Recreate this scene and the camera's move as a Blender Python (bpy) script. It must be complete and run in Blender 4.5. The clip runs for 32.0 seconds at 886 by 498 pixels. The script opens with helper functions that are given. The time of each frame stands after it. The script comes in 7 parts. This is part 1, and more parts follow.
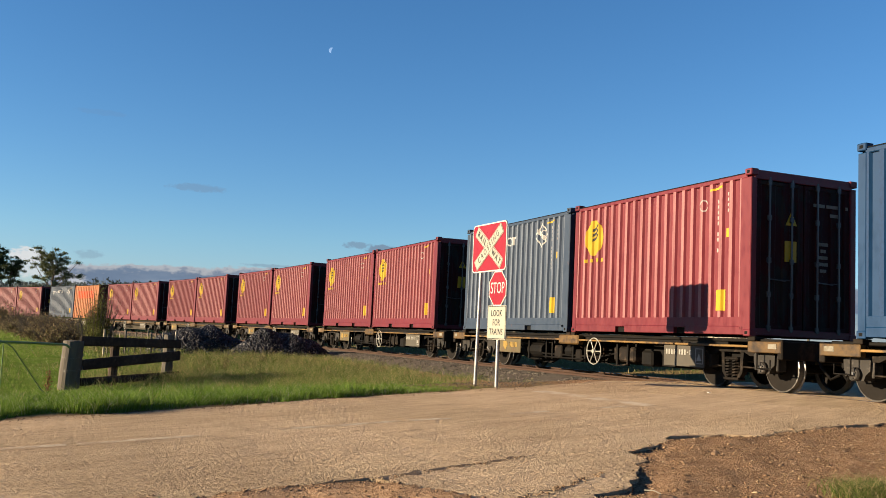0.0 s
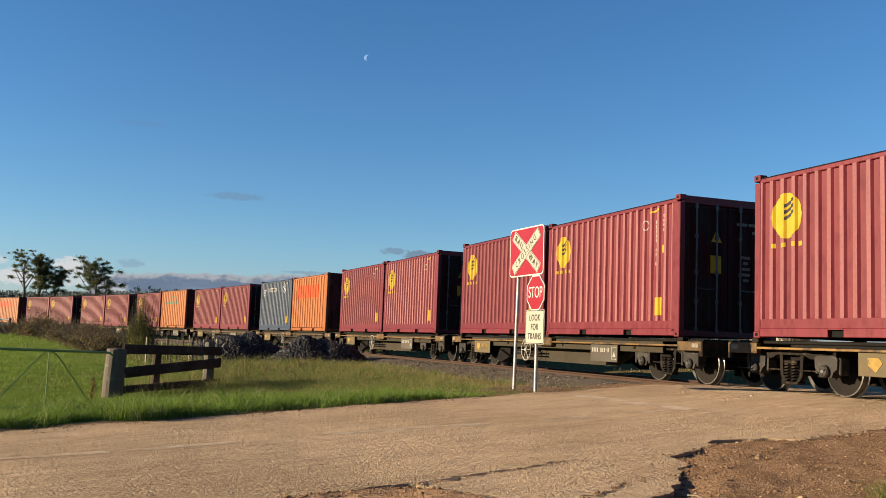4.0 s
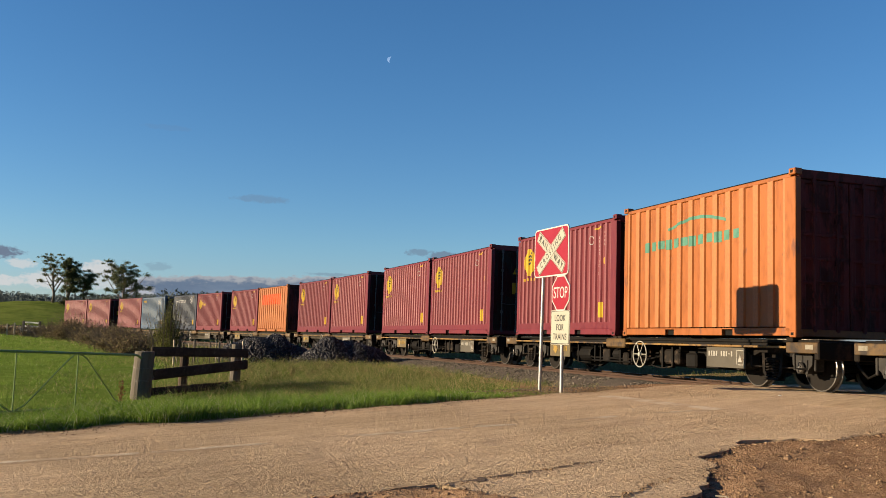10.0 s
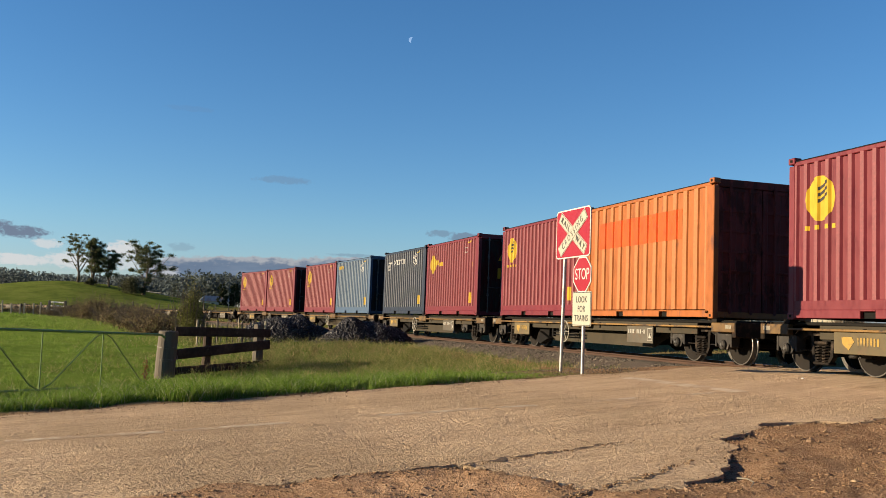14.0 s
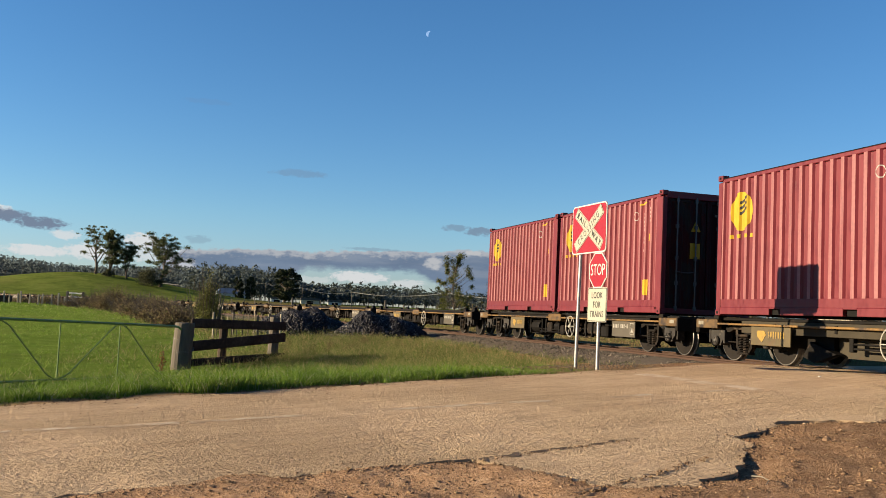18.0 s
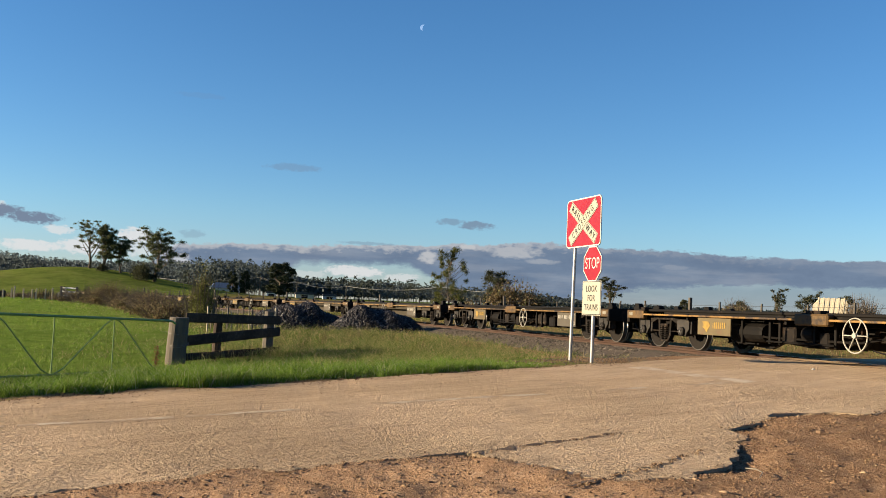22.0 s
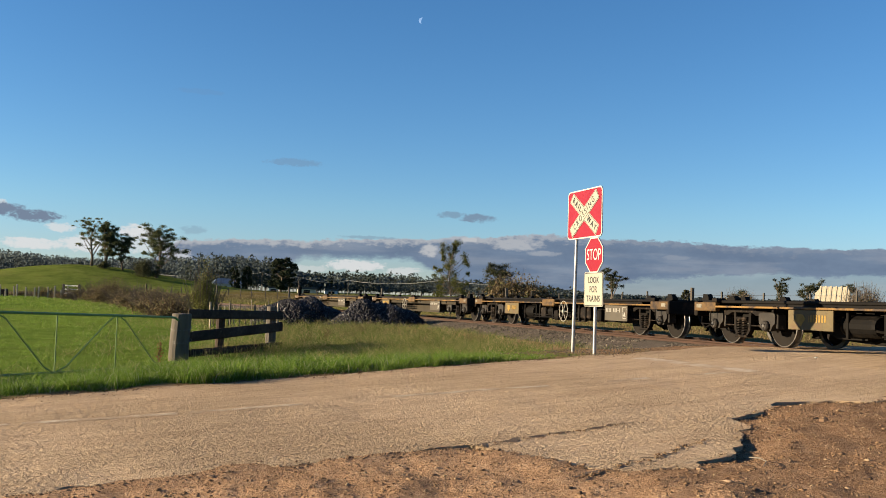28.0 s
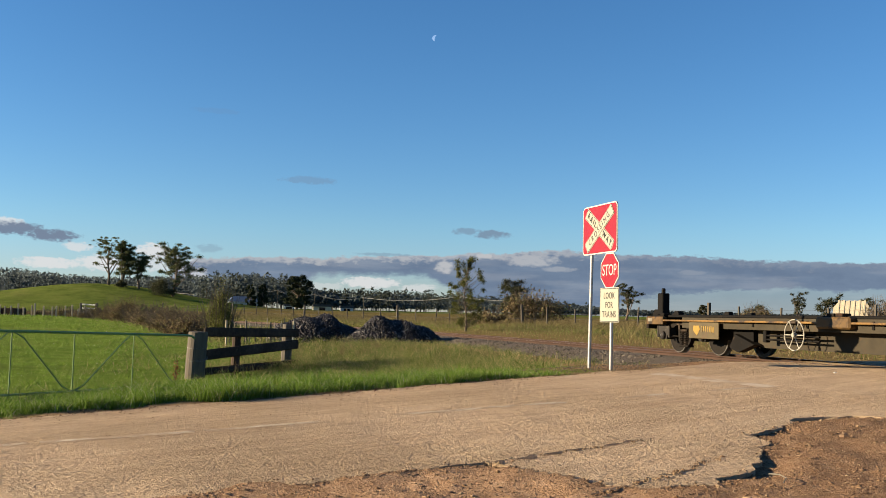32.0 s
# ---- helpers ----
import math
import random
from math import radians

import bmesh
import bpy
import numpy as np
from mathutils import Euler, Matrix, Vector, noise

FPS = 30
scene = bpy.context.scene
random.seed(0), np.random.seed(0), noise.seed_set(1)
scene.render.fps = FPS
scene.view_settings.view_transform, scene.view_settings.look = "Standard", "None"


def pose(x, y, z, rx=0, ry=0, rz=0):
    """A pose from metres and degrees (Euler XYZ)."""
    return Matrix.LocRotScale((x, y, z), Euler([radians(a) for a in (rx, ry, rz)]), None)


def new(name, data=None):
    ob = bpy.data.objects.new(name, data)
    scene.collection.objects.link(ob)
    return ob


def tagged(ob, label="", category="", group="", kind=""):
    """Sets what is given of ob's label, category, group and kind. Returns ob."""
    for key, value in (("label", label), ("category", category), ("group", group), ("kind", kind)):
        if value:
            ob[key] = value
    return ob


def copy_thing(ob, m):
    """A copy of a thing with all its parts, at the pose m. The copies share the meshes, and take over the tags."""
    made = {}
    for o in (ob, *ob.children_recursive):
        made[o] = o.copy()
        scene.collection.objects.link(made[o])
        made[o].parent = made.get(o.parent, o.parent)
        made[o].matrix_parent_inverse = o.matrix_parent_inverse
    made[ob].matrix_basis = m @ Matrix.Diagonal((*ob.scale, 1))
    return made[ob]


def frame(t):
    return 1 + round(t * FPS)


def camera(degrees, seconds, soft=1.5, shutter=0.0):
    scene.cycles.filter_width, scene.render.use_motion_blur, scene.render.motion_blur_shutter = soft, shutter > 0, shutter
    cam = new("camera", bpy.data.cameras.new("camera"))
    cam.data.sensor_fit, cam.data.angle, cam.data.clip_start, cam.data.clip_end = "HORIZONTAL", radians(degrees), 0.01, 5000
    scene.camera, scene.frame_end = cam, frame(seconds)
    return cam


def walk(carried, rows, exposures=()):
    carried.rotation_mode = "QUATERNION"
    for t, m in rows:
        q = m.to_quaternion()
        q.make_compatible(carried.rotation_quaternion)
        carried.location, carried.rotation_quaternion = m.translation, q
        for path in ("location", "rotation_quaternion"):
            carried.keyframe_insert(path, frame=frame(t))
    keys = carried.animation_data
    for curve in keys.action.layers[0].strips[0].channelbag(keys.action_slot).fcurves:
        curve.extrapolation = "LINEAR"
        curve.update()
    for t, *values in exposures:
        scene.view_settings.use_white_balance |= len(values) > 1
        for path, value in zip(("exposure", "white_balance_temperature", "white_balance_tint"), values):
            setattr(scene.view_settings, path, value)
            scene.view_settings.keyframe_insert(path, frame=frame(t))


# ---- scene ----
EYE_Z = 1.35
EXPOSURES = [(0, 1.70), (1, 1.63), (3, 1.60), (6, 1.52), (8, 1.47), (9, 1.54), (10, 1.50), (11, 1.50), (12, 1.60), (13, 1.56), (14.5, 1.62), (17, 1.70), (19, 1.63), (22, 1.72), (25, 1.70), (28, 1.68), (32, 1.70)]
CAMERA_TURNS = [
    (0, 95.461, -2.675, -6.471), (0.5, 95.490, -2.539, -6.162), (1, 95.495, -2.303, -5.867), (1.5, 95.508, -2.117, -5.616),
    (2, 95.492, -1.976, -5.362), (2.5, 95.498, -1.962, -5.093), (3, 95.557, -2.034, -4.733), (3.5, 95.676, -2.130, -4.392),
    (5.5, 95.626, -1.994, -3.467), (6, 95.561, -1.839, -3.148), (6.5, 95.575, -1.646, -2.823), (7, 95.653, -1.504, -2.550),
    (7.5, 95.781, -1.409, -2.303), (8, 95.938, -1.400, -2.161), (8.5, 96.029, -1.547, -2.135), (9, 96.012, -1.674, -2.202),
    (9.5, 95.891, -1.799, -2.392), (10, 95.680, -1.894, -2.593), (10.5, 95.514, -1.851, -2.691), (11, 95.426, -1.810, -2.638),
    (11.5, 95.392, -1.836, -2.445), (12, 95.385, -1.704, -2.126), (12.5, 95.295, -1.788, -1.833), (13, 95.095, -1.870, -1.583),
    (13.5, 94.793, -2.005, -1.401), (14, 94.473, -2.126, -1.294), (14.5, 94.187, -2.243, -1.198), (16.5, 93.927, -2.553, -0.802),
    (17, 94.023, -2.569, -0.646), (17.5, 94.079, -2.590, -0.504), (18, 94.096, -2.675, -0.374), (18.5, 94.072, -2.742, -0.231),
    (19, 94.018, -2.750, -0.193), (19.5, 93.981, -2.726, -0.230), (20, 93.937, -2.727, -0.368), (20.5, 93.899, -2.701, -0.505),
    (21, 93.856, -2.614, -0.608), (21.5, 93.803, -2.577, -0.682), (22, 93.732, -2.522, -0.700), (22.5, 93.666, -2.510, -0.673),
    (23, 93.632, -2.464, -0.621), (23.5, 93.618, -2.491, -0.609), (24, 93.577, -2.475, -0.583), (24.5, 93.542, -2.515, -0.571),
    (25, 93.469, -2.498, -0.545), (25.5, 93.403, -2.504, -0.525), (27.5, 93.234, -2.051, -0.573), (28, 93.304, -1.822, -0.568),
    (28.5, 93.430, -1.659, -0.520), (29, 93.566, -1.496, -0.436), (29.5, 93.649, -1.424, -0.304), (30, 93.747, -1.414, -0.142),
    (30.5, 93.854, -1.353, 0.067), (31, 94.012, -1.361, 0.202), (31.5, 94.170, -1.402, 0.293), (32, 94.295, -1.478, 0.377),
]

cam = camera(50.83, 32.0, soft=0.7)
walk(cam, [(t, pose(0, 0, EYE_Z, a, b, c)) for t, a, b, c in CAMERA_TURNS], exposures=EXPOSURES)

# ---- light ----
SUN_TRAVEL = Vector((0.970, 0.078, -0.228)).normalized()
world = bpy.data.worlds.new("sky")
scene.world = world
world.use_nodes = True


def sky_nodes():
    nt = world.node_tree
    nt.nodes.clear()
    n, l = nt.nodes.new, nt.links.new
    out, bg = n("ShaderNodeOutputWorld"), n("ShaderNodeBackground")
    sky = n("ShaderNodeTexSky")
    sky.sky_type, sky.sun_disc = "NISHITA", False
    sky.sun_elevation = math.asin(-SUN_TRAVEL.z)
    sky.sun_rotation = math.atan2(-SUN_TRAVEL.x, -SUN_TRAVEL.y)
    sky.air_density, sky.dust_density, sky.ozone_density = 1.0, 0.0, 4.0
    # clouds: a long low bank with sunlit heads, and a few small drifting ones
    co = n("ShaderNodeTexCoord")
    sep = n("ShaderNodeSeparateXYZ")
    l(co.outputs["Generated"], sep.inputs[0])

    def m(op, a, b=None, c=None):
        k = n("ShaderNodeMath")
        k.operation = op
        for i, v in enumerate((a, b, c)):
            if v is not None:
                (l(v, k.inputs[i]) if hasattr(v, "links") else setattr(k.inputs[i], "default_value", v))
        return k.outputs[0]

    def ramp(v, a, b, x=0.0, y=1.0):
        k = n("ShaderNodeMapRange")
        k.interpolation_type = "SMOOTHSTEP"
        l(v, k.inputs[0])
        for i, q in enumerate((a, b, x, y)):
            k.inputs[i + 1].default_value = q
        return k.outputs[0]

    def blend(f, a, b, mode="MIX"):
        k = n("ShaderNodeMix")
        k.data_type, k.blend_type = "RGBA", mode
        for key, v in (("Factor", f), ("A", a), ("B", b)):
            if isinstance(v, float):
                k.inputs[key].default_value = v
            elif isinstance(v, tuple):
                k.inputs[key].default_value = (*v, 1)
            else:
                l(v, k.inputs[key])
        return k.outputs["Result"]

    az = m("MULTIPLY", m("ARCTAN2", sep.outputs["X"], sep.outputs["Y"]), 57.2958)
    el = m("MULTIPLY", m("ARCSINE", sep.outputs["Z"]), 57.2958)

    def cloud_noise(scale, detail, rough, wide=2.5, shift=0.0):
        """Noise over bearing and height in degrees; wide draws it out sideways."""
        c = n("ShaderNodeCombineXYZ")
        l(m("DIVIDE", m("ADD", az, shift), wide), c.inputs[0])
        l(el, c.inputs[1])
        k = n("ShaderNodeTexNoise")
        k.inputs["Scale"].default_value, k.inputs["Detail"].default_value, k.inputs["Roughness"].default_value = scale, detail, rough
        l(c.outputs[0], k.inputs["Vector"])
        return m("SUBTRACT", k.outputs["Fac"], 0.5)

    def along(points):
        """Height in degrees by bearing."""
        k = n("ShaderNodeValToRGB")
        while len(k.color_ramp.elements) < len(points):
            k.color_ramp.elements.new(0.5)
        for e, (a, h) in zip(k.color_ramp.elements, points):
            e.position, e.color = (a + 60) / 120, (h / 8, h / 8, h / 8, 1)
        l(m("DIVIDE", m("ADD", az, 60.0), 120.0), k.inputs[0])
        return m("MULTIPLY", k.outputs[0], 8.0)

    soft, puff, fray = cloud_noise(0.7, 5.0, 0.5, 3.0), cloud_noise(3.0, 7.0, 0.62, 1.9), cloud_noise(3.6, 7.0, 0.66, 1.7, 9.0)
    rough_edge = m("ADD", m("MULTIPLY", soft, 0.7), m("MULTIPLY", puff, 0.55))
    depth = m("ADD", m("SUBTRACT", along(BANK_TOP), el), rough_edge)
    above = m("ADD", m("SUBTRACT", el, along(BANK_FOOT)), m("ADD", m("MULTIPLY", soft, 0.9), m("MULTIPLY", puff, 0.8)))
    bank = m("MULTIPLY", ramp(depth, 0.0, 0.14), ramp(above, -0.2, 0.45, 0.0, 1.0))
    veil = m("MULTIPLY", ramp(depth, 0.0, 0.3), ramp(az, 4.0, 10.0, 0.12, 0.62))
    bank = m("MAXIMUM", bank, veil)
    streaks = ramp(cloud_noise(1.0, 5.0, 0.55, 7.0, 31.0), -0.05, 0.16)
    head = ramp(m("ADD", depth, m("MULTIPLY", puff, 0.8)), 0.55, 0.08)
    lit = m("MAXIMUM", m("MULTIPLY", head, ramp(az, 16.0, 2.0, 0.16, 0.62)), m("MULTIPLY", streaks, 0.16))

    def patches(rows, edge, amount, soft_edge):
        both = None
        for a0, e0, wa, we, most in rows:
            du, dv = m("DIVIDE", m("SUBTRACT", az, a0), wa), m("DIVIDE", m("SUBTRACT", el, e0), we)
            q = m("ADD", m("ADD", m("MULTIPLY", du, du), m("MULTIPLY", dv, dv)), m("MULTIPLY", edge, amount))
            q = m("MULTIPLY", ramp(q, 1.1, soft_edge), most)
            both = q if both is None else m("MAXIMUM", both, q)
        return both

    lit = m("MAXIMUM", lit, patches(SUNLIT, puff, 2.6, 0.1))
    grey = blend(ramp(m("ADD", soft, m("MULTIPLY", puff, 0.4)), -0.25, 0.25), (0.86, 1.20, 1.80), (1.12, 1.52, 2.16))
    cloud = blend(lit, grey, (3.7, 3.7, 3.72))
    hsv = n("ShaderNodeHueSaturation")
    hsv.inputs["Saturation"].default_value = 1.12
    l(sky.outputs[0], hsv.inputs["Color"])
    clear = blend(1.0, hsv.outputs[0], SKY_TINT[:3], "MULTIPLY")
    # the low sky is tinted darker and less green
    clear = blend(ramp(el, 6.0, 1.0), clear, blend(1.0, clear, (0.88, 0.855, 0.985), "MULTIPLY"))
    colour = blend(bank, clear, cloud)
    colour = blend(patches(PUFFS, fray, 3.0, 0.3), colour, (4.6, 4.6, 4.6))
    colour = blend(patches(CLOUDLETS, fray, 3.2, 0.25), colour, (1.12, 1.44, 2.02))
    l(colour, bg.inputs[0])
    bg.inputs[1].default_value = SKY_STRENGTH
    l(bg.outputs[0], out.inputs[0])


SKY_STRENGTH, SKY_TINT = 0.050, (0.955, 0.99, 1.055, 1)
# bearing and height in degrees of the cloud bank's upper and lower edge
BANK_TOP = [(-60, 2.6), (-22, 1.6), (-17.0, 2.0), (-15.6, 3.3), (-12, 3.5), (-6, 3.65), (1, 4.05), (6.7, 4.35), (10.5, 4.25), (16, 4.1), (19.8, 3.8), (26, 3.8), (60, 3.4)]
BANK_FOOT = [(-60, 0.0), (-13, 0.0), (-9.6, 1.5), (-8.3, 2.35), (-1.5, 2.45), (0.8, 1.4), (3, 0.2), (9, 0.6), (13, 1.6), (18, 1.9), (26, 2.0), (60, 2.0)]
# bearing, height, half width, half height in degrees, amount: sunlit parts of the bank, small grey clouds, white puffs
SUNLIT = [(-0.35, 3.2, 0.75, 0.45, 0.75), (4.9, 3.75, 2.0, 0.5, 0.6), (2.0, 3.95, 0.8, 0.25, 0.8), (6.6, 3.2, 1.2, 0.2, 0.35), (-11.0, 3.4, 1.5, 0.25, 0.6), (14.5, 3.1, 1.0, 0.2, 0.2)]
CLOUDLETS = [(-25.2, 4.45, 1.9, 0.42, 0.97), (-23.3, 4.18, 1.6, 0.40, 0.97), (0.9, 5.42, 0.95, 0.24, 0.55), (2.5, 5.25, 1.25, 0.30, 0.75), (-8.8, 8.2, 1.9, 0.26, 0.35), (-14.5, 12.0, 1.6, 0.2, 0.12), (-14.6, 3.85, 0.9, 0.28, 0.3), (-4.2, 3.85, 1.9, 0.12, 0.4)]
PUFFS = [(-26.0, 4.75, 1.5, 0.35, 0.8), (-21.9, 3.60, 0.85, 0.30, 0.72), (-23.4, 2.62, 1.9, 0.36, 0.85), (-20.7, 2.72, 1.5, 0.50, 0.85), (-17.7, 3.55, 1.1, 0.52, 0.9), (-17.2, 2.9, 1.9, 0.6, 0.62), (-4.9, 2.10, 2.0, 0.40, 0.85), (-1.9, 1.85, 1.3, 0.3, 0.6), (-7.6, 1.8, 1.2, 0.25, 0.4), (-15.4, 2.3, 1.0, 0.4, 0.6)]
sky_nodes()
sun = new("sun", bpy.data.lights.new("sun", "SUN"))
sun.data.energy, sun.data.angle, sun.data.color = 5.0, radians(0.55), (1.0, 0.79, 0.53)
sun.matrix_world = Matrix.Translation((-40, 0, 30)) @ SUN_TRAVEL.to_track_quat("-Z", "Y").to_matrix().to_4x4()


# ---- materials ----
def nodes_of(name):
    mat = bpy.data.materials.new(name)
    mat.use_nodes = True
    nt = mat.node_tree
    return mat, nt, nt.nodes["Principled BSDF"]


def noise_node(nt, scale, detail=4.0, rough=0.6, coord="Object", stretch=(1, 1, 1)):
    co, mp, k = nt.nodes.new("ShaderNodeTexCoord"), nt.nodes.new("ShaderNodeMapping"), nt.nodes.new("ShaderNodeTexNoise")
    mp.inputs["Scale"].default_value = stretch
    nt.links.new(co.outputs[coord], mp.inputs[0])
    nt.links.new(mp.outputs[0], k.inputs["Vector"])
    k.inputs["Scale"].default_value, k.inputs["Detail"].default_value, k.inputs["Roughness"].default_value = scale, detail, rough
    return k.outputs["Fac"]


def ramp_node(nt, fac, stops):
    k = nt.nodes.new("ShaderNodeValToRGB")
    while len(k.color_ramp.elements) < len(stops):
        k.color_ramp.elements.new(0.5)
    for e, (p, c) in zip(k.color_ramp.elements, stops):
        e.position, e.color = p, (*c, 1)
    nt.links.new(fac, k.inputs[0])
    return k.outputs[0]


def mix_node(nt, fac, a, b, mode="MIX"):
    k = nt.nodes.new("ShaderNodeMix")
    k.data_type, k.blend_type = "RGBA", mode
    for key, v in (("Factor", fac), ("A", a), ("B", b)):
        if isinstance(v, (int, float)):
            k.inputs[key].default_value = v
        elif isinstance(v, tuple):
            k.inputs[key].default_value = (*v, 1)
        else:
            nt.links.new(v, k.inputs[key])
    return k.outputs["Result"]


def bump_node(nt, bsdf, height, strength, distance):
    k = nt.nodes.new("ShaderNodeBump")
    k.inputs["Strength"].default_value, k.inputs["Distance"].default_value = strength, distance
    nt.links.new(height, k.inputs["Height"])
    nt.links.new(k.outputs[0], bsdf.inputs["Normal"])


def surface(name, base, dark, light, rough=0.7, metal=0.0, fine=14.0, coarse=1.2, wear=None, wear_at=(0.62, 0.72), bump=0.15, bump_d=0.004,
            vary=0.0, stretch=(1, 1, 1), coord="Object", fine_amt=0.35):
    """Base colour with two scales of variation, and worn patches of another colour."""
    mat, nt, bsdf = nodes_of(name)
    big = noise_node(nt, coarse, 4, 0.6, coord, stretch)
    small = noise_node(nt, fine, 5, 0.65, coord, stretch)
    col = ramp_node(nt, big, [(0.28, dark), (0.5, base), (0.75, light)])
    col = mix_node(nt, fine_amt, col, ramp_node(nt, small, [(0.3, tuple(c * 0.45 for c in dark)), (0.52, base), (0.72, light)]))
    if wear:
        w = noise_node(nt, fine * 0.35, 8, 0.7, coord, stretch)
        k = nt.nodes.new("ShaderNodeMapRange")
        nt.links.new(w, k.inputs[0])
        k.inputs[1].default_value, k.inputs[2].default_value = wear_at
        col = mix_node(nt, k.outputs[0], col, wear)
    if vary:
        info, hsv = nt.nodes.new("ShaderNodeObjectInfo"), nt.nodes.new("ShaderNodeHueSaturation")
        k = nt.nodes.new("ShaderNodeMapRange")
        nt.links.new(info.outputs["Random"], k.inputs[0])
        k.inputs[3].default_value, k.inputs[4].default_value = 1 - vary, 1 + vary
        nt.links.new(k.outputs[0], hsv.inputs["Value"])
        nt.links.new(col, hsv.inputs["Color"])
        col = hsv.outputs[0]
    nt.links.new(col, bsdf.inputs["Base Color"])
    r = nt.nodes.new("ShaderNodeMapRange")
    nt.links.new(small, r.inputs[0])
    r.inputs[1].default_value, r.inputs[2].default_value = 0.3, 0.7
    r.inputs[3].default_value, r.inputs[4].default_value = max(0.05, rough - 0.12), min(1.0, rough + 0.12)
    nt.links.new(r.outputs[0], bsdf.inputs["Roughness"])
    bsdf.inputs["Metallic"].default_value = metal
    bsdf.inputs["Specular IOR Level"].default_value = 0.3
    if bump:
        bump_node(nt, bsdf, small, bump, bump_d)
    return mat


def sh(c, f):
    return tuple(min(0.95, v * f) for v in c)


def paint(name, base, rough=0.5, wear=(0.16, 0.07, 0.04), amount=0.655, vary=0.06):
    return surface(name, base, sh(base, 0.78), sh(base, 1.16), rough, 0.0, 9.0, 0.7, wear, (amount, amount + 0.07), 0.10, 0.003, vary, (1, 1, 0.35))


def brightened(name, base, pale, least=0.2, most=0.95):
    """Paint on a wall's proud folds, brightened in pale streaks; some walls more than others."""
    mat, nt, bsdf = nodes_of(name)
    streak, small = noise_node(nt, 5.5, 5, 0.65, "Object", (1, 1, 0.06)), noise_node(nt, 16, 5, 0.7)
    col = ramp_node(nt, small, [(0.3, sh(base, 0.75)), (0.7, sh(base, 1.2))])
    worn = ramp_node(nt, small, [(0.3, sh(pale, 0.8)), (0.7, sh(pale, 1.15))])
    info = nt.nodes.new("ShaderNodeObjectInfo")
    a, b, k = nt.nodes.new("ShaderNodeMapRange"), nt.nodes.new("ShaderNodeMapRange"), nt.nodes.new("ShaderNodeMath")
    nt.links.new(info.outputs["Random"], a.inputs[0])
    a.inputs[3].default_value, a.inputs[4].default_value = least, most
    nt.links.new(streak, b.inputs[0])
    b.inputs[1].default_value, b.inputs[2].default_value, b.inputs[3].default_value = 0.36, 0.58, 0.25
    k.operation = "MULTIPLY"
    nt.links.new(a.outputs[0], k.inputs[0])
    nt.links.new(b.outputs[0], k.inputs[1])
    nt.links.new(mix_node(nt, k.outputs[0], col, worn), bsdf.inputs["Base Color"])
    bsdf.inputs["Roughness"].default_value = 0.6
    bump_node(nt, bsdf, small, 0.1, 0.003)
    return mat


M = {}
# proud folds get a paler copy of the wall's colour than the recesses
M["red_ridge"] = brightened("brightened red folds", (0.098, 0.0105, 0.015), (0.215, 0.085, 0.082), 0.12, 1.0)
M["grey_ridge"] = brightened("brightened slate folds", (0.0285, 0.041, 0.064), (0.108, 0.130, 0.162), 0.35, 0.85)
M["navy_ridge"] = brightened("brightened navy folds", (0.010, 0.016, 0.030), (0.12, 0.13, 0.135), 0.4, 0.8)
M["light_blue_ridge"] = brightened("brightened grey-blue folds", (0.043, 0.072, 0.108), (0.13, 0.155, 0.165))
M["blue_ridge"] = brightened("brightened blue folds", (0.004, 0.022, 0.065), (0.013, 0.042, 0.100), 0.1, 0.6)
M["orange_ridge"] = brightened("brightened orange folds", (0.225, 0.068, 0.011), (0.262, 0.096, 0.020), 0.3, 0.8)
M["red"] = paint("red container paint", (0.0932, 0.0094, 0.0143), amount=0.69)
M["grey"] = paint("slate grey container paint", (0.0215, 0.0335, 0.0555), amount=0.68)
M["navy"] = paint("navy container paint", (0.0089, 0.0144, 0.0277), amount=0.69)
M["light_blue"] = paint("grey-blue container paint", (0.0354, 0.0638, 0.1106), amount=0.68)
M["blue"] = paint("blue container paint", (0.004, 0.026, 0.072), amount=0.69)
M["orange"] = paint("orange container paint", (0.200, 0.060, 0.0105), wear=(0.11, 0.04, 0.018), amount=0.60)
# end paint is a copy of the wall colour, darkened to carry the ends' shade
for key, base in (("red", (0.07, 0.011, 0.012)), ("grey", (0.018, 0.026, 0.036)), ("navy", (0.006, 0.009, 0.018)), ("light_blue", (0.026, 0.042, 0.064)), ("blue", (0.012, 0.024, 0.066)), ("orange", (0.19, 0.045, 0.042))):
    M[key + "_end"] = paint("grimy " + key.replace("_", " ") + " container doors with painted shade", tuple((0.5 if key == "orange" else 0.34) * v for v in base), 0.7, (0.045, 0.014, 0.012) if key == "orange" else (0.015, 0.012, 0.01), 0.5)
M["orange_bright"] = paint("bright orange band paint", (0.34, 0.043, 0.0015), amount=0.72)
M["teal"] = paint("faded teal lettering", (0.0444, 0.1331, 0.0942), amount=0.6)
M["yellow"] = paint("yellow decal", (0.300, 0.196, 0.0044), amount=0.70)
M["white"] = paint("white lettering", (0.3049, 0.2994, 0.2827), amount=0.70)
M["faded"] = paint("faded white stencil", (0.235, 0.215, 0.20), amount=0.60)
M["black"] = surface("black lettering", (0.0154, 0.0154, 0.0154), (0.0092, 0.0092, 0.0092), (0.0231, 0.0231, 0.0231), 0.6)
M["roof"] = surface("container roof", (0.0539, 0.0162, 0.0162), (0.0377, 0.0135, 0.0135), (0.0809, 0.0323, 0.027), 0.7)
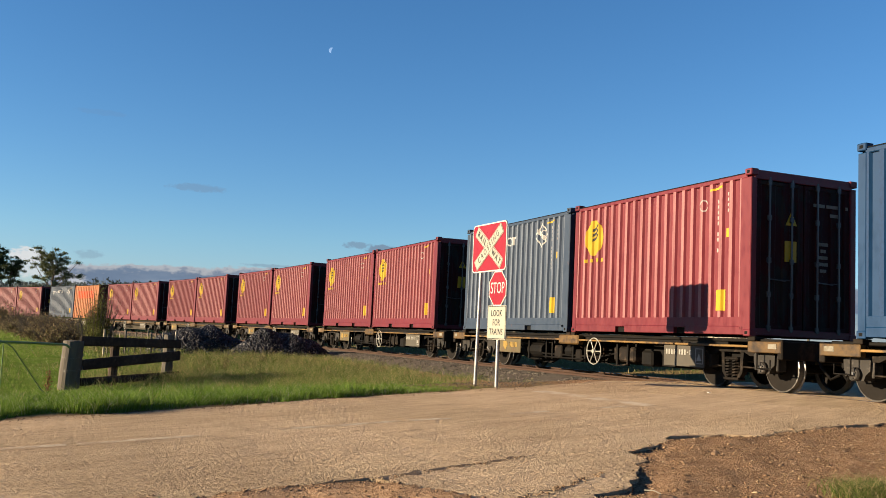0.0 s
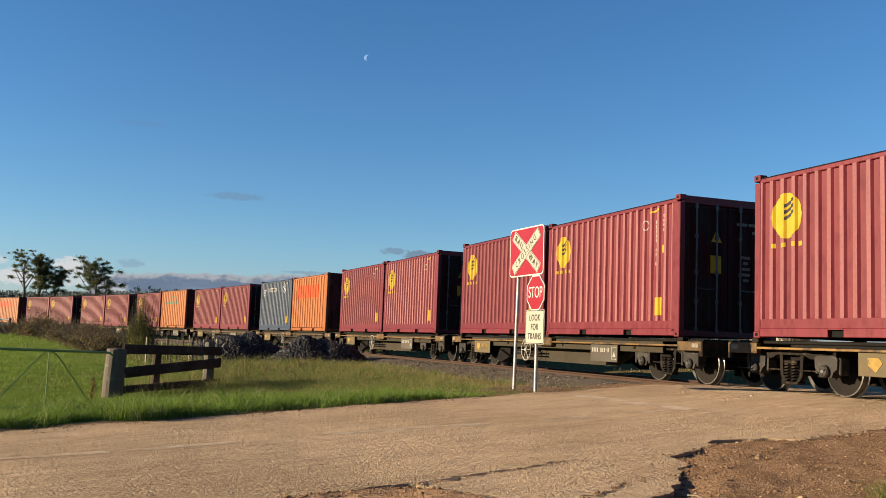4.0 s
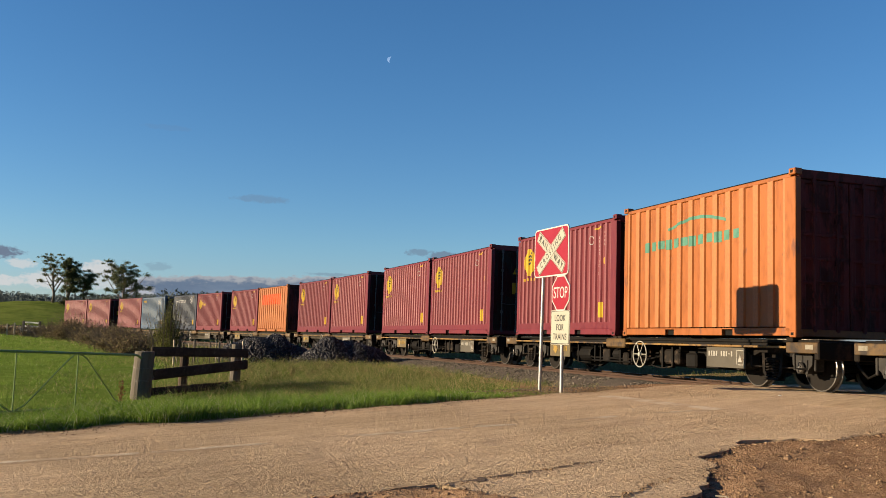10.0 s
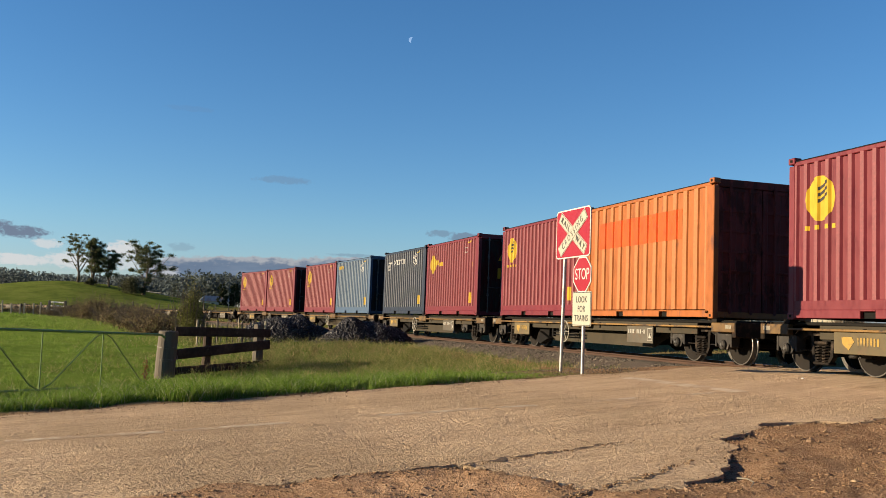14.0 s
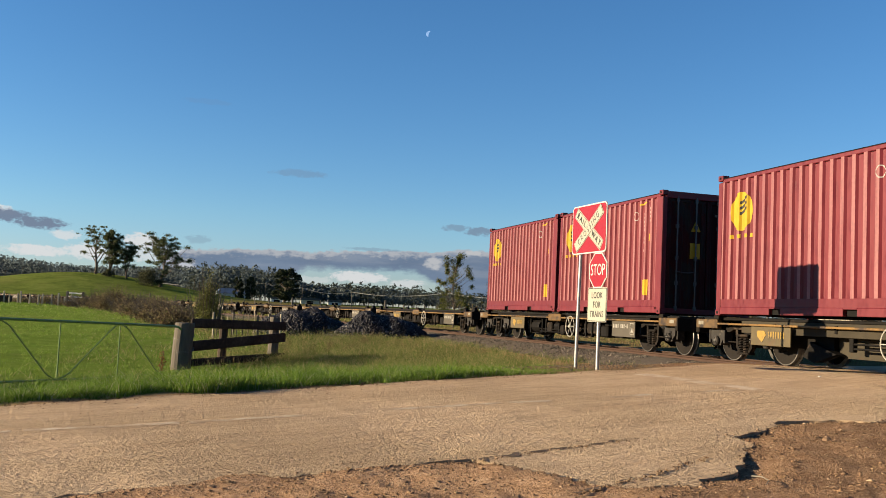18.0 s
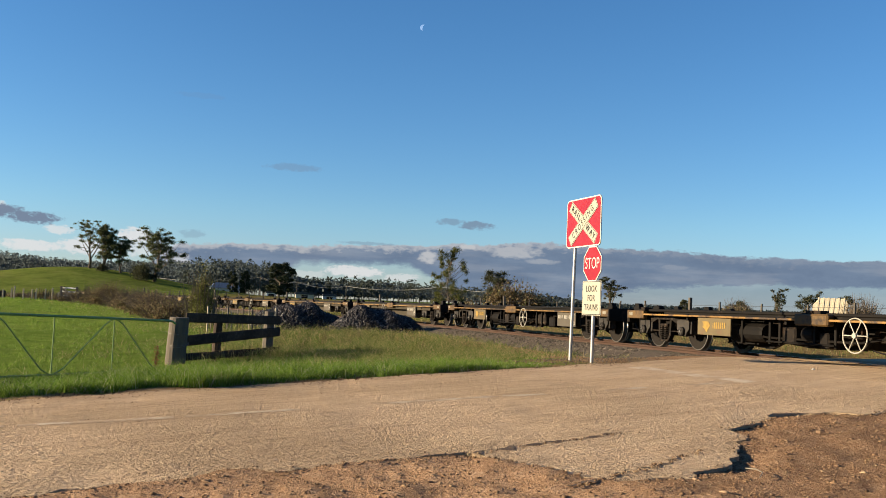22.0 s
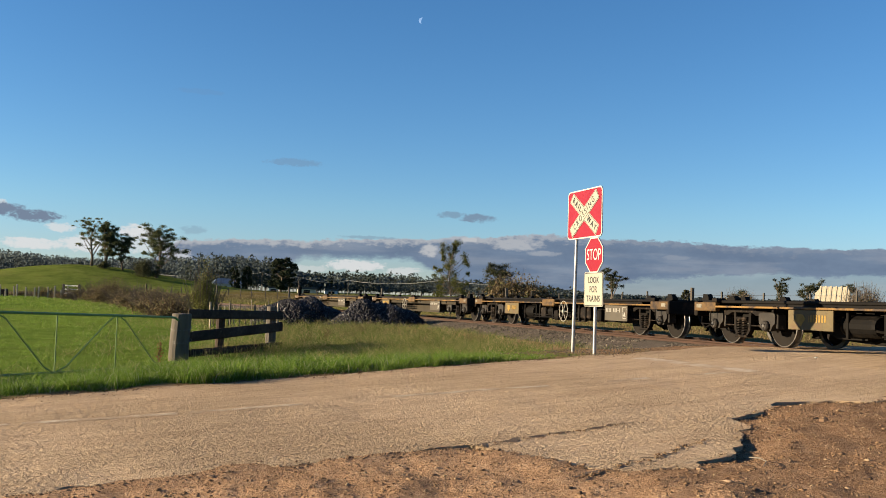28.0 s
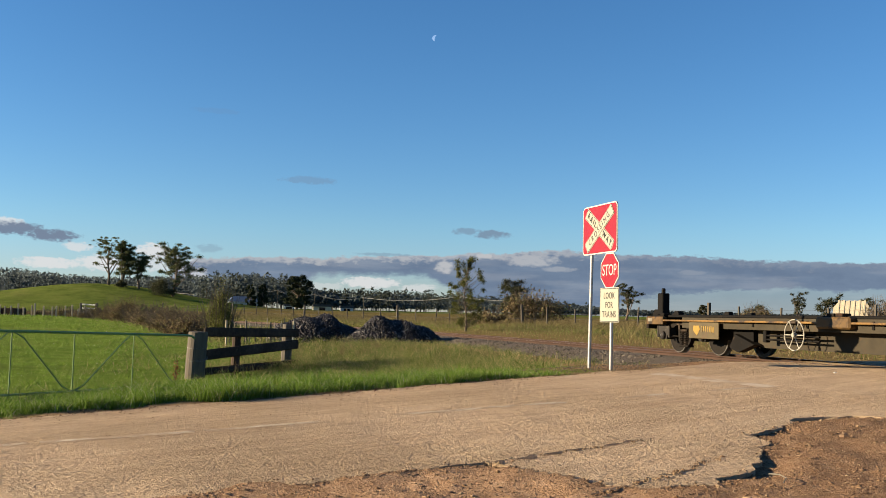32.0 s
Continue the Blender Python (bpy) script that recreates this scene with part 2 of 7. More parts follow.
M["slot"] = surface("dark slot", (0.0046, 0.0046, 0.0046), (0.0031, 0.0031, 0.0031), (0.0077, 0.0077, 0.0077), 0.9)
M["bar"] = surface("galvanised lock bar", (0.0624, 0.0624, 0.0644), (0.0416, 0.0416, 0.0416), (0.0873, 0.0873, 0.0894), 0.45, 0.6)
M["sill"] = surface("ochre wagon paint", (0.072, 0.040, 0.0110), (0.034, 0.018, 0.0060), (0.105, 0.062, 0.0190), 0.6, 0.0, 7, 0.9, (0.014, 0.0085, 0.0050), (0.50, 0.62), 0.25, vary=0.2)
M["sill_edge"] = surface("chipped ochre edge paint", (0.145, 0.080, 0.020), (0.075, 0.040, 0.012), (0.20, 0.115, 0.030), 0.6, 0.0, 5, 0.8, (0.03, 0.02, 0.013), (0.48, 0.58), 0.2, vary=0.25)
# frame, gear, bogie and wheel bases are near black for shade, under dusty patches
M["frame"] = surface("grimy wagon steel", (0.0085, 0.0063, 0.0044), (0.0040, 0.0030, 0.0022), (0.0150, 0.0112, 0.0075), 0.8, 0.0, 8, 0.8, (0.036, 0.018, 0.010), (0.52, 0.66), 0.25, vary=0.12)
M["belly"] = surface("olive brown sill plate", (0.0310, 0.0262, 0.0178), (0.0170, 0.0145, 0.0100), (0.0430, 0.0370, 0.0255), 0.75, 0.0, 8, 0.6, (0.046, 0.027, 0.015), (0.56, 0.7), 0.15, vary=0.1)
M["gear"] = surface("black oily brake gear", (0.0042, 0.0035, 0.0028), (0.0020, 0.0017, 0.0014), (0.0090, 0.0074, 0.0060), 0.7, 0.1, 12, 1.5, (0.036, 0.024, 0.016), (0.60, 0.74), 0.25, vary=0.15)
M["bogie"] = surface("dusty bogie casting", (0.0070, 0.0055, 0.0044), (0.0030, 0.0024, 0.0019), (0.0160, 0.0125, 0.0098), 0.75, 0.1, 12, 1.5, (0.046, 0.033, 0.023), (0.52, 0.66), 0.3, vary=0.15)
M["axle_box"] = surface("worn axle box casting", (0.0150, 0.0130, 0.0110), (0.0060, 0.0050, 0.0042), (0.0300, 0.0265, 0.0225), 0.7, 0.1, 14, 2.5, (0.062, 0.054, 0.046), (0.56, 0.68), 0.3, vary=0.2)
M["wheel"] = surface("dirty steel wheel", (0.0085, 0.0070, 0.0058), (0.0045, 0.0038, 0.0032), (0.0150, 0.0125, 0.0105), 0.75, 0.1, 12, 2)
M["tread"] = surface("polished wheel rim", (0.11, 0.106, 0.10), (0.07, 0.067, 0.063), (0.16, 0.155, 0.148), 0.35, 0.45)
M["handwheel"] = paint("cream handwheel paint", (0.2455, 0.2356, 0.2013), amount=0.66)
M["plate"] = surface("faded grey-brown wagon plate", (0.048, 0.042, 0.031), (0.032, 0.028, 0.020), (0.064, 0.057, 0.043), 0.7, 0.0, 9, 1.0, (0.060, 0.036, 0.020), (0.57, 0.7), 0.15, vary=0.12)
M["ochre_plate"] = surface("dirty yellow-grey wagon plate", (0.078, 0.060, 0.027), (0.052, 0.040, 0.019), (0.102, 0.080, 0.037), 0.7, 0.0, 9, 1.0, (0.075, 0.044, 0.022), (0.55, 0.7), 0.15, vary=0.15)
M["worn_yellow"] = surface("worn yellow paint", (0.20, 0.125, 0.022), (0.12, 0.08, 0.02), (0.26, 0.17, 0.04), 0.7, 0, 14, 3, (0.08, 0.06, 0.03), (0.5, 0.6))
M["mark"] = surface("faded paint mark", (0.1424, 0.1299, 0.1005), (0.1047, 0.0921, 0.0712), (0.1759, 0.1634, 0.134), 0.7, 0, 20, 2, (0.1047, 0.089, 0.0628), (0.5, 0.62))
M["stencil"] = surface("worn white stencil paint", (0.20, 0.19, 0.165), (0.15, 0.14, 0.12), (0.25, 0.24, 0.21), 0.7, 0, 20, 2, (0.06, 0.05, 0.04), (0.58, 0.66))
M["rail"] = surface("rusty rail", (0.0385, 0.0193, 0.0113), (0.0226, 0.0113, 0.0068), (0.0566, 0.0317, 0.0204), 0.75, 0.2, 20, 1)
M["railtop"] = surface("worn rail head", (0.1585, 0.1434, 0.1283), (0.1132, 0.0981, 0.083), (0.2075, 0.1887, 0.1735), 0.35, 0.8, 20, 1)
M["galv"] = surface("galvanised post", (0.2803, 0.2857, 0.2857), (0.2156, 0.221, 0.221), (0.3342, 0.3396, 0.3396), 0.42, 0.55, 25, 2)
M["sign_red"] = surface("red sign sheeting", (0.1922, 0.0060, 0.0133), (0.1762, 0.0052, 0.0120), (0.2082, 0.0086, 0.0174), 0.38, 0.0, 30, 2, fine_amt=0.1, bump=0.03)
M["sign_white"] = surface("white sign sheeting", (0.3659, 0.3604, 0.3326), (0.3326, 0.3271, 0.3049), (0.3881, 0.3825, 0.3548), 0.4, 0.0, 30, 2, fine_amt=0.1, bump=0.03)
M["sign_cream"] = surface("cream sign sheeting", (0.2665, 0.2573, 0.2068), (0.2435, 0.2344, 0.1884), (0.2848, 0.2757, 0.2298), 0.4, 0.0, 30, 2, fine_amt=0.1, bump=0.03)
M["sign_black"] = surface("black sign ink", (0.0154, 0.0154, 0.0154), (0.0115, 0.0115, 0.0115), (0.0231, 0.0231, 0.0231), 0.5)
M["sign_back"] = surface("bare aluminium sign back", (0.385, 0.385, 0.385), (0.308, 0.308, 0.308), (0.4466, 0.4466, 0.4466), 0.4, 0.8)
# low gloss keeps the running gear near black and the shaded ends dark
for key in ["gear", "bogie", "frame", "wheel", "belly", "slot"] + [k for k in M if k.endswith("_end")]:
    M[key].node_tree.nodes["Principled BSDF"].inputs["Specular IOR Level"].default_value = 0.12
for key in ("blue", "blue_ridge"):
    M[key].node_tree.nodes["Principled BSDF"].inputs["Specular IOR Level"].default_value = 0.2



# ---- mesh helpers ----
class Geo:
    """Collects simple solids into one mesh."""

    def __init__(self):
        self.v, self.f, self.m = [], [], []

    def add(self, verts, faces, mat=0):
        o = len(self.v)
        self.v += [tuple(p) for p in verts]
        self.f += [tuple(o + i for i in q) for q in faces]
        self.m += [mat] * len(faces)
        return self

    def box(self, x0, x1, y0, y1, z0, z1, c=0.0, mat=0, m=None):
        """A box with chamfered edges."""
        if c <= 0:
            vs = [(x, y, z) for x in (x0, x1) for y in (y0, y1) for z in (z0, z1)]
            fs = [(0, 1, 3, 2), (4, 6, 7, 5), (0, 4, 5, 1), (2, 3, 7, 6), (0, 2, 6, 4), (1, 5, 7, 3)]
        else:
            c = min(c, (x1 - x0) * 0.45, (y1 - y0) * 0.45, (z1 - z0) * 0.45)
            vs, idx = [], {}
            for i, x in enumerate((x0, x1)):
                for j, y in enumerate((y0, y1)):
                    for k, z in enumerate((z0, z1)):
                        dx, dy, dz = (c if i == 0 else -c), (c if j == 0 else -c), (c if k == 0 else -c)
                        idx[i, j, k, 0], idx[i, j, k, 1], idx[i, j, k, 2] = len(vs), len(vs) + 1, len(vs) + 2
                        vs += [(x, y + dy, z + dz), (x + dx, y, z + dz), (x + dx, y + dy, z)]
            fs = []
            cyc = ((0, 0), (1, 0), (1, 1), (0, 1))
            for i in (0, 1):
                fs.append(tuple(idx[i, a, b, 0] for a, b in (cyc if i else cyc[::-1])))
                fs.append(tuple(idx[a, i, b, 1] for a, b in (cyc[::-1] if i else cyc)))
                fs.append(tuple(idx[a, b, i, 2] for a, b in (cyc if i else cyc[::-1])))
            for a in (0, 1):
                for b in (0, 1):
                    fs.append((idx[0, a, b, 1], idx[1, a, b, 1], idx[1, a, b, 2], idx[0, a, b, 2]))
                    fs.append((idx[a, 0, b, 0], idx[a, 1, b, 0], idx[a, 1, b, 2], idx[a, 0, b, 2]))
                    fs.append((idx[a, b, 0, 0], idx[a, b, 1, 0], idx[a, b, 1, 1], idx[a, b, 0, 1]))
            fs += [(idx[i, j, k, 0], idx[i, j, k, 1], idx[i, j, k, 2]) for i in (0, 1) for j in (0, 1) for k in (0, 1)]
        if m is not None:
            vs = [m @ Vector(p) for p in vs]
        return self.add(vs, fs, mat)

    def tube(self, path, r, n=8, mat=0, cap=True):
        """A round bar along a path; r is one radius or one per point."""
        pts = [Vector(p) for p in path]
        rr = r if isinstance(r, (list, tuple)) else [r] * len(pts)
        vs, prev = [], None
        for i, p in enumerate(pts):
            d = (pts[min(i + 1, len(pts) - 1)] - pts[max(i - 1, 0)]).normalized()
            if prev is None:
                prev = d.orthogonal().normalized()
            prev = (prev - d * prev.dot(d)).normalized()
            q = d.cross(prev)
            vs += [p + (prev * math.cos(2 * math.pi * k / n) + q * math.sin(2 * math.pi * k / n)) * rr[i] for k in range(n)]
        fs = [(i * n + k, i * n + (k + 1) % n, (i + 1) * n + (k + 1) % n, (i + 1) * n + k) for i in range(len(pts) - 1) for k in range(n)]
        if cap:
            fs += [tuple(range(n))[::-1], tuple((len(pts) - 1) * n + k for k in range(n))]
        return self.add(vs, fs, mat)

    def lathe(self, prof, n=20, m=None, mat=0, cap=True):
        """Turns (radius, height) pairs round the local z axis; closed at both ends."""
        vs = [(r * math.cos(2 * math.pi * k / n), r * math.sin(2 * math.pi * k / n), z) for r, z in prof for k in range(n)]
        if m is not None:
            vs = [m @ Vector(p) for p in vs]
        fs = [(i * n + k, i * n + (k + 1) % n, (i + 1) * n + (k + 1) % n, (i + 1) * n + k) for i in range(len(prof) - 1) for k in range(n)]
        if cap:
            fs += [tuple(range(n))[::-1], tuple((len(prof) - 1) * n + k for k in range(n))]
        return self.add(vs, fs, mat)

    def prism(self, pts, y0, y1, mat=0):
        """A polygon in x and z, thickened along y."""
        n = len(pts)
        vs = [(x, y0, z) for x, z in pts] + [(x, y1, z) for x, z in pts]
        fs = [tuple(range(n)), tuple(range(n, 2 * n))[::-1]] + [(i, i + n, (i + 1) % n + n, (i + 1) % n) for i in range(n)]
        return self.add(vs, fs, mat)

    def mesh(self, name, mats, smooth=False):
        me = bpy.data.meshes.new(name)
        me.from_pydata(self.v, [], self.f)
        for mt in (mats if isinstance(mats, (list, tuple)) else [mats]):
            me.materials.append(mt)
        me.polygons.foreach_set("material_index", self.m)
        bm = bmesh.new()
        bm.from_mesh(me)
        bmesh.ops.recalc_face_normals(bm, faces=bm.faces)
        bm.to_mesh(me)
        bm.free()
        if smooth:
            me.polygons.foreach_set("use_smooth", [True] * len(me.polygons))
        return me


def part(name, geo, mat, parent, label="", smooth=False, at=None):
    """One mesh part under a thing or under a part."""
    ob = new(name, geo if isinstance(geo, bpy.types.Mesh) else geo.mesh(name, mat, smooth))
    ob.parent = parent
    if at is not None:
        ob.matrix_basis = at
    return tagged(ob, label)


def thing(name, label, category, group="", at=None, kind=""):
    ob = new(name)
    ob.empty_display_size = 0.2
    if at is not None:
        ob.matrix_basis = at
    return tagged(ob, label, category, group, kind)


def sheet(name, verts, faces, mats, smooth=False):
    me = bpy.data.meshes.new(name)
    me.from_pydata([tuple(map(float, v)) for v in verts], [], faces)
    for mt in (mats if isinstance(mats, (list, tuple)) else [mats]):
        me.materials.append(mt)
    if smooth:
        me.polygons.foreach_set("use_smooth", [True] * len(me.polygons))
    return me


# ---- the line of the track ----
RAIL_Z = 0.69
DECK = 0.94
S_GRID = np.linspace(-430.0, 420.0, 3401)


def track_line():
    gc = np.clip(S_GRID, 0, 100)
    # the line swings to the left beyond the paddock
    turn = np.interp(S_GRID, [35, 55, 75, 95, 115, 130, 200, 230], [0, -0.00013, 0.00721, 0.01196, 0.00119, 0.004, 0.004, 0])
    bend = np.cumsum(turn) * (S_GRID[1] - S_GRID[0])
    h = 0.27669 - 0.0001718 * gc + 0.31772e-3 * gc ** 2 / 2 - 0.86745e-5 * gc ** 3 / 6 + bend
    d = S_GRID[1] - S_GRID[0]
    dx, dy = -np.sin(h), np.cos(h)
    x = np.concatenate(([0], np.cumsum((dx[1:] + dx[:-1]) / 2 * d)))
    y = np.concatenate(([0], np.cumsum((dy[1:] + dy[:-1]) / 2 * d)))
    x += 5.1363 - np.interp(0, S_GRID, x)
    y += 22.1387 - np.interp(0, S_GRID, y)
    return x + 1.22 * np.cos(h), y + 1.22 * np.sin(h), h


T_X, T_Y, T_H = track_line()


def on_track(s, off=0.0):
    """The place on the centre line s metres up the line, off metres to its far side."""
    h = np.interp(s, S_GRID, T_H)
    return np.interp(s, S_GRID, T_X) + off * np.cos(h), np.interp(s, S_GRID, T_Y) + off * np.sin(h)


def ride(s, z=0.0, wheelbase=5.15, turned=False):
    """The pose of a vehicle whose middle is s metres up the line."""
    ax, ay = on_track(s - wheelbase)
    bx, by = on_track(s + wheelbase)
    a = math.degrees(math.atan2(ay - by, ax - bx))
    return pose((ax + bx) / 2, (ay + by) / 2, RAIL_Z + z, 0, 0, a + (180 if turned else 0))


def travelled(t):
    return 10.1514 * t + 0.0011499 * t ** 2 + 0.00012658 * t ** 3


# ---- the ground ----
ROAD_U, ROAD_N = np.array((0.821, 0.571)), np.array((-0.571, 0.821))


def smooth01(v):
    v = np.clip(v, 0, 1)
    return v * v * (3 - 2 * v)


def track_distance(x, y):
    """Distance to the centre line, positive on its far side."""
    x, y = np.asarray(x, float).ravel(), np.asarray(y, float).ravel()
    out = np.empty(len(x))
    tx, ty, th = T_X[::4], T_Y[::4], T_H[::4]
    for i in range(0, len(x), 4000):
        dx, dy = x[i:i + 4000, None] - tx, y[i:i + 4000, None] - ty
        k = np.argmin(dx * dx + dy * dy, axis=1)
        r = np.arange(len(k))
        out[i:i + 4000] = dx[r, k] * np.cos(th[k]) + dy[r, k] * np.sin(th[k])
    return out


def road_plane(a):
    return 0.046 * np.clip(a, -6, 14.6)


def near_edge(a):
    return np.interp(a, [-60, 2.4, 3.25, 4.17, 4.6, 4.75, 5.0, 5.65, 6.4, 7.18, 7.42, 7.97, 8.85, 9.34, 9.5, 12, 16, 40], [7.4, 6.37, 6.22, 6.04, 5.92, 4.6, 4.38, 4.40, 4.85, 5.28, 5.69, 5.8, 6.03, 5.88, 5.5, 5.3, 5.0, 4.5])


FAR_EDGE = 11.6
_EDGE_A = np.arange(-70.0, 60.0, 0.04)
_EDGE_JAG = np.array([0.13 * noise.noise(Vector((v * 1.3, 0.3, 0))) + 0.11 * noise.noise(Vector((v * 3.6, 5.3, 0))) + 0.07 * noise.noise(Vector((v * 11, 9.3, 0))) for v in _EDGE_A])


def broken_edge(a):
    """The ragged near edge of the seal."""
    return near_edge(a) + np.interp(a, _EDGE_A, _EDGE_JAG)


def ground_z(x, y):
    shape = np.shape(x)
    x, y = np.asarray(x, float).ravel(), np.asarray(y, float).ravel()
    d = track_distance(x, y)
    a, b = x * ROAD_U[0] + y * ROAD_U[1], x * ROAD_N[0] + y * ROAD_N[1]
    r = np.hypot(x, y)
    plane = road_plane(a) - 0.008
    field = -0.05 - 0.14 * smooth01((36 - r) / 13) + 0.0105 * np.clip(r - 30, 0, 160) * smooth01((b - 14) / 20)
    near = 0.40 + 0.0 * x
    inside = field + (near - field) * np.exp(-(np.minimum(d, 0) / 9.0) ** 2)
    onroad = smooth01(1 - (np.abs(b - 6.0) - 5.9) / 5.5)
    inside = inside + (plane - inside) * onroad
    outside = 0.40 + 0.062 * np.clip(d - 3, 0, 13) + 0.016 * np.clip(d - 16, 0, 60) + 0.009 * np.clip(d - 76, 0, 500)
    hill = 5.5 * np.exp(-(((x + 84) / 30) ** 2 + ((y - 226) / 26) ** 2)) + 1.2 * np.exp(-(((x + 125) / 40) ** 2 + ((y - 226) / 34) ** 2))
    outside = outside + hill * smooth01((d - 6) / 24)
    outside = outside + (plane - outside) * smooth01(1 - (np.abs(b - 6.0) - 4.5) / 3) * smooth01(1 - (d - 6) / 30)
    z = np.where(d > 0, outside, inside)
    # the ballast bed lies on a flat formation
    along = smooth01((np.abs(b - 7.6) - 4.6) / 1.6)
    z = z + (0.36 - z) * smooth01(1 - (np.abs(d) - 2.6) / 2.0) * along
    return z.reshape(shape)


def lumps(x, y, f, seed=0.0):
    return np.array([noise.noise(Vector((p * f + seed, q * f - seed, seed))) for p, q in zip(np.ravel(x), np.ravel(y))]).reshape(np.shape(x))


def ground_material():
    mat, nt, bsdf = nodes_of("grass and bare earth")
    att = nt.nodes.new("ShaderNodeAttribute")
    att.attribute_name = "soil"
    n1, n2, n3 = noise_node(nt, 0.35, 5, 0.6), noise_node(nt, 6, 6, 0.7), noise_node(nt, 40, 4, 0.7)
    tufts, worn = noise_node(nt, 1.3, 6, 0.75), noise_node(nt, 0.07, 6, 0.7)
    grass = ramp_node(nt, n1, [(0.3, (0.0679, 0.1129, 0.0234)), (0.5, (0.1116, 0.1695, 0.032)), (0.72, (0.1649, 0.2083, 0.058))])
    grass = mix_node(nt, 0.3, grass, ramp_node(nt, n2, [(0.3, (0.0291, 0.0522, 0.0172)), (0.55, (0.1067, 0.165, 0.0346)), (0.75, (0.2037, 0.2171, 0.0869))]))
    # mottled tones stand for bright tufts and the shaded thatch between them
    grass = mix_node(nt, 0.5, grass, ramp_node(nt, tufts, [(0.36, (0.026, 0.052, 0.010)), (0.5, (0.085, 0.135, 0.025)), (0.64, (0.20, 0.235, 0.070))]))
    grass = mix_node(nt, 0.55, grass, ramp_node(nt, worn, [(0.36, (0.075, 0.085, 0.026)), (0.48, (0.085, 0.135, 0.022)), (0.58, (0.12, 0.165, 0.032)), (0.68, (0.155, 0.145, 0.055))]))
    rank = ramp_node(nt, noise_node(nt, 0.16, 7, 0.75), [(0.34, (0.040, 0.050, 0.014)), (0.46, (0.075, 0.088, 0.022)), (0.56, (0.110, 0.125, 0.030)), (0.68, (0.135, 0.120, 0.048))])
    earth = ramp_node(nt, n2, [(0.28, (0.1216, 0.0699, 0.0401)), (0.5, (0.2712, 0.1697, 0.1005)), (0.75, (0.3927, 0.2797, 0.1840))])
    earth = mix_node(nt, 0.45, earth, ramp_node(nt, n3, [(0.3, (0.0936, 0.0550, 0.0336)), (0.52, (0.2712, 0.1747, 0.1061)), (0.7, (0.4487, 0.3396, 0.2344))]))
    earth = mix_node(nt, att.outputs["Alpha"], mix_node(nt, 1.0, earth, (0.9, 0.88, 0.87), "MULTIPLY"), mix_node(nt, 1.0, earth, (1.38, 1.38, 1.36), "MULTIPLY"))
    dry = ramp_node(nt, n2, [(0.3, (0.0647, 0.0459, 0.0189)), (0.55, (0.1294, 0.097, 0.0404)), (0.75, (0.1833, 0.1455, 0.0701))])
    sep = nt.nodes.new("ShaderNodeSeparateColor")
    nt.links.new(att.outputs["Color"], sep.inputs[0])
    col = mix_node(nt, sep.outputs[2], grass, rank)
    col = mix_node(nt, sep.outputs[0], col, earth)
    col = mix_node(nt, sep.outputs[1], col, dry)
    nt.links.new(col, bsdf.inputs["Base Color"])
    bsdf.inputs["Roughness"].default_value = 0.95
    bsdf.inputs["Specular IOR Level"].default_value = 0.0
    hm = nt.nodes.new("ShaderNodeMath")
    hm.operation = "ADD"
    nt.links.new(n3, hm.inputs[0])
    nt.links.new(noise_node(nt, 16, 5, 0.7), hm.inputs[1])
    bump_node(nt, bsdf, hm.outputs[0], 0.85, 0.055)
    return mat


def soil_relief(x, y):
    """Lumps of the near ground and its drop under the seal; how far each place is bare, or under the road."""
    R = np.hypot(x, y)
    close = R < 40
    a, b = x * ROAD_U[0] + y * ROAD_U[1], x * ROAD_N[0] + y * ROAD_N[1]
    nb = broken_edge(a)
    shoulder = smooth01((nb + 0.35 - b) / 0.3)
    fine = np.zeros_like(R)
    fine[close] = 0.03 * lumps(x[close], y[close], 0.7, 3.1) + 0.012 * lumps(x[close], y[close], 4.5, 7.7)
    bare = (R < 16) & (shoulder > 0.5)
    fine[bare] += 0.026 * lumps(x[bare], y[bare], 2.7, 1.1) + 0.024 * np.maximum(lumps(x[bare], y[bare], 7.5, 9.1), -0.1)
    under = smooth01((b - nb - 0.02) / 0.12) * smooth01((FAR_EDGE + 0.05 - b) / 0.3) * (a < 19)
    fade = smooth01((nb - b) / 0.5)
    dz = fine * np.where(under > 0.02, 0.1, 0.25 + 0.75 * fade) - 0.03 * under
    # soil drifted over the old patch of seal
    drift = np.exp(-((a - 4.75) / 0.4) ** 2) * smooth01((5.9 - b) / 0.3) * (R < 18)
    dz = dz + 0.026 * drift
    # soil banked up against the seal in places
    bank = smooth01((4.9 - a) / 0.5) * smooth01((b - nb + 0.32) / 0.3) * (under < 0.5) * (R < 18)
    dz[close] += 0.022 * bank[close] * np.clip(0.55 + 2.0 * lumps(x[close], y[close], 1.9, 6.3), 0, 1)
    lip = (1 - drift) * smooth01((b - nb + 0.34) / 0.22) * (under < 0.5) * (R < 18)
    dz[close] -= (0.010 + 0.020 * smooth01((a[close] - 4.2) / 0.4)) * lip[close] * np.clip(0.5 + 2.4 * lumps(x[close], y[close], 1.1, 4.2), 0, 1.3)
    return dz, shoulder, under


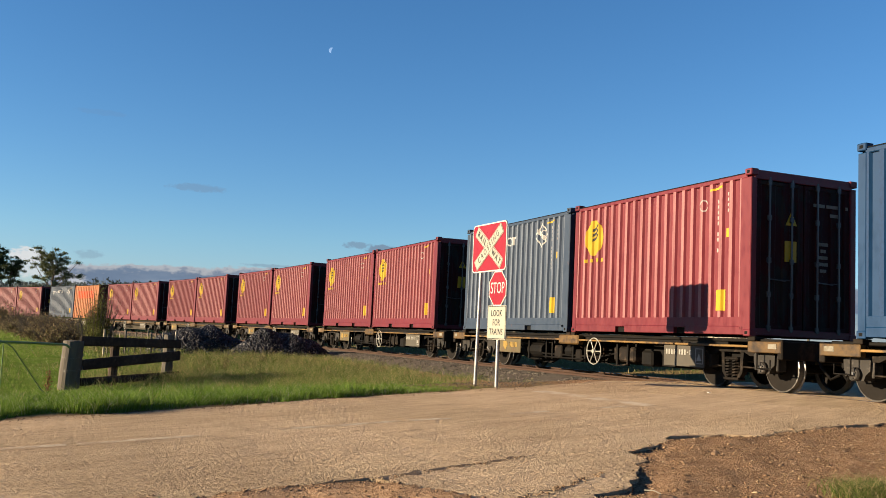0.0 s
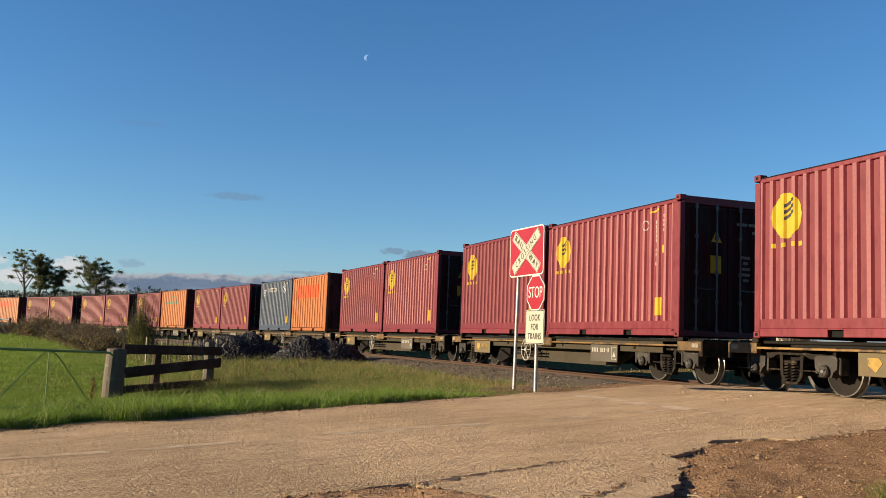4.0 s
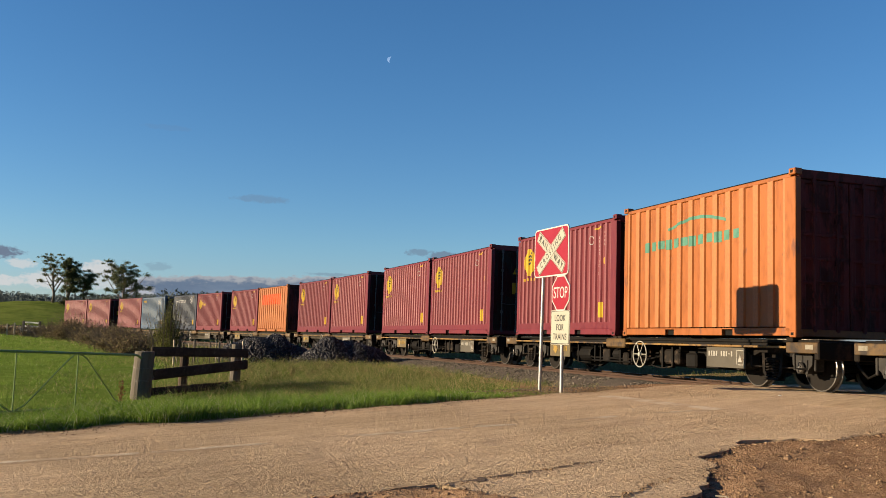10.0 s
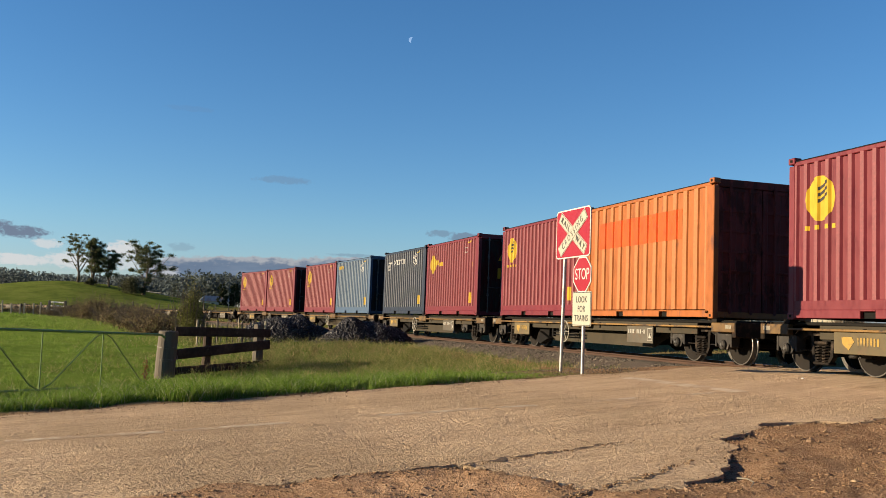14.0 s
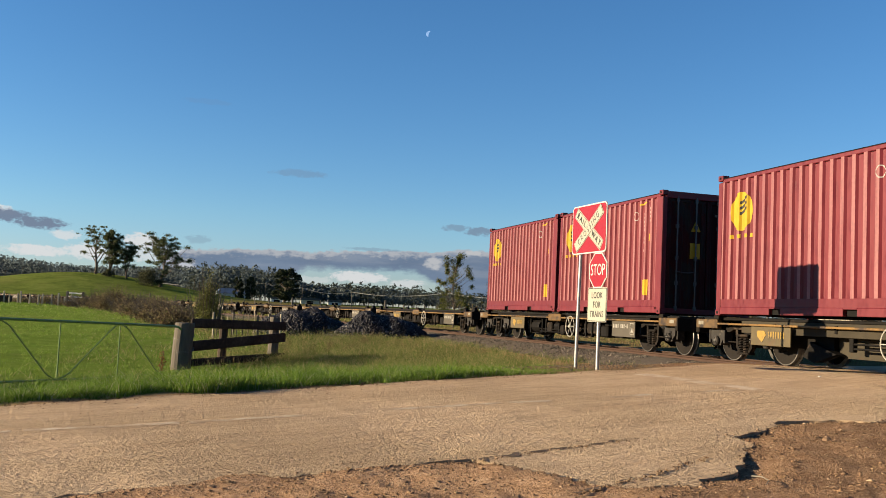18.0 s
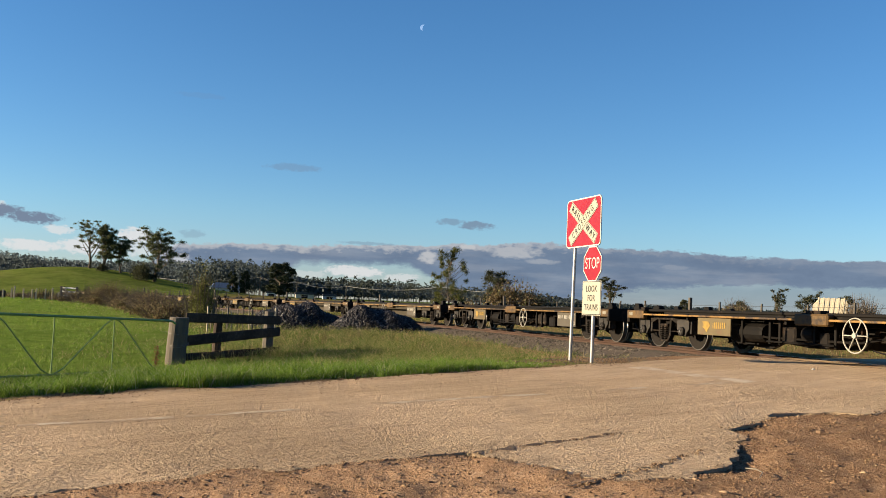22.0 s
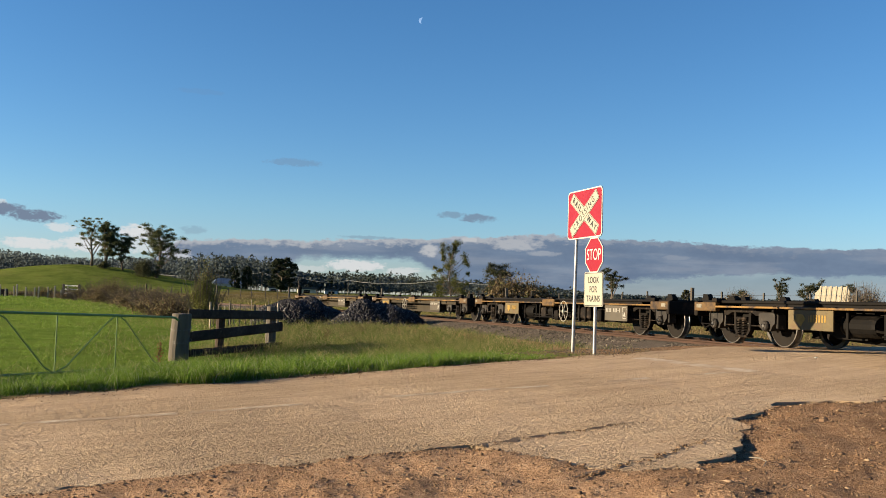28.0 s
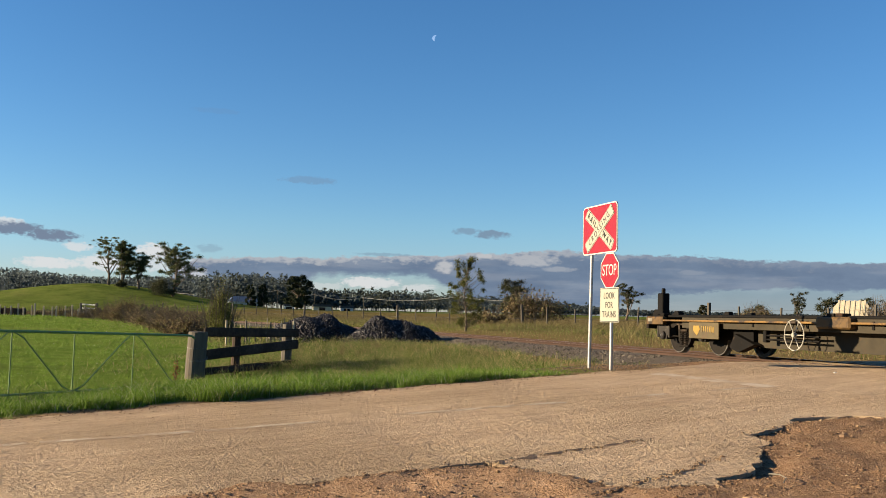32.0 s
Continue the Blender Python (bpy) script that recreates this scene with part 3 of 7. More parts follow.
def build_ground():
    ang = np.concatenate([np.arange(-180, -40, 4.0), np.arange(-40, 48, 0.4), np.arange(48, 180.1, 4.0)])
    rad = [0.0, 1.5, 2.5, 3.2]
    while rad[-1] < 24:
        rad.append(rad[-1] + (0.06 if rad[-1] < 13 else 0.13) + 0.004 * rad[-1])
    while rad[-1] < 3800:
        rad.append(rad[-1] * 1.028 + 0.05)
    rad = np.array(rad)
    A, R = np.meshgrid(np.radians(ang), rad)
    x, y = R * np.sin(A), R * np.cos(A)
    z = ground_z(x, y)
    a, b = x * ROAD_U[0] + y * ROAD_U[1], x * ROAD_N[0] + y * ROAD_N[1]
    d = track_distance(x, y).reshape(x.shape)
    dz, shoulder, under = soil_relief(x, y)
    z = z + dz
    far = (R > 60) & (R < 900)
    z[far] += 0.5 * lumps(x[far], y[far], 0.03, 1.7)[...] * smooth01((np.abs(d[far]) - 15) / 40)
    soil = np.maximum(np.maximum(shoulder, under), np.maximum(smooth01(1 - (np.abs(d) - 3.2) / 1.4) , smooth01(1 - np.hypot(x - 3.2, y - 17.6) / 1.9)))
    edge = smooth01(1 - np.abs(b - FAR_EDGE - 0.05) / 0.55) * (a < 13)
    soil = np.maximum(soil, edge * 0.9) * (R < 250)
    dry = smooth01((d - 9) / 10) * smooth01(1 - (d - 60) / 60) * 0.9 * smooth01((x + 52) / 14) + 0.75 * smooth01(1 - np.abs(d + 4.8) / 2.2) * (d < 0) * smooth01((y - 20) / 12)
    # browner colour beyond the rails, put in to darken the train's shaded strip
    dry = np.maximum(dry, 0.75 * smooth01((d - 2) / 1.5) * smooth01(1 - (d - 8) / 3) * smooth01((b - FAR_EDGE) / 2))
    soil = np.maximum(soil, 0.8 * smooth01((d - 2) / 1.5) * smooth01(1 - (d - 7) / 3) * (R < 60))
    # paler soil tone along the nearer stretch of the shoulder, set by position
    dusty = smooth01((5.4 - a) / 1.6) * (R < 40)
    dusty[R < 40] *= np.clip(0.75 + 0.8 * lumps(x[R < 40], y[R < 40], 0.8, 2.2), 0, 1)
    n0, n1 = x.shape
    verts = np.stack([x, y, z], -1).reshape(-1, 3)
    faces = [(i * n1 + j, i * n1 + j + 1, (i + 1) * n1 + j + 1, (i + 1) * n1 + j) for i in range(n0 - 1) for j in range(n1 - 1)]
    me = bpy.data.meshes.new("ground")
    me.from_pydata(verts.tolist(), [], faces)
    me.materials.append(ground_material())
    att = me.color_attributes.new("soil", "FLOAT_COLOR", "POINT")
    att.data.foreach_set("color", np.stack([np.clip(soil, 0, 1), np.clip(dry, 0, 1), 0.62 * smooth01((R - 85) / 40), dusty], -1).ravel())
    me.polygons.foreach_set("use_smooth", [True] * len(me.polygons))
    tagged(new("ground", me), "grassy paddock ground with bare brown earth beside the road", "ground", kind="structure")


def road_material():
    mat, nt, bsdf = nodes_of("dusty worn seal")
    n1, n2, n3 = noise_node(nt, 0.5, 4, 0.6), noise_node(nt, 13, 5, 0.75), noise_node(nt, 38, 4, 0.7)
    strk, ruts = noise_node(nt, 2.2, 5, 0.6, "Object", (0.16, 1, 1)), noise_node(nt, 11, 4, 0.6, "Object", (0.14, 1, 1))
    col = ramp_node(nt, n1, [(0.3, (0.3353, 0.2385, 0.1433)), (0.5, (0.3970, 0.2880, 0.1804)), (0.7, (0.4412, 0.3331, 0.2173))])
    col = mix_node(nt, 0.5, col, ramp_node(nt, n2, [(0.34, (0.1765, 0.1169, 0.0693)), (0.5, (0.3882, 0.2790, 0.1757)), (0.66, (0.5118, 0.3867, 0.2590))]))
    col = mix_node(nt, 0.6, col, ramp_node(nt, n3, [(0.36, (0.1235, 0.0855, 0.0555)), (0.5, (0.3882, 0.2835, 0.1804)), (0.64, (0.5470, 0.4500, 0.3330))]))
    col = mix_node(nt, 0.4, col, ramp_node(nt, strk, [(0.35, (0.2648, 0.1843, 0.1156)), (0.6, (0.4412, 0.3331, 0.2173))]))
    col = mix_node(nt, 0.3, col, ramp_node(nt, ruts, [(0.36, (0.2066, 0.1485, 0.0905)), (0.6, (0.4696, 0.3543, 0.2288))]))
    nt.links.new(col, bsdf.inputs["Base Color"])
    bsdf.inputs["Roughness"].default_value = 0.93
    bsdf.inputs["Specular IOR Level"].default_value = 0.05
    # pits and small ridges, rougher in some stretches than in others
    def scaled(v, f):
        k = nt.nodes.new("ShaderNodeMath")
        k.operation = "MULTIPLY"
        nt.links.new(v, k.inputs[0])
        (nt.links.new(f, k.inputs[1]) if hasattr(f, "links") else setattr(k.inputs[1], "default_value", f))
        return k.outputs[0]

    def added(p, q):
        k = nt.nodes.new("ShaderNodeMath")
        nt.links.new(p, k.inputs[0])
        nt.links.new(q, k.inputs[1])
        return k.outputs[0]

    pits = nt.nodes.new("ShaderNodeMapRange")
    nt.links.new(noise_node(nt, 24, 2, 0.5, "Object", (0.75, 1, 1)), pits.inputs[0])
    pits.inputs[1].default_value, pits.inputs[2].default_value = 0.36, 0.54
    worn = nt.nodes.new("ShaderNodeMapRange")
    nt.links.new(noise_node(nt, 0.45, 3, 0.5), worn.inputs[0])
    worn.inputs[1].default_value, worn.inputs[2].default_value, worn.inputs[3].default_value = 0.38, 0.6, 0.35
    place, axes, smoother = nt.nodes.new("ShaderNodeTexCoord"), nt.nodes.new("ShaderNodeSeparateXYZ"), nt.nodes.new("ShaderNodeMapRange")
    nt.links.new(place.outputs["Object"], axes.inputs[0])
    nt.links.new(axes.outputs["X"], smoother.inputs[0])
    for k, v in enumerate((3.0, 10.0, 1.0, 0.7)):
        smoother.inputs[k + 1].default_value = v
    high = added(added(scaled(n2, 0.75), scaled(n3, 0.35)), added(scaled(ruts, 0.4), scaled(pits.outputs[0], 0.13)))
    bump_node(nt, bsdf, scaled(scaled(high, worn.outputs[0]), smoother.outputs[0]), 1.0, 0.125)
    return mat


M["seal"] = road_material()


def road_frame():
    """The road's own axes: x along it, y across, z up."""
    m = Matrix.Identity(4)
    m[0][0], m[1][0], m[0][1], m[1][1] = ROAD_U[0], ROAD_U[1], ROAD_N[0], ROAD_N[1]
    return m


def road_top(a, b):
    """The seal's surface: a slight crown and shallow waves."""
    lo = np.interp(a, _EDGE_A, near_edge(_EDGE_A))
    u = np.clip((b - lo) / (FAR_EDGE - lo), 0, 1)
    return road_plane(a) + 0.004 + 0.012 * np.sin(math.pi * u) + 0.006 * noise.noise(Vector((float(a) * 1.7, float(b) * 1.7, 1.0)))


def build_road():
    aa = np.concatenate([np.arange(-70, -4, 1.0), np.arange(-4, 16, 0.05), np.arange(16, 60, 0.5)])
    jag2 = np.array([0.14 * noise.noise(Vector((v * 1.1, 4.3, 2))) + 0.06 * noise.noise(Vector((v * 6, 2.3, 5))) for v in aa])
    lo, hi = broken_edge(aa), np.full(len(aa), FAR_EDGE) + jag2
    cols = 18
    verts, faces = [], []
    for i, a in enumerate(aa):
        zr = float(road_plane(a))
        row = []
        for k in range(cols + 1):
            u = k / cols
            b = lo[i] + (hi[i] - lo[i]) * u
            row.append((b, float(road_top(a, b)) - 0.004 * (u < 0.001)))
        # the broken sides have corners of their own
        row = [(lo[i] - 0.002, zr - 0.09), row[0]] + row + [row[-1], (hi[i] + 0.02, zr - 0.06)]
        verts += [(a, b, z) for b, z in row]
    w = cols + 5
    faces = [(i * w + j, (i + 1) * w + j, (i + 1) * w + j + 1, i * w + j + 1) for i in range(len(aa) - 1) for j in range(w - 1) if j not in (1, w - 3)]
    me = sheet("road", verts, faces, M["seal"], True)
    ob = new("road", me)
    ob.matrix_basis = road_frame()
    tagged(ob, "dusty brown sealed road with ragged broken edges", "road", kind="structure")


def build_track():
    def strip(prof, s0, s1, step, jitter=0.0):
        ss = np.arange(s0, s1, step)
        verts, faces, n = [], [], len(prof)
        for s in ss:
            for off, z in prof:
                x, y = on_track(s, off)
                j = jitter * noise.noise(Vector((s * 2.3, off * 5, z))) if jitter else 0
                verts.append((x, y, RAIL_Z + z + j))
        faces = [(i * n + k, i * n + k + 1, (i + 1) * n + k + 1, (i + 1) * n + k) for i in range(len(ss) - 1) for k in range(n - 1)]
        return verts, faces

    bed = [(-2.75, -0.40), (-2.2, -0.30), (-1.5, -0.13), (-0.9, -0.10), (-0.3, -0.12), (0.3, -0.12), (0.9, -0.10), (1.5, -0.13), (2.2, -0.30), (2.75, -0.40)]
    stone = surface("grey-brown ballast", (0.074, 0.058, 0.043), (0.036, 0.028, 0.022), (0.13, 0.107, 0.082), 0.9, 0, 22, 2.0, bump=0.9, bump_d=0.04, fine_amt=0.6)
    M["stone"] = stone
    parts = []
    for s0, s1 in ((-425, -9.5), (-2.2, 410)):
        v, f = strip(bed, s0, s1, 0.5, 0.05)
        parts.append((v, f))
    o = len(parts[0][0])
    ob = new("ballast_bed", sheet("ballast_bed", parts[0][0] + parts[1][0], parts[0][1] + [tuple(i + o for i in q) for q in parts[1][1]], stone, True))
    tagged(ob, "grey-brown crushed stone railway ballast bed", "ballast", kind="structure")
    rail_prof = [(-0.065, -0.15), (-0.065, -0.135), (-0.012, -0.115), (-0.012, -0.045), (-0.035, -0.03), (-0.035, -0.004), (-0.028, 0.0), (0.028, 0.0), (0.035, -0.004), (0.035, -0.03), (0.012, -0.045), (0.012, -0.115), (0.065, -0.135), (0.065, -0.15)]
    for side in (-0.5335 - 0.035, 0.5335 + 0.035):
        v, f = strip([(side + p, q) for p, q in rail_prof], -425, 410, 1.0)
        me = sheet("rail", v, f, [M["rail"], M["railtop"]])
        me.polygons.foreach_set("material_index", [1 if k % 13 == 6 else 0 for k in range(len(f))])
        tagged(new("rail", me), "rusty steel rail with a worn bright head", "rail", "running rails", "structure")


build_ground()
build_road()
build_track()


# ---- containers ----
C_L, C_W, C_H = 6.058, 2.438, 2.896


def corrugation(x0, x1, pitch, out_w, slope, depth):
    """Points (x, depth) of a folded steel wall between two posts; depth runs inwards."""
    n = max(1, round((x1 - x0) / pitch))
    p = (x1 - x0) / n
    pts = [(x0, 0.0)]
    for i in range(n):
        a = x0 + i * p
        inner = p - out_w - 2 * slope
        pts += [(a + out_w / 2, 0.0), (a + out_w / 2 + slope, depth), (a + out_w / 2 + slope + inner, depth), (a + p - out_w / 2, 0.0)]
    pts.append((x1, 0.0))
    return pts


def wall_geo(prof, y, z0, z1, sgn, geo=None):
    """A folded wall, y being its outer face and sgn the side that it faces."""
    g = geo or Geo()
    vs = [(x, y - sgn * d, z) for z in (z0, z1) for x, d in prof]
    n = len(prof)
    for i in range(n - 1):
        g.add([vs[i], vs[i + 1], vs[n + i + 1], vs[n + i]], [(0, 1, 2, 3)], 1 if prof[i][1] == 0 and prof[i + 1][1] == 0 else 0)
    return g


def decal(prof, y, sgn, bands, lift=0.004):
    """Thin paint on a folded wall: bands are (x0, x1, shape) with shape(x) giving the lower and upper edge."""
    g = Geo()
    for x0, x1, shape in bands:
        xs = sorted({round(v, 4) for v in np.linspace(x0, x1, max(2, int(abs(x1 - x0) / 0.035) + 2))} | {round(p, 4) for p, _ in prof if x0 < p < x1})
        px, pd = [p for p, _ in prof], [q for _, q in prof]
        vs = []
        for x in xs:
            lo, hi = shape(x)
            yy = y - sgn * (float(np.interp(x, px, pd)) - lift)
            vs += [(x, yy, lo), (x, yy, hi)]
        g.add(vs, [(2 * i, 2 * i + 2, 2 * i + 3, 2 * i + 1) for i in range(len(xs) - 1)])
    return g


def bar_band(x0, x1, z0, z1, slant=0.0):
    return (x0, x1, lambda x: (z0 + slant * (x - x0), z1 + slant * (x - x0)))


def disc_band(cx, cz, rx, rz):
    return (cx - rx, cx + rx, lambda x: (cz - rz * math.sqrt(max(0, 1 - ((x - cx) / rx) ** 2)), cz + rz * math.sqrt(max(0, 1 - ((x - cx) / rx) ** 2))))


def ring_bands(cx, cz, rx, rz, t):
    """The upper and the lower half of a ring."""
    def arc(x, a, b):
        return b * math.sqrt(max(0, 1 - ((x - cx) / a) ** 2))
    return [(cx - rx, cx + rx, lambda x: (cz + arc(x, max(rx - t, 0.01), max(rz - t, 0.01)), cz + arc(x, rx, rz))),
            (cx - rx, cx + rx, lambda x: (cz - arc(x, rx, rz), cz - arc(x, max(rx - t, 0.01), max(rz - t, 0.01))))]


def build_container(name, colour, label, style, at, tall=C_H):
    """A 20-foot high-cube box; its doors face forwards (+x) and -y is the side by the road."""
    rng = random.Random(hash_of(name + style + colour))
    box = thing(name, label, "container", "containers on the train", at)
    mat, L2, W2 = M[colour], C_L / 2, C_W / 2
    old = colour == "orange"
    z_low = 0.33 if colour in ("red", "grey", "light_blue", "navy", "blue") else 0.19
    prof = corrugation(-L2 + 0.17, L2 - 0.28, 0.44 if old else 0.285, 0.15 if old else 0.085, 0.022 if old else 0.034, 0.034 if old else 0.042)
    for sgn in (-1, 1):
        y = sgn * (W2 - 0.022)
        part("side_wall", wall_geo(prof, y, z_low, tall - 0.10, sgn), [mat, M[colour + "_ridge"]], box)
        g = Geo()
        g.box(-L2 + 0.14, L2 - 0.14, min(y, y - sgn * 0.09), max(y, y - sgn * 0.09), tall - 0.11, tall - 0.03, 0.012)
        part("top_rail", g, mat, box)
        # a near-black strip paints the thin shadow along the top rail
        g = Geo()
        ya, yb = sorted((sgn * (W2 - 0.03), sgn * (W2 - 0.09)))
        g.box(-L2 + 0.18, L2 - 0.18, ya, yb, tall - 0.034, tall - 0.012, 0.004)
        part("roof_edge", g, M["slot"], box, "dark strip for the shadow along the roof edge")
        g = Geo()
        yo, yi = sgn * (W2 - 0.012), sgn * (W2 - 0.10)
        segs = [(-L2 + 0.17, -1.20), (-0.86, 0.86), (1.20, L2 - 0.17)]
        for a, b in segs:
            g.box(a, b, min(yo, yi), max(yo, yi), 0.025, 0.17, 0.008)
        for a, b in ((-1.20, -0.86), (0.86, 1.20)):
            g.box(a, b, min(yo, yi), max(yo, yi), 0.145, 0.17, 0.004)
        part("bottom_rail", g, mat, box)
        if z_low > 0.3:
            g = Geo()
            ya, yb = sgn * (W2 - 0.024), sgn * (W2 - 0.06)
            g.box(-L2 + 0.17, L2 - 0.17, min(ya, yb), max(ya, yb), 0.17, z_low + 0.005, 0.004)
            part("lower_panel", g, mat, box)
        ya, yb = sgn * (W2 - 0.09), sgn * (W2 - 0.5)
        for a, b in ((-1.2, -0.86), (0.86, 1.2)):
            part("fork_pocket", Geo().box(a, b, min(ya, yb), max(ya, yb), 0.03, 0.145), M["slot"], box, "dark forklift pocket")
    for ex in (-1, 1):
        for sy in (-1, 1):
            g = Geo()
            x0, y0 = ex * (L2 - 0.012), sy * (W2 - 0.012)
            x1, y1 = x0 - ex * (0.16 if ex < 0 else 0.28), y0 - sy * 0.13
            g.box(min(x0, x1), max(x0, x1), min(y0, y1), max(y0, y1), 0.10, tall - 0.10, 0.012)
            post = part("corner_post", g, mat, box)
            for z in (0.0, tall - 0.068):
                g = Geo()
                x0, y0 = ex * L2, sy * W2
                x1, y1 = x0 - ex * 0.178, y0 - sy * 0.162
                xx, yy = sorted((x0, x1)), sorted((y0, y1))
                g.box(*xx, *yy, z, z + 0.118, 0.012)
                xm = (xx[0] + xx[1]) / 2
                ys = y0 + sy * 0.002
                g.box(xm - 0.035, xm + 0.035, min(ys, ys - sy * 0.02), max(ys, ys - sy * 0.02), z + 0.035, z + 0.085, 0, 1)
                part("corner_casting", g, [mat, M["slot"]], box)
    g = Geo()
    rp = corrugation(-L2 + 0.2, L2 - 0.2, 0.3, 0.1, 0.05, 0.02)
    g.add([(x, yy, tall - 0.035 - d) for yy in (-W2 + 0.05, W2 - 0.05) for x, d in rp], [(i, i + 1, len(rp) + i + 1, len(rp) + i) for i in range(len(rp) - 1)])
    part("roof", g, M["roof"] if colour in ("red", "orange") else mat, box)
    g = Geo().box(-L2 + 0.05, L2 - 0.05, -W2 + 0.1, W2 - 0.1, 0.06, 0.15)
    part("floor", g, M["slot"], box)
    # ends: a folded wall behind, two doors in front
    g = Geo()
    ep = corrugation(-W2 + 0.13, W2 - 0.13, 0.25, 0.07, 0.05, 0.04)
    g.add([(-L2 + 0.03 + d, yy, z) for z in (0.12, tall - 0.1) for yy, d in ep], [(i, i + 1, len(ep) + i + 1, len(ep) + i) for i in range(len(ep) - 1)])
    # ends and doors take the copy with the shade in its colour
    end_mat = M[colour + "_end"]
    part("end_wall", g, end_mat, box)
    for ex in (-1, 1):
        x0, x1 = sorted((ex * (L2 - 0.02), ex * (L2 - 0.14)))
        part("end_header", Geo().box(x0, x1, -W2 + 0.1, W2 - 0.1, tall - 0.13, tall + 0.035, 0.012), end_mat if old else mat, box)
        part("end_threshold", Geo().box(x0, x1, -W2 + 0.1, W2 - 0.1, 0.02, 0.15, 0.012), mat, box)
    for sy in (-1, 1):
        g = Geo()
        ya, yb = (0.012, W2 - 0.14) if sy > 0 else (-W2 + 0.14, -0.012)
        dp = corrugation(ya + 0.05, yb - 0.05, 0.33, 0.13, 0.03, 0.03)
        g.add([(L2 - 0.05 - d, yy, z) for z in (0.17, tall - 0.15) for yy, d in dp], [(i, i + 1, len(dp) + i + 1, len(dp) + i) for i in range(len(dp) - 1)])
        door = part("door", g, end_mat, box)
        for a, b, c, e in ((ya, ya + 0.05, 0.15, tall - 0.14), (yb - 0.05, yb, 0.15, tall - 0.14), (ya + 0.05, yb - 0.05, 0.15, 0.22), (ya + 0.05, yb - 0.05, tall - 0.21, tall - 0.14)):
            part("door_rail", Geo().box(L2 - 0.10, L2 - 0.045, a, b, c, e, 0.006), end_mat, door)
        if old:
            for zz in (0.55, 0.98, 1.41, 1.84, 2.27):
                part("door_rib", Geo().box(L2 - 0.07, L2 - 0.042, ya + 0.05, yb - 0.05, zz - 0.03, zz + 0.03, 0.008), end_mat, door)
        for fr in (0.27, 0.74):
            yy = ya + (yb - ya) * fr
            g = Geo().tube([(L2 - 0.02, yy, 0.10), (L2 - 0.02, yy, tall - 0.08)], 0.019, 6)
            for zz in (0.16, 0.75, 1.35, 2.1, tall - 0.17):
                g.box(L2 - 0.05, L2 - 0.004, yy - 0.04, yy + 0.04, zz - 0.045, zz + 0.045, 0.006)
            g.tube([(L2 - 0.012, yy, 1.02), (L2 - 0.012, yy + (0.36 if fr < 0.5 else -0.36), 1.0)], 0.013, 5)
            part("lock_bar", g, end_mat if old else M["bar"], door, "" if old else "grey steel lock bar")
    xd = L2 - 0.045
    for k, (yy, z, w) in enumerate(((0.35, 2.42, 0.26), (0.66, 2.42, 0.28), (1.0, 2.42, 0.05), (0.72, 2.26, 0.22), (0.45, 1.72, 0.22), (0.45, 1.6, 0.12), (0.45, 1.48, 0.2), (0.45, 1.36, 0.22), (0.45, 1.24, 0.14))):
        if not old:
            part("code_mark", Geo().box(xd, xd + 0.012, yy - w / 2, yy + w / 2, z - 0.03, z + 0.03), M["mark"], box, "faded white painted code mark")
    g = Geo()
    g.add([(xd + 0.008, -0.42, 2.0), (xd + 0.008, -0.16, 2.0), (xd + 0.008, -0.29, 2.26)], [(0, 1, 2)])
    if not old:
        part("warning_triangle", g, M["yellow"], box, "yellow warning triangle")
    g = Geo().box(xd, xd + 0.01, -0.43, -0.17, 1.35, 1.72)
    if not old:
        part("warning_sticker", g, M["yellow"], box, "yellow warning stickers")
    # side marks
    for sgn in (-1, 1):
        y = sgn * (W2 - 0.022)
        def flip(bands):
            return bands if sgn < 0 else [(-b, -a, (lambda f: (lambda x: f(-x)))(f)) for a, b, f in bands]
        if style == "disc":
            part("round_emblem", decal(prof, y, sgn, flip([disc_band(-L2 + 0.82, 2.13, 0.36, 0.40)])), M["yellow"], box, "yellow round emblem")
            for k in (-1, 0, 1):
                part("emblem_stroke", decal(prof, y, sgn, flip([bar_band(-L2 + 0.78, -L2 + 1.02, 2.16 + k * 0.11, 2.22 + k * 0.11, 0.45)]), 0.008), M["black"], box)
            xs = [-L2 + 0.45 + 0.13 * k for k in range(6)]
            part("emblem_lettering", decal(prof, y, sgn, flip([bar_band(a, a + 0.085, 1.58, 1.66) for a in xs if rng.random() < 0.85])), M["yellow"], box, "worn yellow lettering")
        if style == "offset_disc":
            part("round_emblem", decal(prof, y, sgn, flip([disc_band(-L2 + 0.8, 2.05, 0.34, 0.37), bar_band(-L2 + 1.25, -L2 + 1.5, 2.0, 2.2), bar_band(-L2 + 1.6, -L2 + 2.0, 1.95, 2.1)])), M["yellow"], box, "yellow emblem and lettering")
        if style in ("swirl", "swirl_small"):
            x0 = -L2 + (0.50 if style == "swirl" else 0.4)
            k = 1.0 if style == "swirl" else 0.55
            bands = ring_bands(x0 + 0.24 * k, 2.24, 0.22 * k, 0.20 * k, 0.07 * k)
            bands.append((x0 + 0.28 * k, x0 + 0.66 * k, lambda x: (2.18 + 0.55 * (x - x0 - 0.28 * k), 2.30 + 0.5 * (x - x0 - 0.28 * k))))
            for q in range(6):
                cx = x0 + (1.05 + 0.31 * q) * k
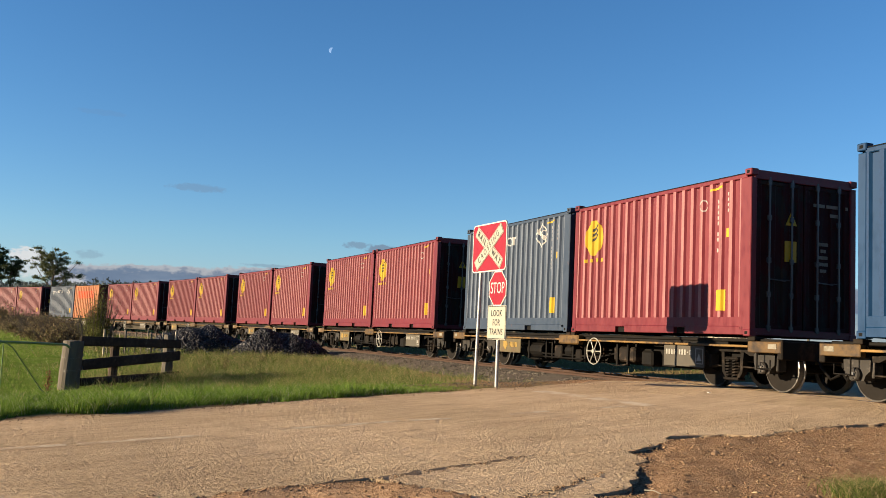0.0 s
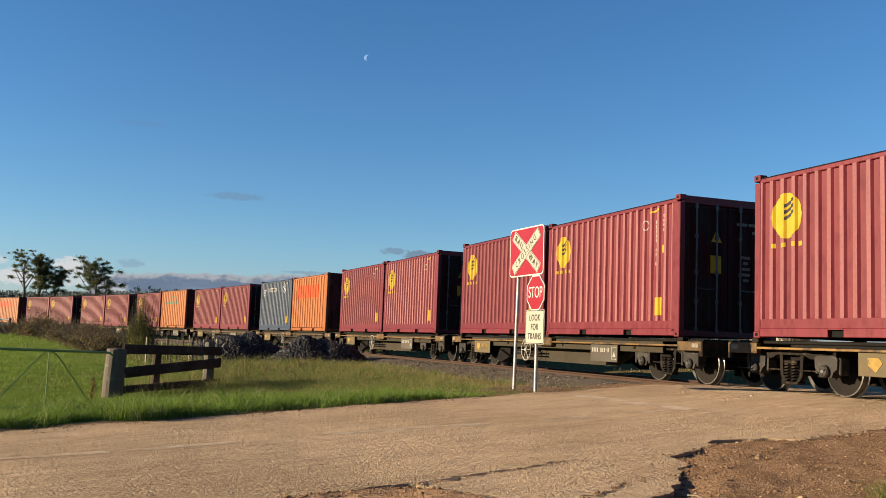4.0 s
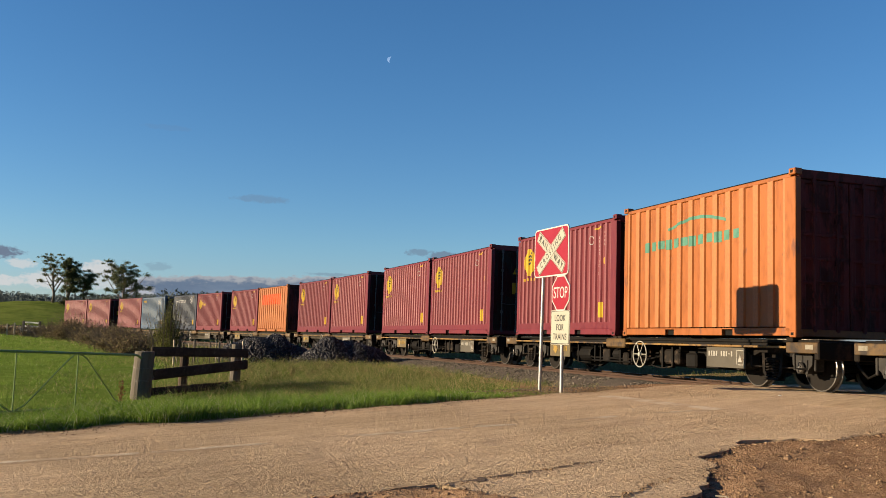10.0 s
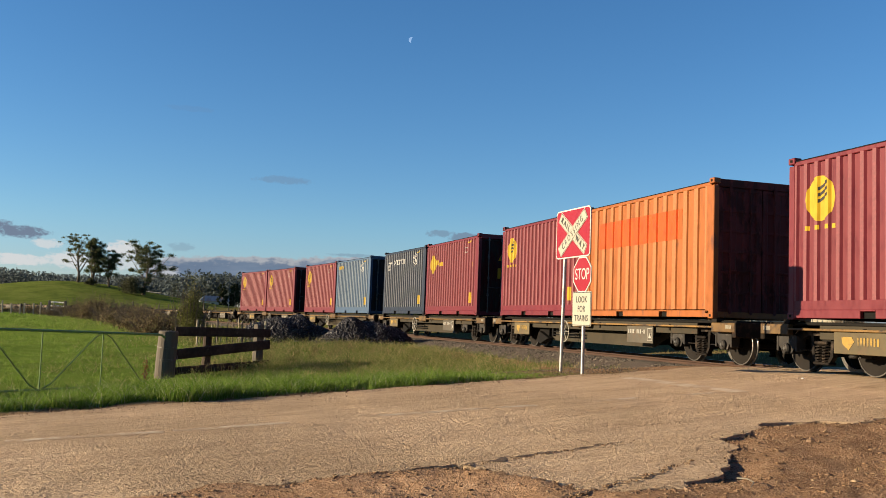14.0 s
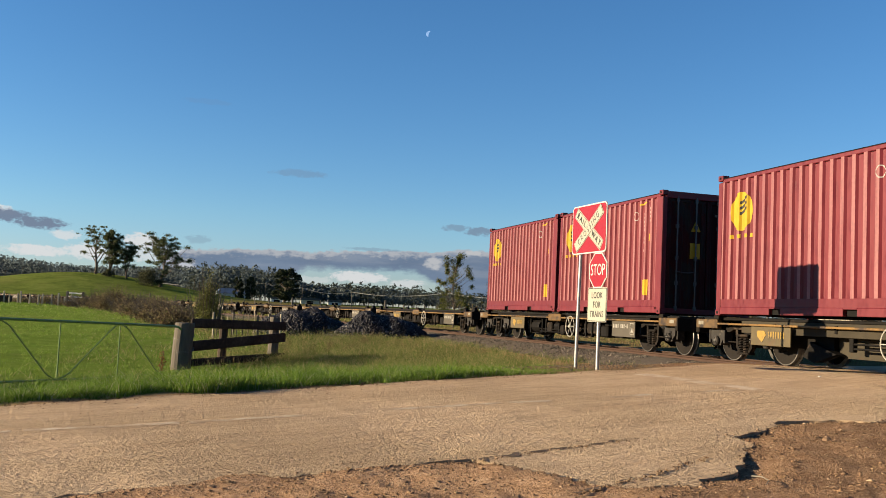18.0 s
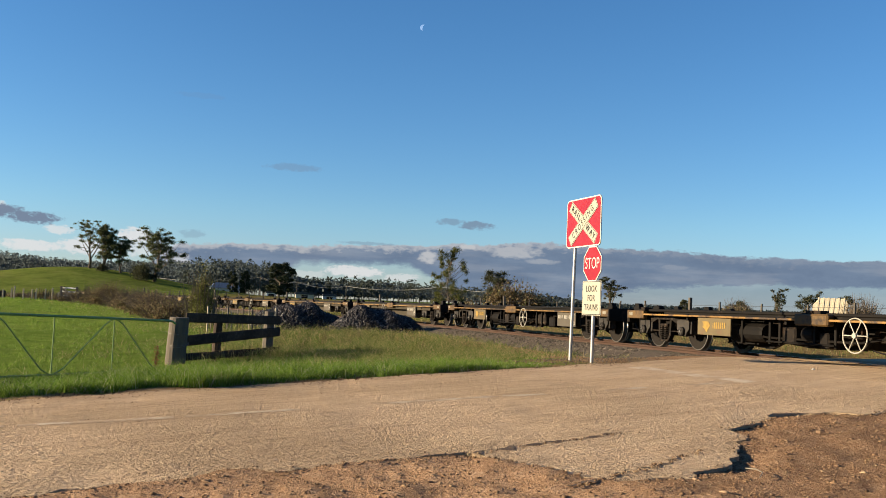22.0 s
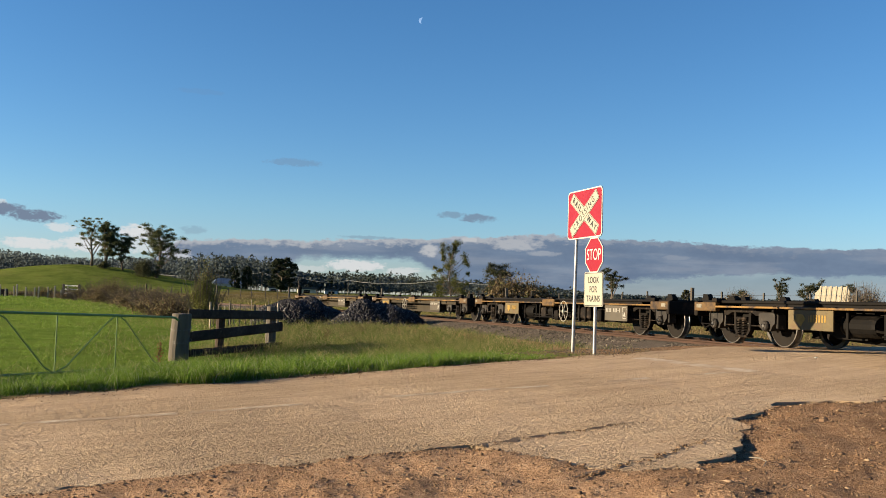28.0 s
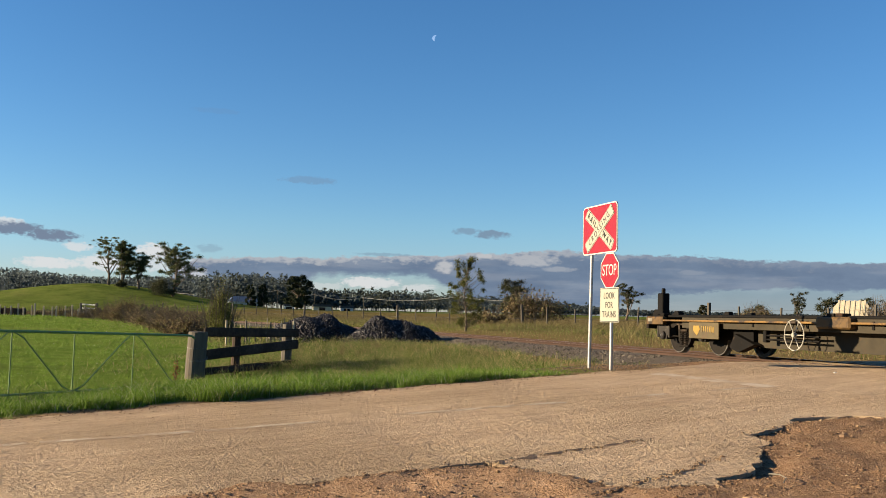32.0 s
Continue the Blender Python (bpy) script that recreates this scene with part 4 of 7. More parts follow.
                if q % 2:
                    bands += [bar_band(cx - 0.11 * k, cx - 0.05 * k, 2.27, 2.49), bar_band(cx - 0.05 * k, cx + 0.05 * k, 2.44, 2.49), bar_band(cx + 0.05 * k, cx + 0.11 * k, 2.27, 2.49)]
                else:
                    bands += ring_bands(cx, 2.38, 0.11 * k, 0.12, 0.035)
            part("lettering", decal(prof, y, sgn, flip(bands)), M["white"], box, "white emblem and lettering")
        if style == "short_yellow":
            part("lettering", decal(prof, y, sgn, flip([bar_band(-L2 + 0.42 + 0.16 * q, -L2 + 0.54 + 0.16 * q, 2.42, 2.6) for q in range(5)])), M["yellow"], box, "yellow lettering")
        if style in ("swirl", "swirl_small", "short_yellow"):
            cx, hd = L2 - 1.45, 0.34
            edge = [(cx - hd, cx + hd, lambda x: (2.40 + max(0, hd - 0.05 - abs(x - cx)), 2.40 + hd - abs(x - cx))), (cx - hd, cx + hd, lambda x: (2.40 - hd + abs(x - cx), 2.40 - max(0, hd - 0.05 - abs(x - cx))))]
            edge.append((cx - 0.22, cx + 0.22, lambda x: (2.34 - 0.55 * (x - cx), 2.46 - 0.55 * (x - cx))))
            part("diamond_mark", decal(prof, y, sgn, flip(edge)), M["white"], box, "white diamond mark")
        if style == "band":
            part("colour_band", decal(prof, y, sgn, flip([bar_band(-L2 + 0.7, L2 - 1.3, 1.75, 2.42)])), M["orange_bright"], box, "brighter orange band")
        if style == "teal":
            bands = [bar_band(-L2 + 0.9 + 0.3 * q, -L2 + 1.12 + 0.3 * q, 1.88 + 0.02 * (q % 3), 2.1) for q in range(12)]
            bands.append((-L2 + 1.9, -L2 + 4.0, lambda x: (2.28 + 0.16 * math.sin((x + L2 - 1.9) * 1.5), 2.34 + 0.17 * math.sin((x + L2 - 1.9) * 1.5))))
            part("lettering", decal(prof, y, sgn, flip(bands)), M["teal"], box, "faded teal lettering")
        if not old:
            part("yellow_plate", decal(prof, y, sgn, flip([bar_band(L2 - 0.98, L2 - 0.72, 0.45, 0.83)])), M["yellow"], box, "yellow notice plate")
            part("paint_scrawl", decal(prof, y, sgn, flip([bar_band(L2 - 1.15, L2 - 0.8, 2.66, 2.70, 0.12)])), M["yellow"], box, "small yellow chalk scrawl")
            part("small_tag", decal(prof, y, sgn, flip([bar_band(L2 - 0.72, L2 - 0.62, 1.78, 1.94)])), M["yellow"], box)
            bands = [bar_band(L2 - 0.97, L2 - 0.935, 2.52 - 0.10 * q, 2.59 - 0.10 * q) for q in range(11) if rng.random() < 0.9]
            bands += [bar_band(L2 - 0.69, L2 - 0.66, 2.54 - 0.10 * q, 2.60 - 0.10 * q) for q in range(4)]
            part("code_column", decal(prof, y, sgn, flip(bands)), M["faded"], box, "white code marks in a column")
            part("round_stamp", decal(prof, y, sgn, flip(ring_bands(L2 - 1.35, 2.42, 0.10, 0.11, 0.022))), M["faded"], box)
    return box


def hash_of(text):
    return sum((i + 1) * ord(c) for i, c in enumerate(text))


# ---- wagons ----
WAGON_HALF = 6.93
BOGIE_X, AXLE_X, WHEEL_R = 5.45, 0.875, 0.415


def build_bogie(wagon, cx):
    for sy in (-1, 1):
        y = sy * 0.93
        # the side frame: a bar over the axle boxes, dipped in the middle, with a bolster window below it
        g = Geo()
        bar = [(-1.12, 0.60), (-1.06, 0.68), (-0.50, 0.69), (-0.36, 0.74), (0.36, 0.74), (0.50, 0.69), (1.06, 0.68), (1.12, 0.60), (0.48, 0.60), (0.34, 0.66), (-0.34, 0.66), (-0.48, 0.60)]
        g.prism([(cx + a, b) for a, b in bar], y - 0.07, y + 0.07)
        for e in (-1, 1):
            pts = [(0.22, 0.66), (0.30, 0.66), (0.27, 0.30), (0.16, 0.17), (0.10, 0.17), (0.20, 0.32)]
            g.prism([(cx + e * a, b) for a, b in pts], y - 0.05, y + 0.05)
        g.box(cx - 0.20, cx + 0.20, y - 0.09, y + 0.09, 0.155, 0.205, 0.015)
        g.tube([(cx - 0.62, y + sy * 0.03, 0.40), (cx + 0.62, y + sy * 0.03, 0.40)], 0.014, 5)
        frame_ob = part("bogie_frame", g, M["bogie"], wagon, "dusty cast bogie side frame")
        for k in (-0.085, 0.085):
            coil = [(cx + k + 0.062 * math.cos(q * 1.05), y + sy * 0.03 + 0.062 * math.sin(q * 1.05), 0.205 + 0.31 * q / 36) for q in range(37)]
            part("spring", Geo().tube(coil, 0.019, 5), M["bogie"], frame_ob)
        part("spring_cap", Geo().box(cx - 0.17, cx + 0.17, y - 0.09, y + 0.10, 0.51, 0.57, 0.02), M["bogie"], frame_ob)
        for ax in (-AXLE_X, AXLE_X):
            x = cx + ax
            # a broad axle box casting with cut corners, worn paler than the frame
            g = Geo().prism([(x - 0.26, 0.62), (x - 0.22, 0.665), (x + 0.22, 0.665), (x + 0.26, 0.62), (x + 0.25, 0.46), (x + 0.17, 0.40), (x + 0.13, 0.315), (x - 0.13, 0.315), (x - 0.17, 0.40), (x - 0.25, 0.46)], y - 0.10, y + 0.11)
            g.box(x - 0.29, x - 0.235, y - 0.06, y + 0.13, 0.36, 0.64, 0.012)
            g.box(x + 0.235, x + 0.29, y - 0.06, y + 0.13, 0.36, 0.64, 0.012)
            part("axle_box", g, M["axle_box"], frame_ob, "worn grey axle box casting")
            turn = Matrix.Translation((x, y + sy * 0.10, WHEEL_R - 0.005)) @ Matrix.Rotation(-sy * math.pi / 2, 4, "X")
            g = Geo().lathe([(0.105, 0.0), (0.105, 0.05), (0.085, 0.075), (0.03, 0.08)], 14, turn)
            for q in range(3):
                an = 2.1 * q + 0.5
                g.lathe([(0.014, 0.07), (0.014, 0.092)], 6, turn @ Matrix.Translation((0.055 * math.cos(an), 0.055 * math.sin(an), 0)))
            g.lathe([(0.030, 0.078), (0.030, 0.088), (0.01, 0.09)], 8, turn, 1)
            part("bearing_cap", g, [M["axle_box"], M["tread"]], frame_ob, "round bearing cap with bolt heads")
    g = Geo().box(cx - 0.2, cx + 0.2, -0.85, 0.85, 0.48, 0.72, 0.03)
    g.box(cx - 0.45, cx + 0.45, -0.35, 0.35, 0.70, 0.84, 0.02)
    for ax in (-1, 1):
        g.tube([(cx + ax * 0.42, -0.75, 0.34), (cx + ax * 0.42, 0.75, 0.34)], 0.05, 6)
    part("bolster", g, M["gear"], wagon)
    sets = []
    for ax in (-AXLE_X, AXLE_X):
        g = Geo()
        turn = Matrix.Rotation(math.pi / 2, 4, "X")
        g.lathe([(0.075, -0.88), (0.075, 0.88)], 8, turn)
        axle = part("wheelset", g, M["gear"], wagon, "wheelset of two steel wheels on an axle", at=Matrix.Translation((cx + ax, 0, WHEEL_R)))
        for sy in (-1, 1):
            g = Geo()
            q = Matrix.Translation((0, sy * 0.5335, 0)) @ Matrix.Rotation(-sy * math.pi / 2, 4, "X")
            g.lathe([(0.10, -0.03), (0.12, 0.11), (0.17, 0.07), (0.34, 0.05), (0.36, 0.092), (WHEEL_R - 0.025, 0.098)], 28, q)
            g.lathe([(0.36, -0.025), (WHEEL_R + 0.028, -0.022), (WHEEL_R + 0.028, 0.0), (WHEEL_R, 0.012), (WHEEL_R - 0.004, 0.100), (0.392, 0.106), (0.388, 0.06), (0.36, -0.025)], 28, q, 1, False)
            for k in range(3):
                an = k * 2.1
                g.box(-0.02, 0.02, -0.02, 0.02, 0.05, 0.075, 0, 0, q @ Matrix.Translation((0.24 * math.cos(an), 0.24 * math.sin(an), 0)))
            part("wheel", g, [M["wheel"], M["tread"]], axle)
        sets.append(axle)
    return sets


def build_wagon(at):
    """A two-box flat wagon. z = 0 is the rail head, +x forwards; -y shows brake gear, +y a deep sill plate."""
    w = thing("flat_wagon", "ochre steel container flat wagon with cream handwheel, on rails", "rail wagon", "wagons of the train", at)
    H = WAGON_HALF
    for sy in (-1, 1):
        yo, yi = sy * 1.20, sy * 1.08
        y0, y1 = sorted((yo, yi))
        g = Geo().box(-6.1, 6.1, y0, y1, 0.745, 0.785, 0.008)
        part("side_sill", g, M["sill_edge"], w, "thin ochre side sill")
        for ex in (-1, 1):
            a, b = sorted((ex * 6.1, ex * (H - 0.02)))
            g = Geo().box(a, b, y0, y1, 0.665, 0.855, 0.012)
            hs = part("end_sill", g, M["sill"], w)
            a, b = sorted((ex * (H - 0.32), ex * (H - 0.12)))
            ys = sorted((yo, yo + sy * 0.006))
            part("reflector_strip", Geo().box(a, b, *ys, 0.735, 0.815), M["mark"], hs, "white reflector strip")
        g = Geo().box(-0.45, 0.45, min(sy * 1.06, sy * 1.235), max(sy * 1.06, sy * 1.235), 0.66, 0.875, 0.03)
        part("centre_seat", g, M["sill"], w, "ochre centre container seat")
        for x in np.arange(-4.3, 4.4, 1.72):
            y0b, y1b = sorted((sy * 0.3, sy * 1.1))
            part("cross_bearer", Geo().box(x - 0.03, x + 0.03, y0b, y1b, 0.66, 0.80, 0.005), M["gear"], w)
    g = Geo()
    for sy in (-1, 1):
        a, b = sorted((sy * 0.22, sy * 0.32))
        g.prism([(-H + 0.1, 0.86), (-H + 0.1, 0.62), (-3.9, 0.60), (-3.0, 0.42), (3.0, 0.42), (3.9, 0.60), (H - 0.1, 0.62), (H - 0.1, 0.86)], a, b)
    part("centre_sill", g, M["frame"], w)
    for ex in (-1, 1):
        a, b = sorted((ex * (H - 0.12), ex * H))
        part("headstock", Geo().box(a, b, -1.19, 1.19, 0.56, 0.87, 0.015), M["frame"], w)
    # deck plates seen when the wagon is empty; black also stands for the gap's shade
    part("deck", Geo().box(-H + 0.13, H - 0.13, -1.07, 1.07, 0.84, 0.90, 0.012), M["gear"], w, "near-black steel deck")
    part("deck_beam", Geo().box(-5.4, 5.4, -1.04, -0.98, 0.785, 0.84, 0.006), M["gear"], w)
    part("side_web", Geo().box(-5.4, 5.4, 1.03, 1.08, 0.60, 0.84, 0.006), M["belly"], w, "olive brown side web")
    # container pins
    for x in (-6.17, -0.11, 0.11, 6.17):
        for sy in (-1, 1):
            g = Geo().box(x - 0.09, x + 0.09, sy * 1.08 - 0.1, sy * 1.08 + 0.1, 0.86, 0.938, 0.01)
            part("container_pin", g, M["frame"], w)
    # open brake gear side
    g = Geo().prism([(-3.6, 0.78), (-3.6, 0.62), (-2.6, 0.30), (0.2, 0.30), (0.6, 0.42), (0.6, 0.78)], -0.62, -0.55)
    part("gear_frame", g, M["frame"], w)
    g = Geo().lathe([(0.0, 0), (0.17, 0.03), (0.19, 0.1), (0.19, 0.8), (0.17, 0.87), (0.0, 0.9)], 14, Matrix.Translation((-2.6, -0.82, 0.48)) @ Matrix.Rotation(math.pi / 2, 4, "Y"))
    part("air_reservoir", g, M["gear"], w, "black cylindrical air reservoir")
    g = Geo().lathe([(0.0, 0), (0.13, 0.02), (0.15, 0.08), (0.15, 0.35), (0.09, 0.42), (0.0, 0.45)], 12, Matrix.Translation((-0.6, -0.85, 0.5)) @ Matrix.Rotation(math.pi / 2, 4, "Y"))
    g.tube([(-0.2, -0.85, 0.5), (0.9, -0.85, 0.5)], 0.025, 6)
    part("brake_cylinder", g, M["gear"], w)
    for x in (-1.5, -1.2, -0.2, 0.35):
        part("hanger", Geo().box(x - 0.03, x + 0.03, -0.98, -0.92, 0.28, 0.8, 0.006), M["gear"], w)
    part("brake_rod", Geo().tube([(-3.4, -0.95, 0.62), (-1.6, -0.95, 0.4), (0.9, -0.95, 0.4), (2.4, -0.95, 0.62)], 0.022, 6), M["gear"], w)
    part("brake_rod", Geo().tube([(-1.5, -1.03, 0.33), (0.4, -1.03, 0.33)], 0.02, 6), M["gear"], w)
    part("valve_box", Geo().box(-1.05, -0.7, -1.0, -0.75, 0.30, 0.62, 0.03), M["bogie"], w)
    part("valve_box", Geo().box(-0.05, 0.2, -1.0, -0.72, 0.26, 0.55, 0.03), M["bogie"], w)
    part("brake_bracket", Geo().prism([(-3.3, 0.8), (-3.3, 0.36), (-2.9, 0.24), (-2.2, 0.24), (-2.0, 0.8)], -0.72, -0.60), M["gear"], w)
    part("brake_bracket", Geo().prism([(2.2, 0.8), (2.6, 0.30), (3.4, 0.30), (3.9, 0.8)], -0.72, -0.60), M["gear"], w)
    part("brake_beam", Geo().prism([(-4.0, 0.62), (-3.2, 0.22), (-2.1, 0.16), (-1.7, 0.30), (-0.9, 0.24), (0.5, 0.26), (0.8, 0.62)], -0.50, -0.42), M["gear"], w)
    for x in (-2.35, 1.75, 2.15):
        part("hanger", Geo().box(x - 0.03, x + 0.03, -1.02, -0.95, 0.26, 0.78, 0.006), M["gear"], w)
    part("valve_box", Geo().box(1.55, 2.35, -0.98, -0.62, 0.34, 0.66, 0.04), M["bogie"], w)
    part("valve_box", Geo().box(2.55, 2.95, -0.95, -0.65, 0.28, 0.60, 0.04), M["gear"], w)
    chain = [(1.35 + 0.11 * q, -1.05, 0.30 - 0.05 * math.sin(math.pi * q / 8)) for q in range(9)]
    part("chain", Geo().tube(chain, 0.014, 5), M["bogie"], w)
    # deep plate side
    g = Geo().prism([(-3.9, 0.80), (-3.9, 0.60), (-3.0, 0.24), (2.7, 0.24), (3.3, 0.36), (3.3, 0.80)], 0.70, 0.76)
    part("sill_plate", g, M["belly"], w, "deep olive grey sill plate")
    part("brake_rod", Geo().tube([(0.9, 1.0, 0.66), (2.6, 1.0, 0.62), (3.4, 1.0, 0.72)], 0.022, 6), M["gear"], w)
    for z in (0.50, 0.42):
        part("brake_rod", Geo().tube([(0.6, 1.02, z), (2.3, 1.02, z)], 0.02, 6), M["gear"], w)
    part("hanger", Geo().box(2.2, 2.3, 0.95, 1.05, 0.36, 0.8, 0.01), M["gear"], w)
    part("chute_plate", Geo().prism([(2.7, 0.30), (3.3, 0.12), (3.6, 0.22), (3.4, 0.5)], 0.80, 0.98), M["gear"], w)
    part("brake_bracket", Geo().prism([(-3.6, 0.78), (-3.3, 0.5), (-2.7, 0.46), (-3.0, 0.78)], 0.78, 0.95), M["gear"], w)
    part("brake_bracket", Geo().prism([(2.9, 0.8), (2.9, 0.36), (3.9, 0.36), (4.2, 0.8)], 0.72, 0.86), M["gear"], w)
    for sy, x in ((-1, 4.25), (1, -3.05)):
        ya = sorted((sy * 1.12, sy * 1.15))
        code = part("code_plate", Geo().box(x - 0.62, x + 0.62, *ya, 0.34, 0.735, 0.004), M["plate"], w, "faded cream code plate")
        yb = sorted((sy * 1.15, sy * 1.156))
        for q in range(10):
            xx = x + sy * (0.52 - 0.082 * q)
            if q != 4:
                part("code_mark", Geo().box(xx - 0.026, xx + 0.026, *yb, *((0.60, 0.62) if q == 8 else (0.56, 0.66))), M["stencil"], code, "white code mark")
        xx = x + (0.48 if sy < 0 else -0.48)
        g = Geo()
        for p in ((-0.11, -0.095, 0.40, 0.69), (0.095, 0.11, 0.40, 0.69), (-0.095, 0.095, 0.40, 0.415), (-0.095, 0.095, 0.675, 0.69)):
            g.box(xx + p[0], xx + p[1], *yb, p[2], p[3])
        part("notice_frame", g, M["stencil"], code, "white notice frame")
        part("notice_triangle", Geo().prism([(xx - 0.075, 0.46), (xx + 0.075, 0.46), (xx + 0.055, 0.475), (xx, 0.59), (xx - 0.055, 0.475), (xx, 0.62)], *yb), M["stencil"], code)
    for sy, x in ((-1, -3.1), (1, 4.3)):
        ya = sorted((sy * 1.16, sy * 1.19))
        pl = part("ochre_plate", Geo().box(x - 0.61, x + 0.61, *ya, 0.375, 0.735, 0.006), M["ochre_plate"], w, "dirty yellow side plate")
        yb = sorted((sy * 1.19, sy * 1.196))
        e = -sy
        for q in range(7):
            xa, xb = sorted((x - e * (0.06 - 0.075 * q), x - e * (0.02 - 0.075 * q)))
            part("letter_mark", Geo().box(xa, xb, *yb, 0.52, 0.65), M["worn_yellow"], pl, "worn yellow letter mark")
        pts = [(x - e * 0.42, 0.66), (x - e * 0.18, 0.66), (x - e * 0.12, 0.58), (x - e * 0.25, 0.44), (x - e * 0.40, 0.54)]
        part("plate_arrow", Geo().prism(pts, *yb), M["worn_yellow"], pl, "worn yellow arrow")
    for sy in (-1, 1):
        x = 1.1
        y = sy * 1.20
        g = Geo()
        R = 0.29
        ring = [(x + R * math.cos(2 * math.pi * k / 24), y, 0.53 + R * math.sin(2 * math.pi * k / 24)) for k in range(25)]
        g.tube(ring, 0.012, 6, 0, False)
        g.lathe([(0.05, -0.03), (0.05, 0.03)], 10, Matrix.Translation((x, y, 0.53)) @ Matrix.Rotation(math.pi / 2, 4, "X"))
        hw = part("handwheel", g, M["handwheel"], w, "cream spoked brake handwheel")
        for k in range(6):
            an = math.pi * k / 3
            part("spoke", Geo().tube([(x + 0.04 * math.cos(an), y, 0.53 + 0.04 * math.sin(an)), (x + R * math.cos(an), y, 0.53 + R * math.sin(an))], 0.010, 5), M["handwheel"], hw)
        part("handwheel_shaft", Geo().tube([(x, y, 0.53), (x, sy * 0.72, 0.53)], 0.025, 6), M["gear"], hw)
    for ex in (-1, 1):
        g = Geo()
        g.box(min(ex * (H - 0.3), ex * (H + 0.33)), max(ex * (H - 0.3), ex * (H + 0.33)), -0.09, 0.09, 0.50, 0.68, 0.03)
        g.box(min(ex * (H + 0.2), ex * (H + 0.40)), max(ex * (H + 0.2), ex * (H + 0.40)), -0.15, 0.15, 0.44, 0.74, 0.04)
        part("coupler", g, M["gear"], w, "black knuckle coupler")
        hose = [(ex * (H - 0.05), -0.42, 0.66), (ex * (H + 0.08), -0.42, 0.45), (ex * (H + 0.22), -0.36, 0.28), (ex * (H + 0.36), -0.3, 0.36)]
        part("air_hose", Geo().tube(hose, 0.024, 6), M["gear"], w)
        g = Geo().tube([(ex * (H - 0.30), -1.17, 0.55), (ex * (H - 0.30), -1.17, 0.40), (ex * (H - 0.62), -1.17, 0.40), (ex * (H - 0.62), -1.17, 0.70)], 0.014, 5)
        part("step", g, M["gear"], w)
    return w


def fit_wheels(w):
    sets = build_bogie(w, -BOGIE_X) + build_bogie(w, BOGIE_X)
    return sets


def deck_post(w, x, y, tall):
    g = Geo().prism([(x - 0.11, 0.88), (x - 0.10, 0.92 + tall), (x + 0.06, 0.92 + tall), (x + 0.11, 0.90 + 0.6 * tall), (x + 0.11, 0.88)], y - 0.06, y + 0.06)
    g.box(x - 0.14, x + 0.14, y - 0.08, y + 0.08, 0.88, 0.95, 0.01)
    part("end_stop", g, M["gear"], w, "black folding end stop")


proto = build_wagon(pose(0, 0, 0))
fit_wheels(proto)

STYLES = {
    "red": ("red", "disc", "weathered red steel container with a yellow round emblem"),
    "red_b": ("red", "offset_disc", "red steel container with yellow emblem and lettering"),
    "grey": ("grey", "swirl", "slate grey steel container with white lettering"),
    "navy": ("navy", "swirl", "dark navy steel container with white lettering"),
    "light_blue": ("light_blue", "short_yellow", "grey-blue steel container with short yellow lettering"),
    "blue": ("blue", "plain", "blue steel container with a yellow notice plate"),
    "orange": ("orange", "band", "rusty orange ribbed container with a brighter band"),
    "orange_teal": ("orange", "teal", "rusty orange ribbed container with faded teal lettering"),
}
# leading box, trailing box, wagon turned about
LOADS = [("blue", "blue", 0), ("red", "grey", 0), ("red", "red", 0), ("red", "red", 0), ("red", "red", 1), ("red", "red", 1), ("orange", "grey", 1), ("red", "red", 1),
         ("orange_teal", "red", 0), ("red", "red", 0), ("red", "red", 1), ("orange", "red", 1), ("red_b", "navy", 1), ("light_blue", "red", 1), ("red", "red", 0)]
EMPTIES = [(204.6, 0), (219.4, 0), (234.3, 0), (249.2, 1), (264.1, 1), (279.1, 0), (294.05, 0), (308.85, 1), (324.3, 1)]
BOX_OFFSET = 3.137
# forward shift of a wagon's leading and trailing box, to fit the camera's view
BOX_VIEW_SHIFT = {3: (0.09, 0.0), 8: (0.22, 0.06), 9: (0.20, 0.15), 10: (0.08, 0.06)}

TRAIN = []
CARRIED = []
templates = {}
for i, (lead, trail, turned) in enumerate(LOADS):
    s0 = -0.82 + 14.6585 * (i - 1)
    at = ride(s0, 0, BOGIE_X, bool(turned))
    if i == 0:
        w = proto
        w.matrix_basis = at
    else:
        w = copy_thing(proto, at)
    TRAIN.append((w, s0, bool(turned)))
    box_shift = BOX_VIEW_SHIFT.get(i, (0, 0))
    for which, ds in ((lead, -BOX_OFFSET - box_shift[0]), (trail, BOX_OFFSET - box_shift[1])):
        at = ride(s0 + ds, DECK, 2.6)
        if which not in templates:
            colour, style, label = STYLES[which]
            # the teal-lettered box is made taller to fit the camera's view
            ob = templates[which] = build_container("shipping_container", colour, label, style, at, 2.96 if which == "orange_teal" else C_H)
        else:
            ob = copy_thing(templates[which], at)
        CARRIED.append((ob, s0, ds))
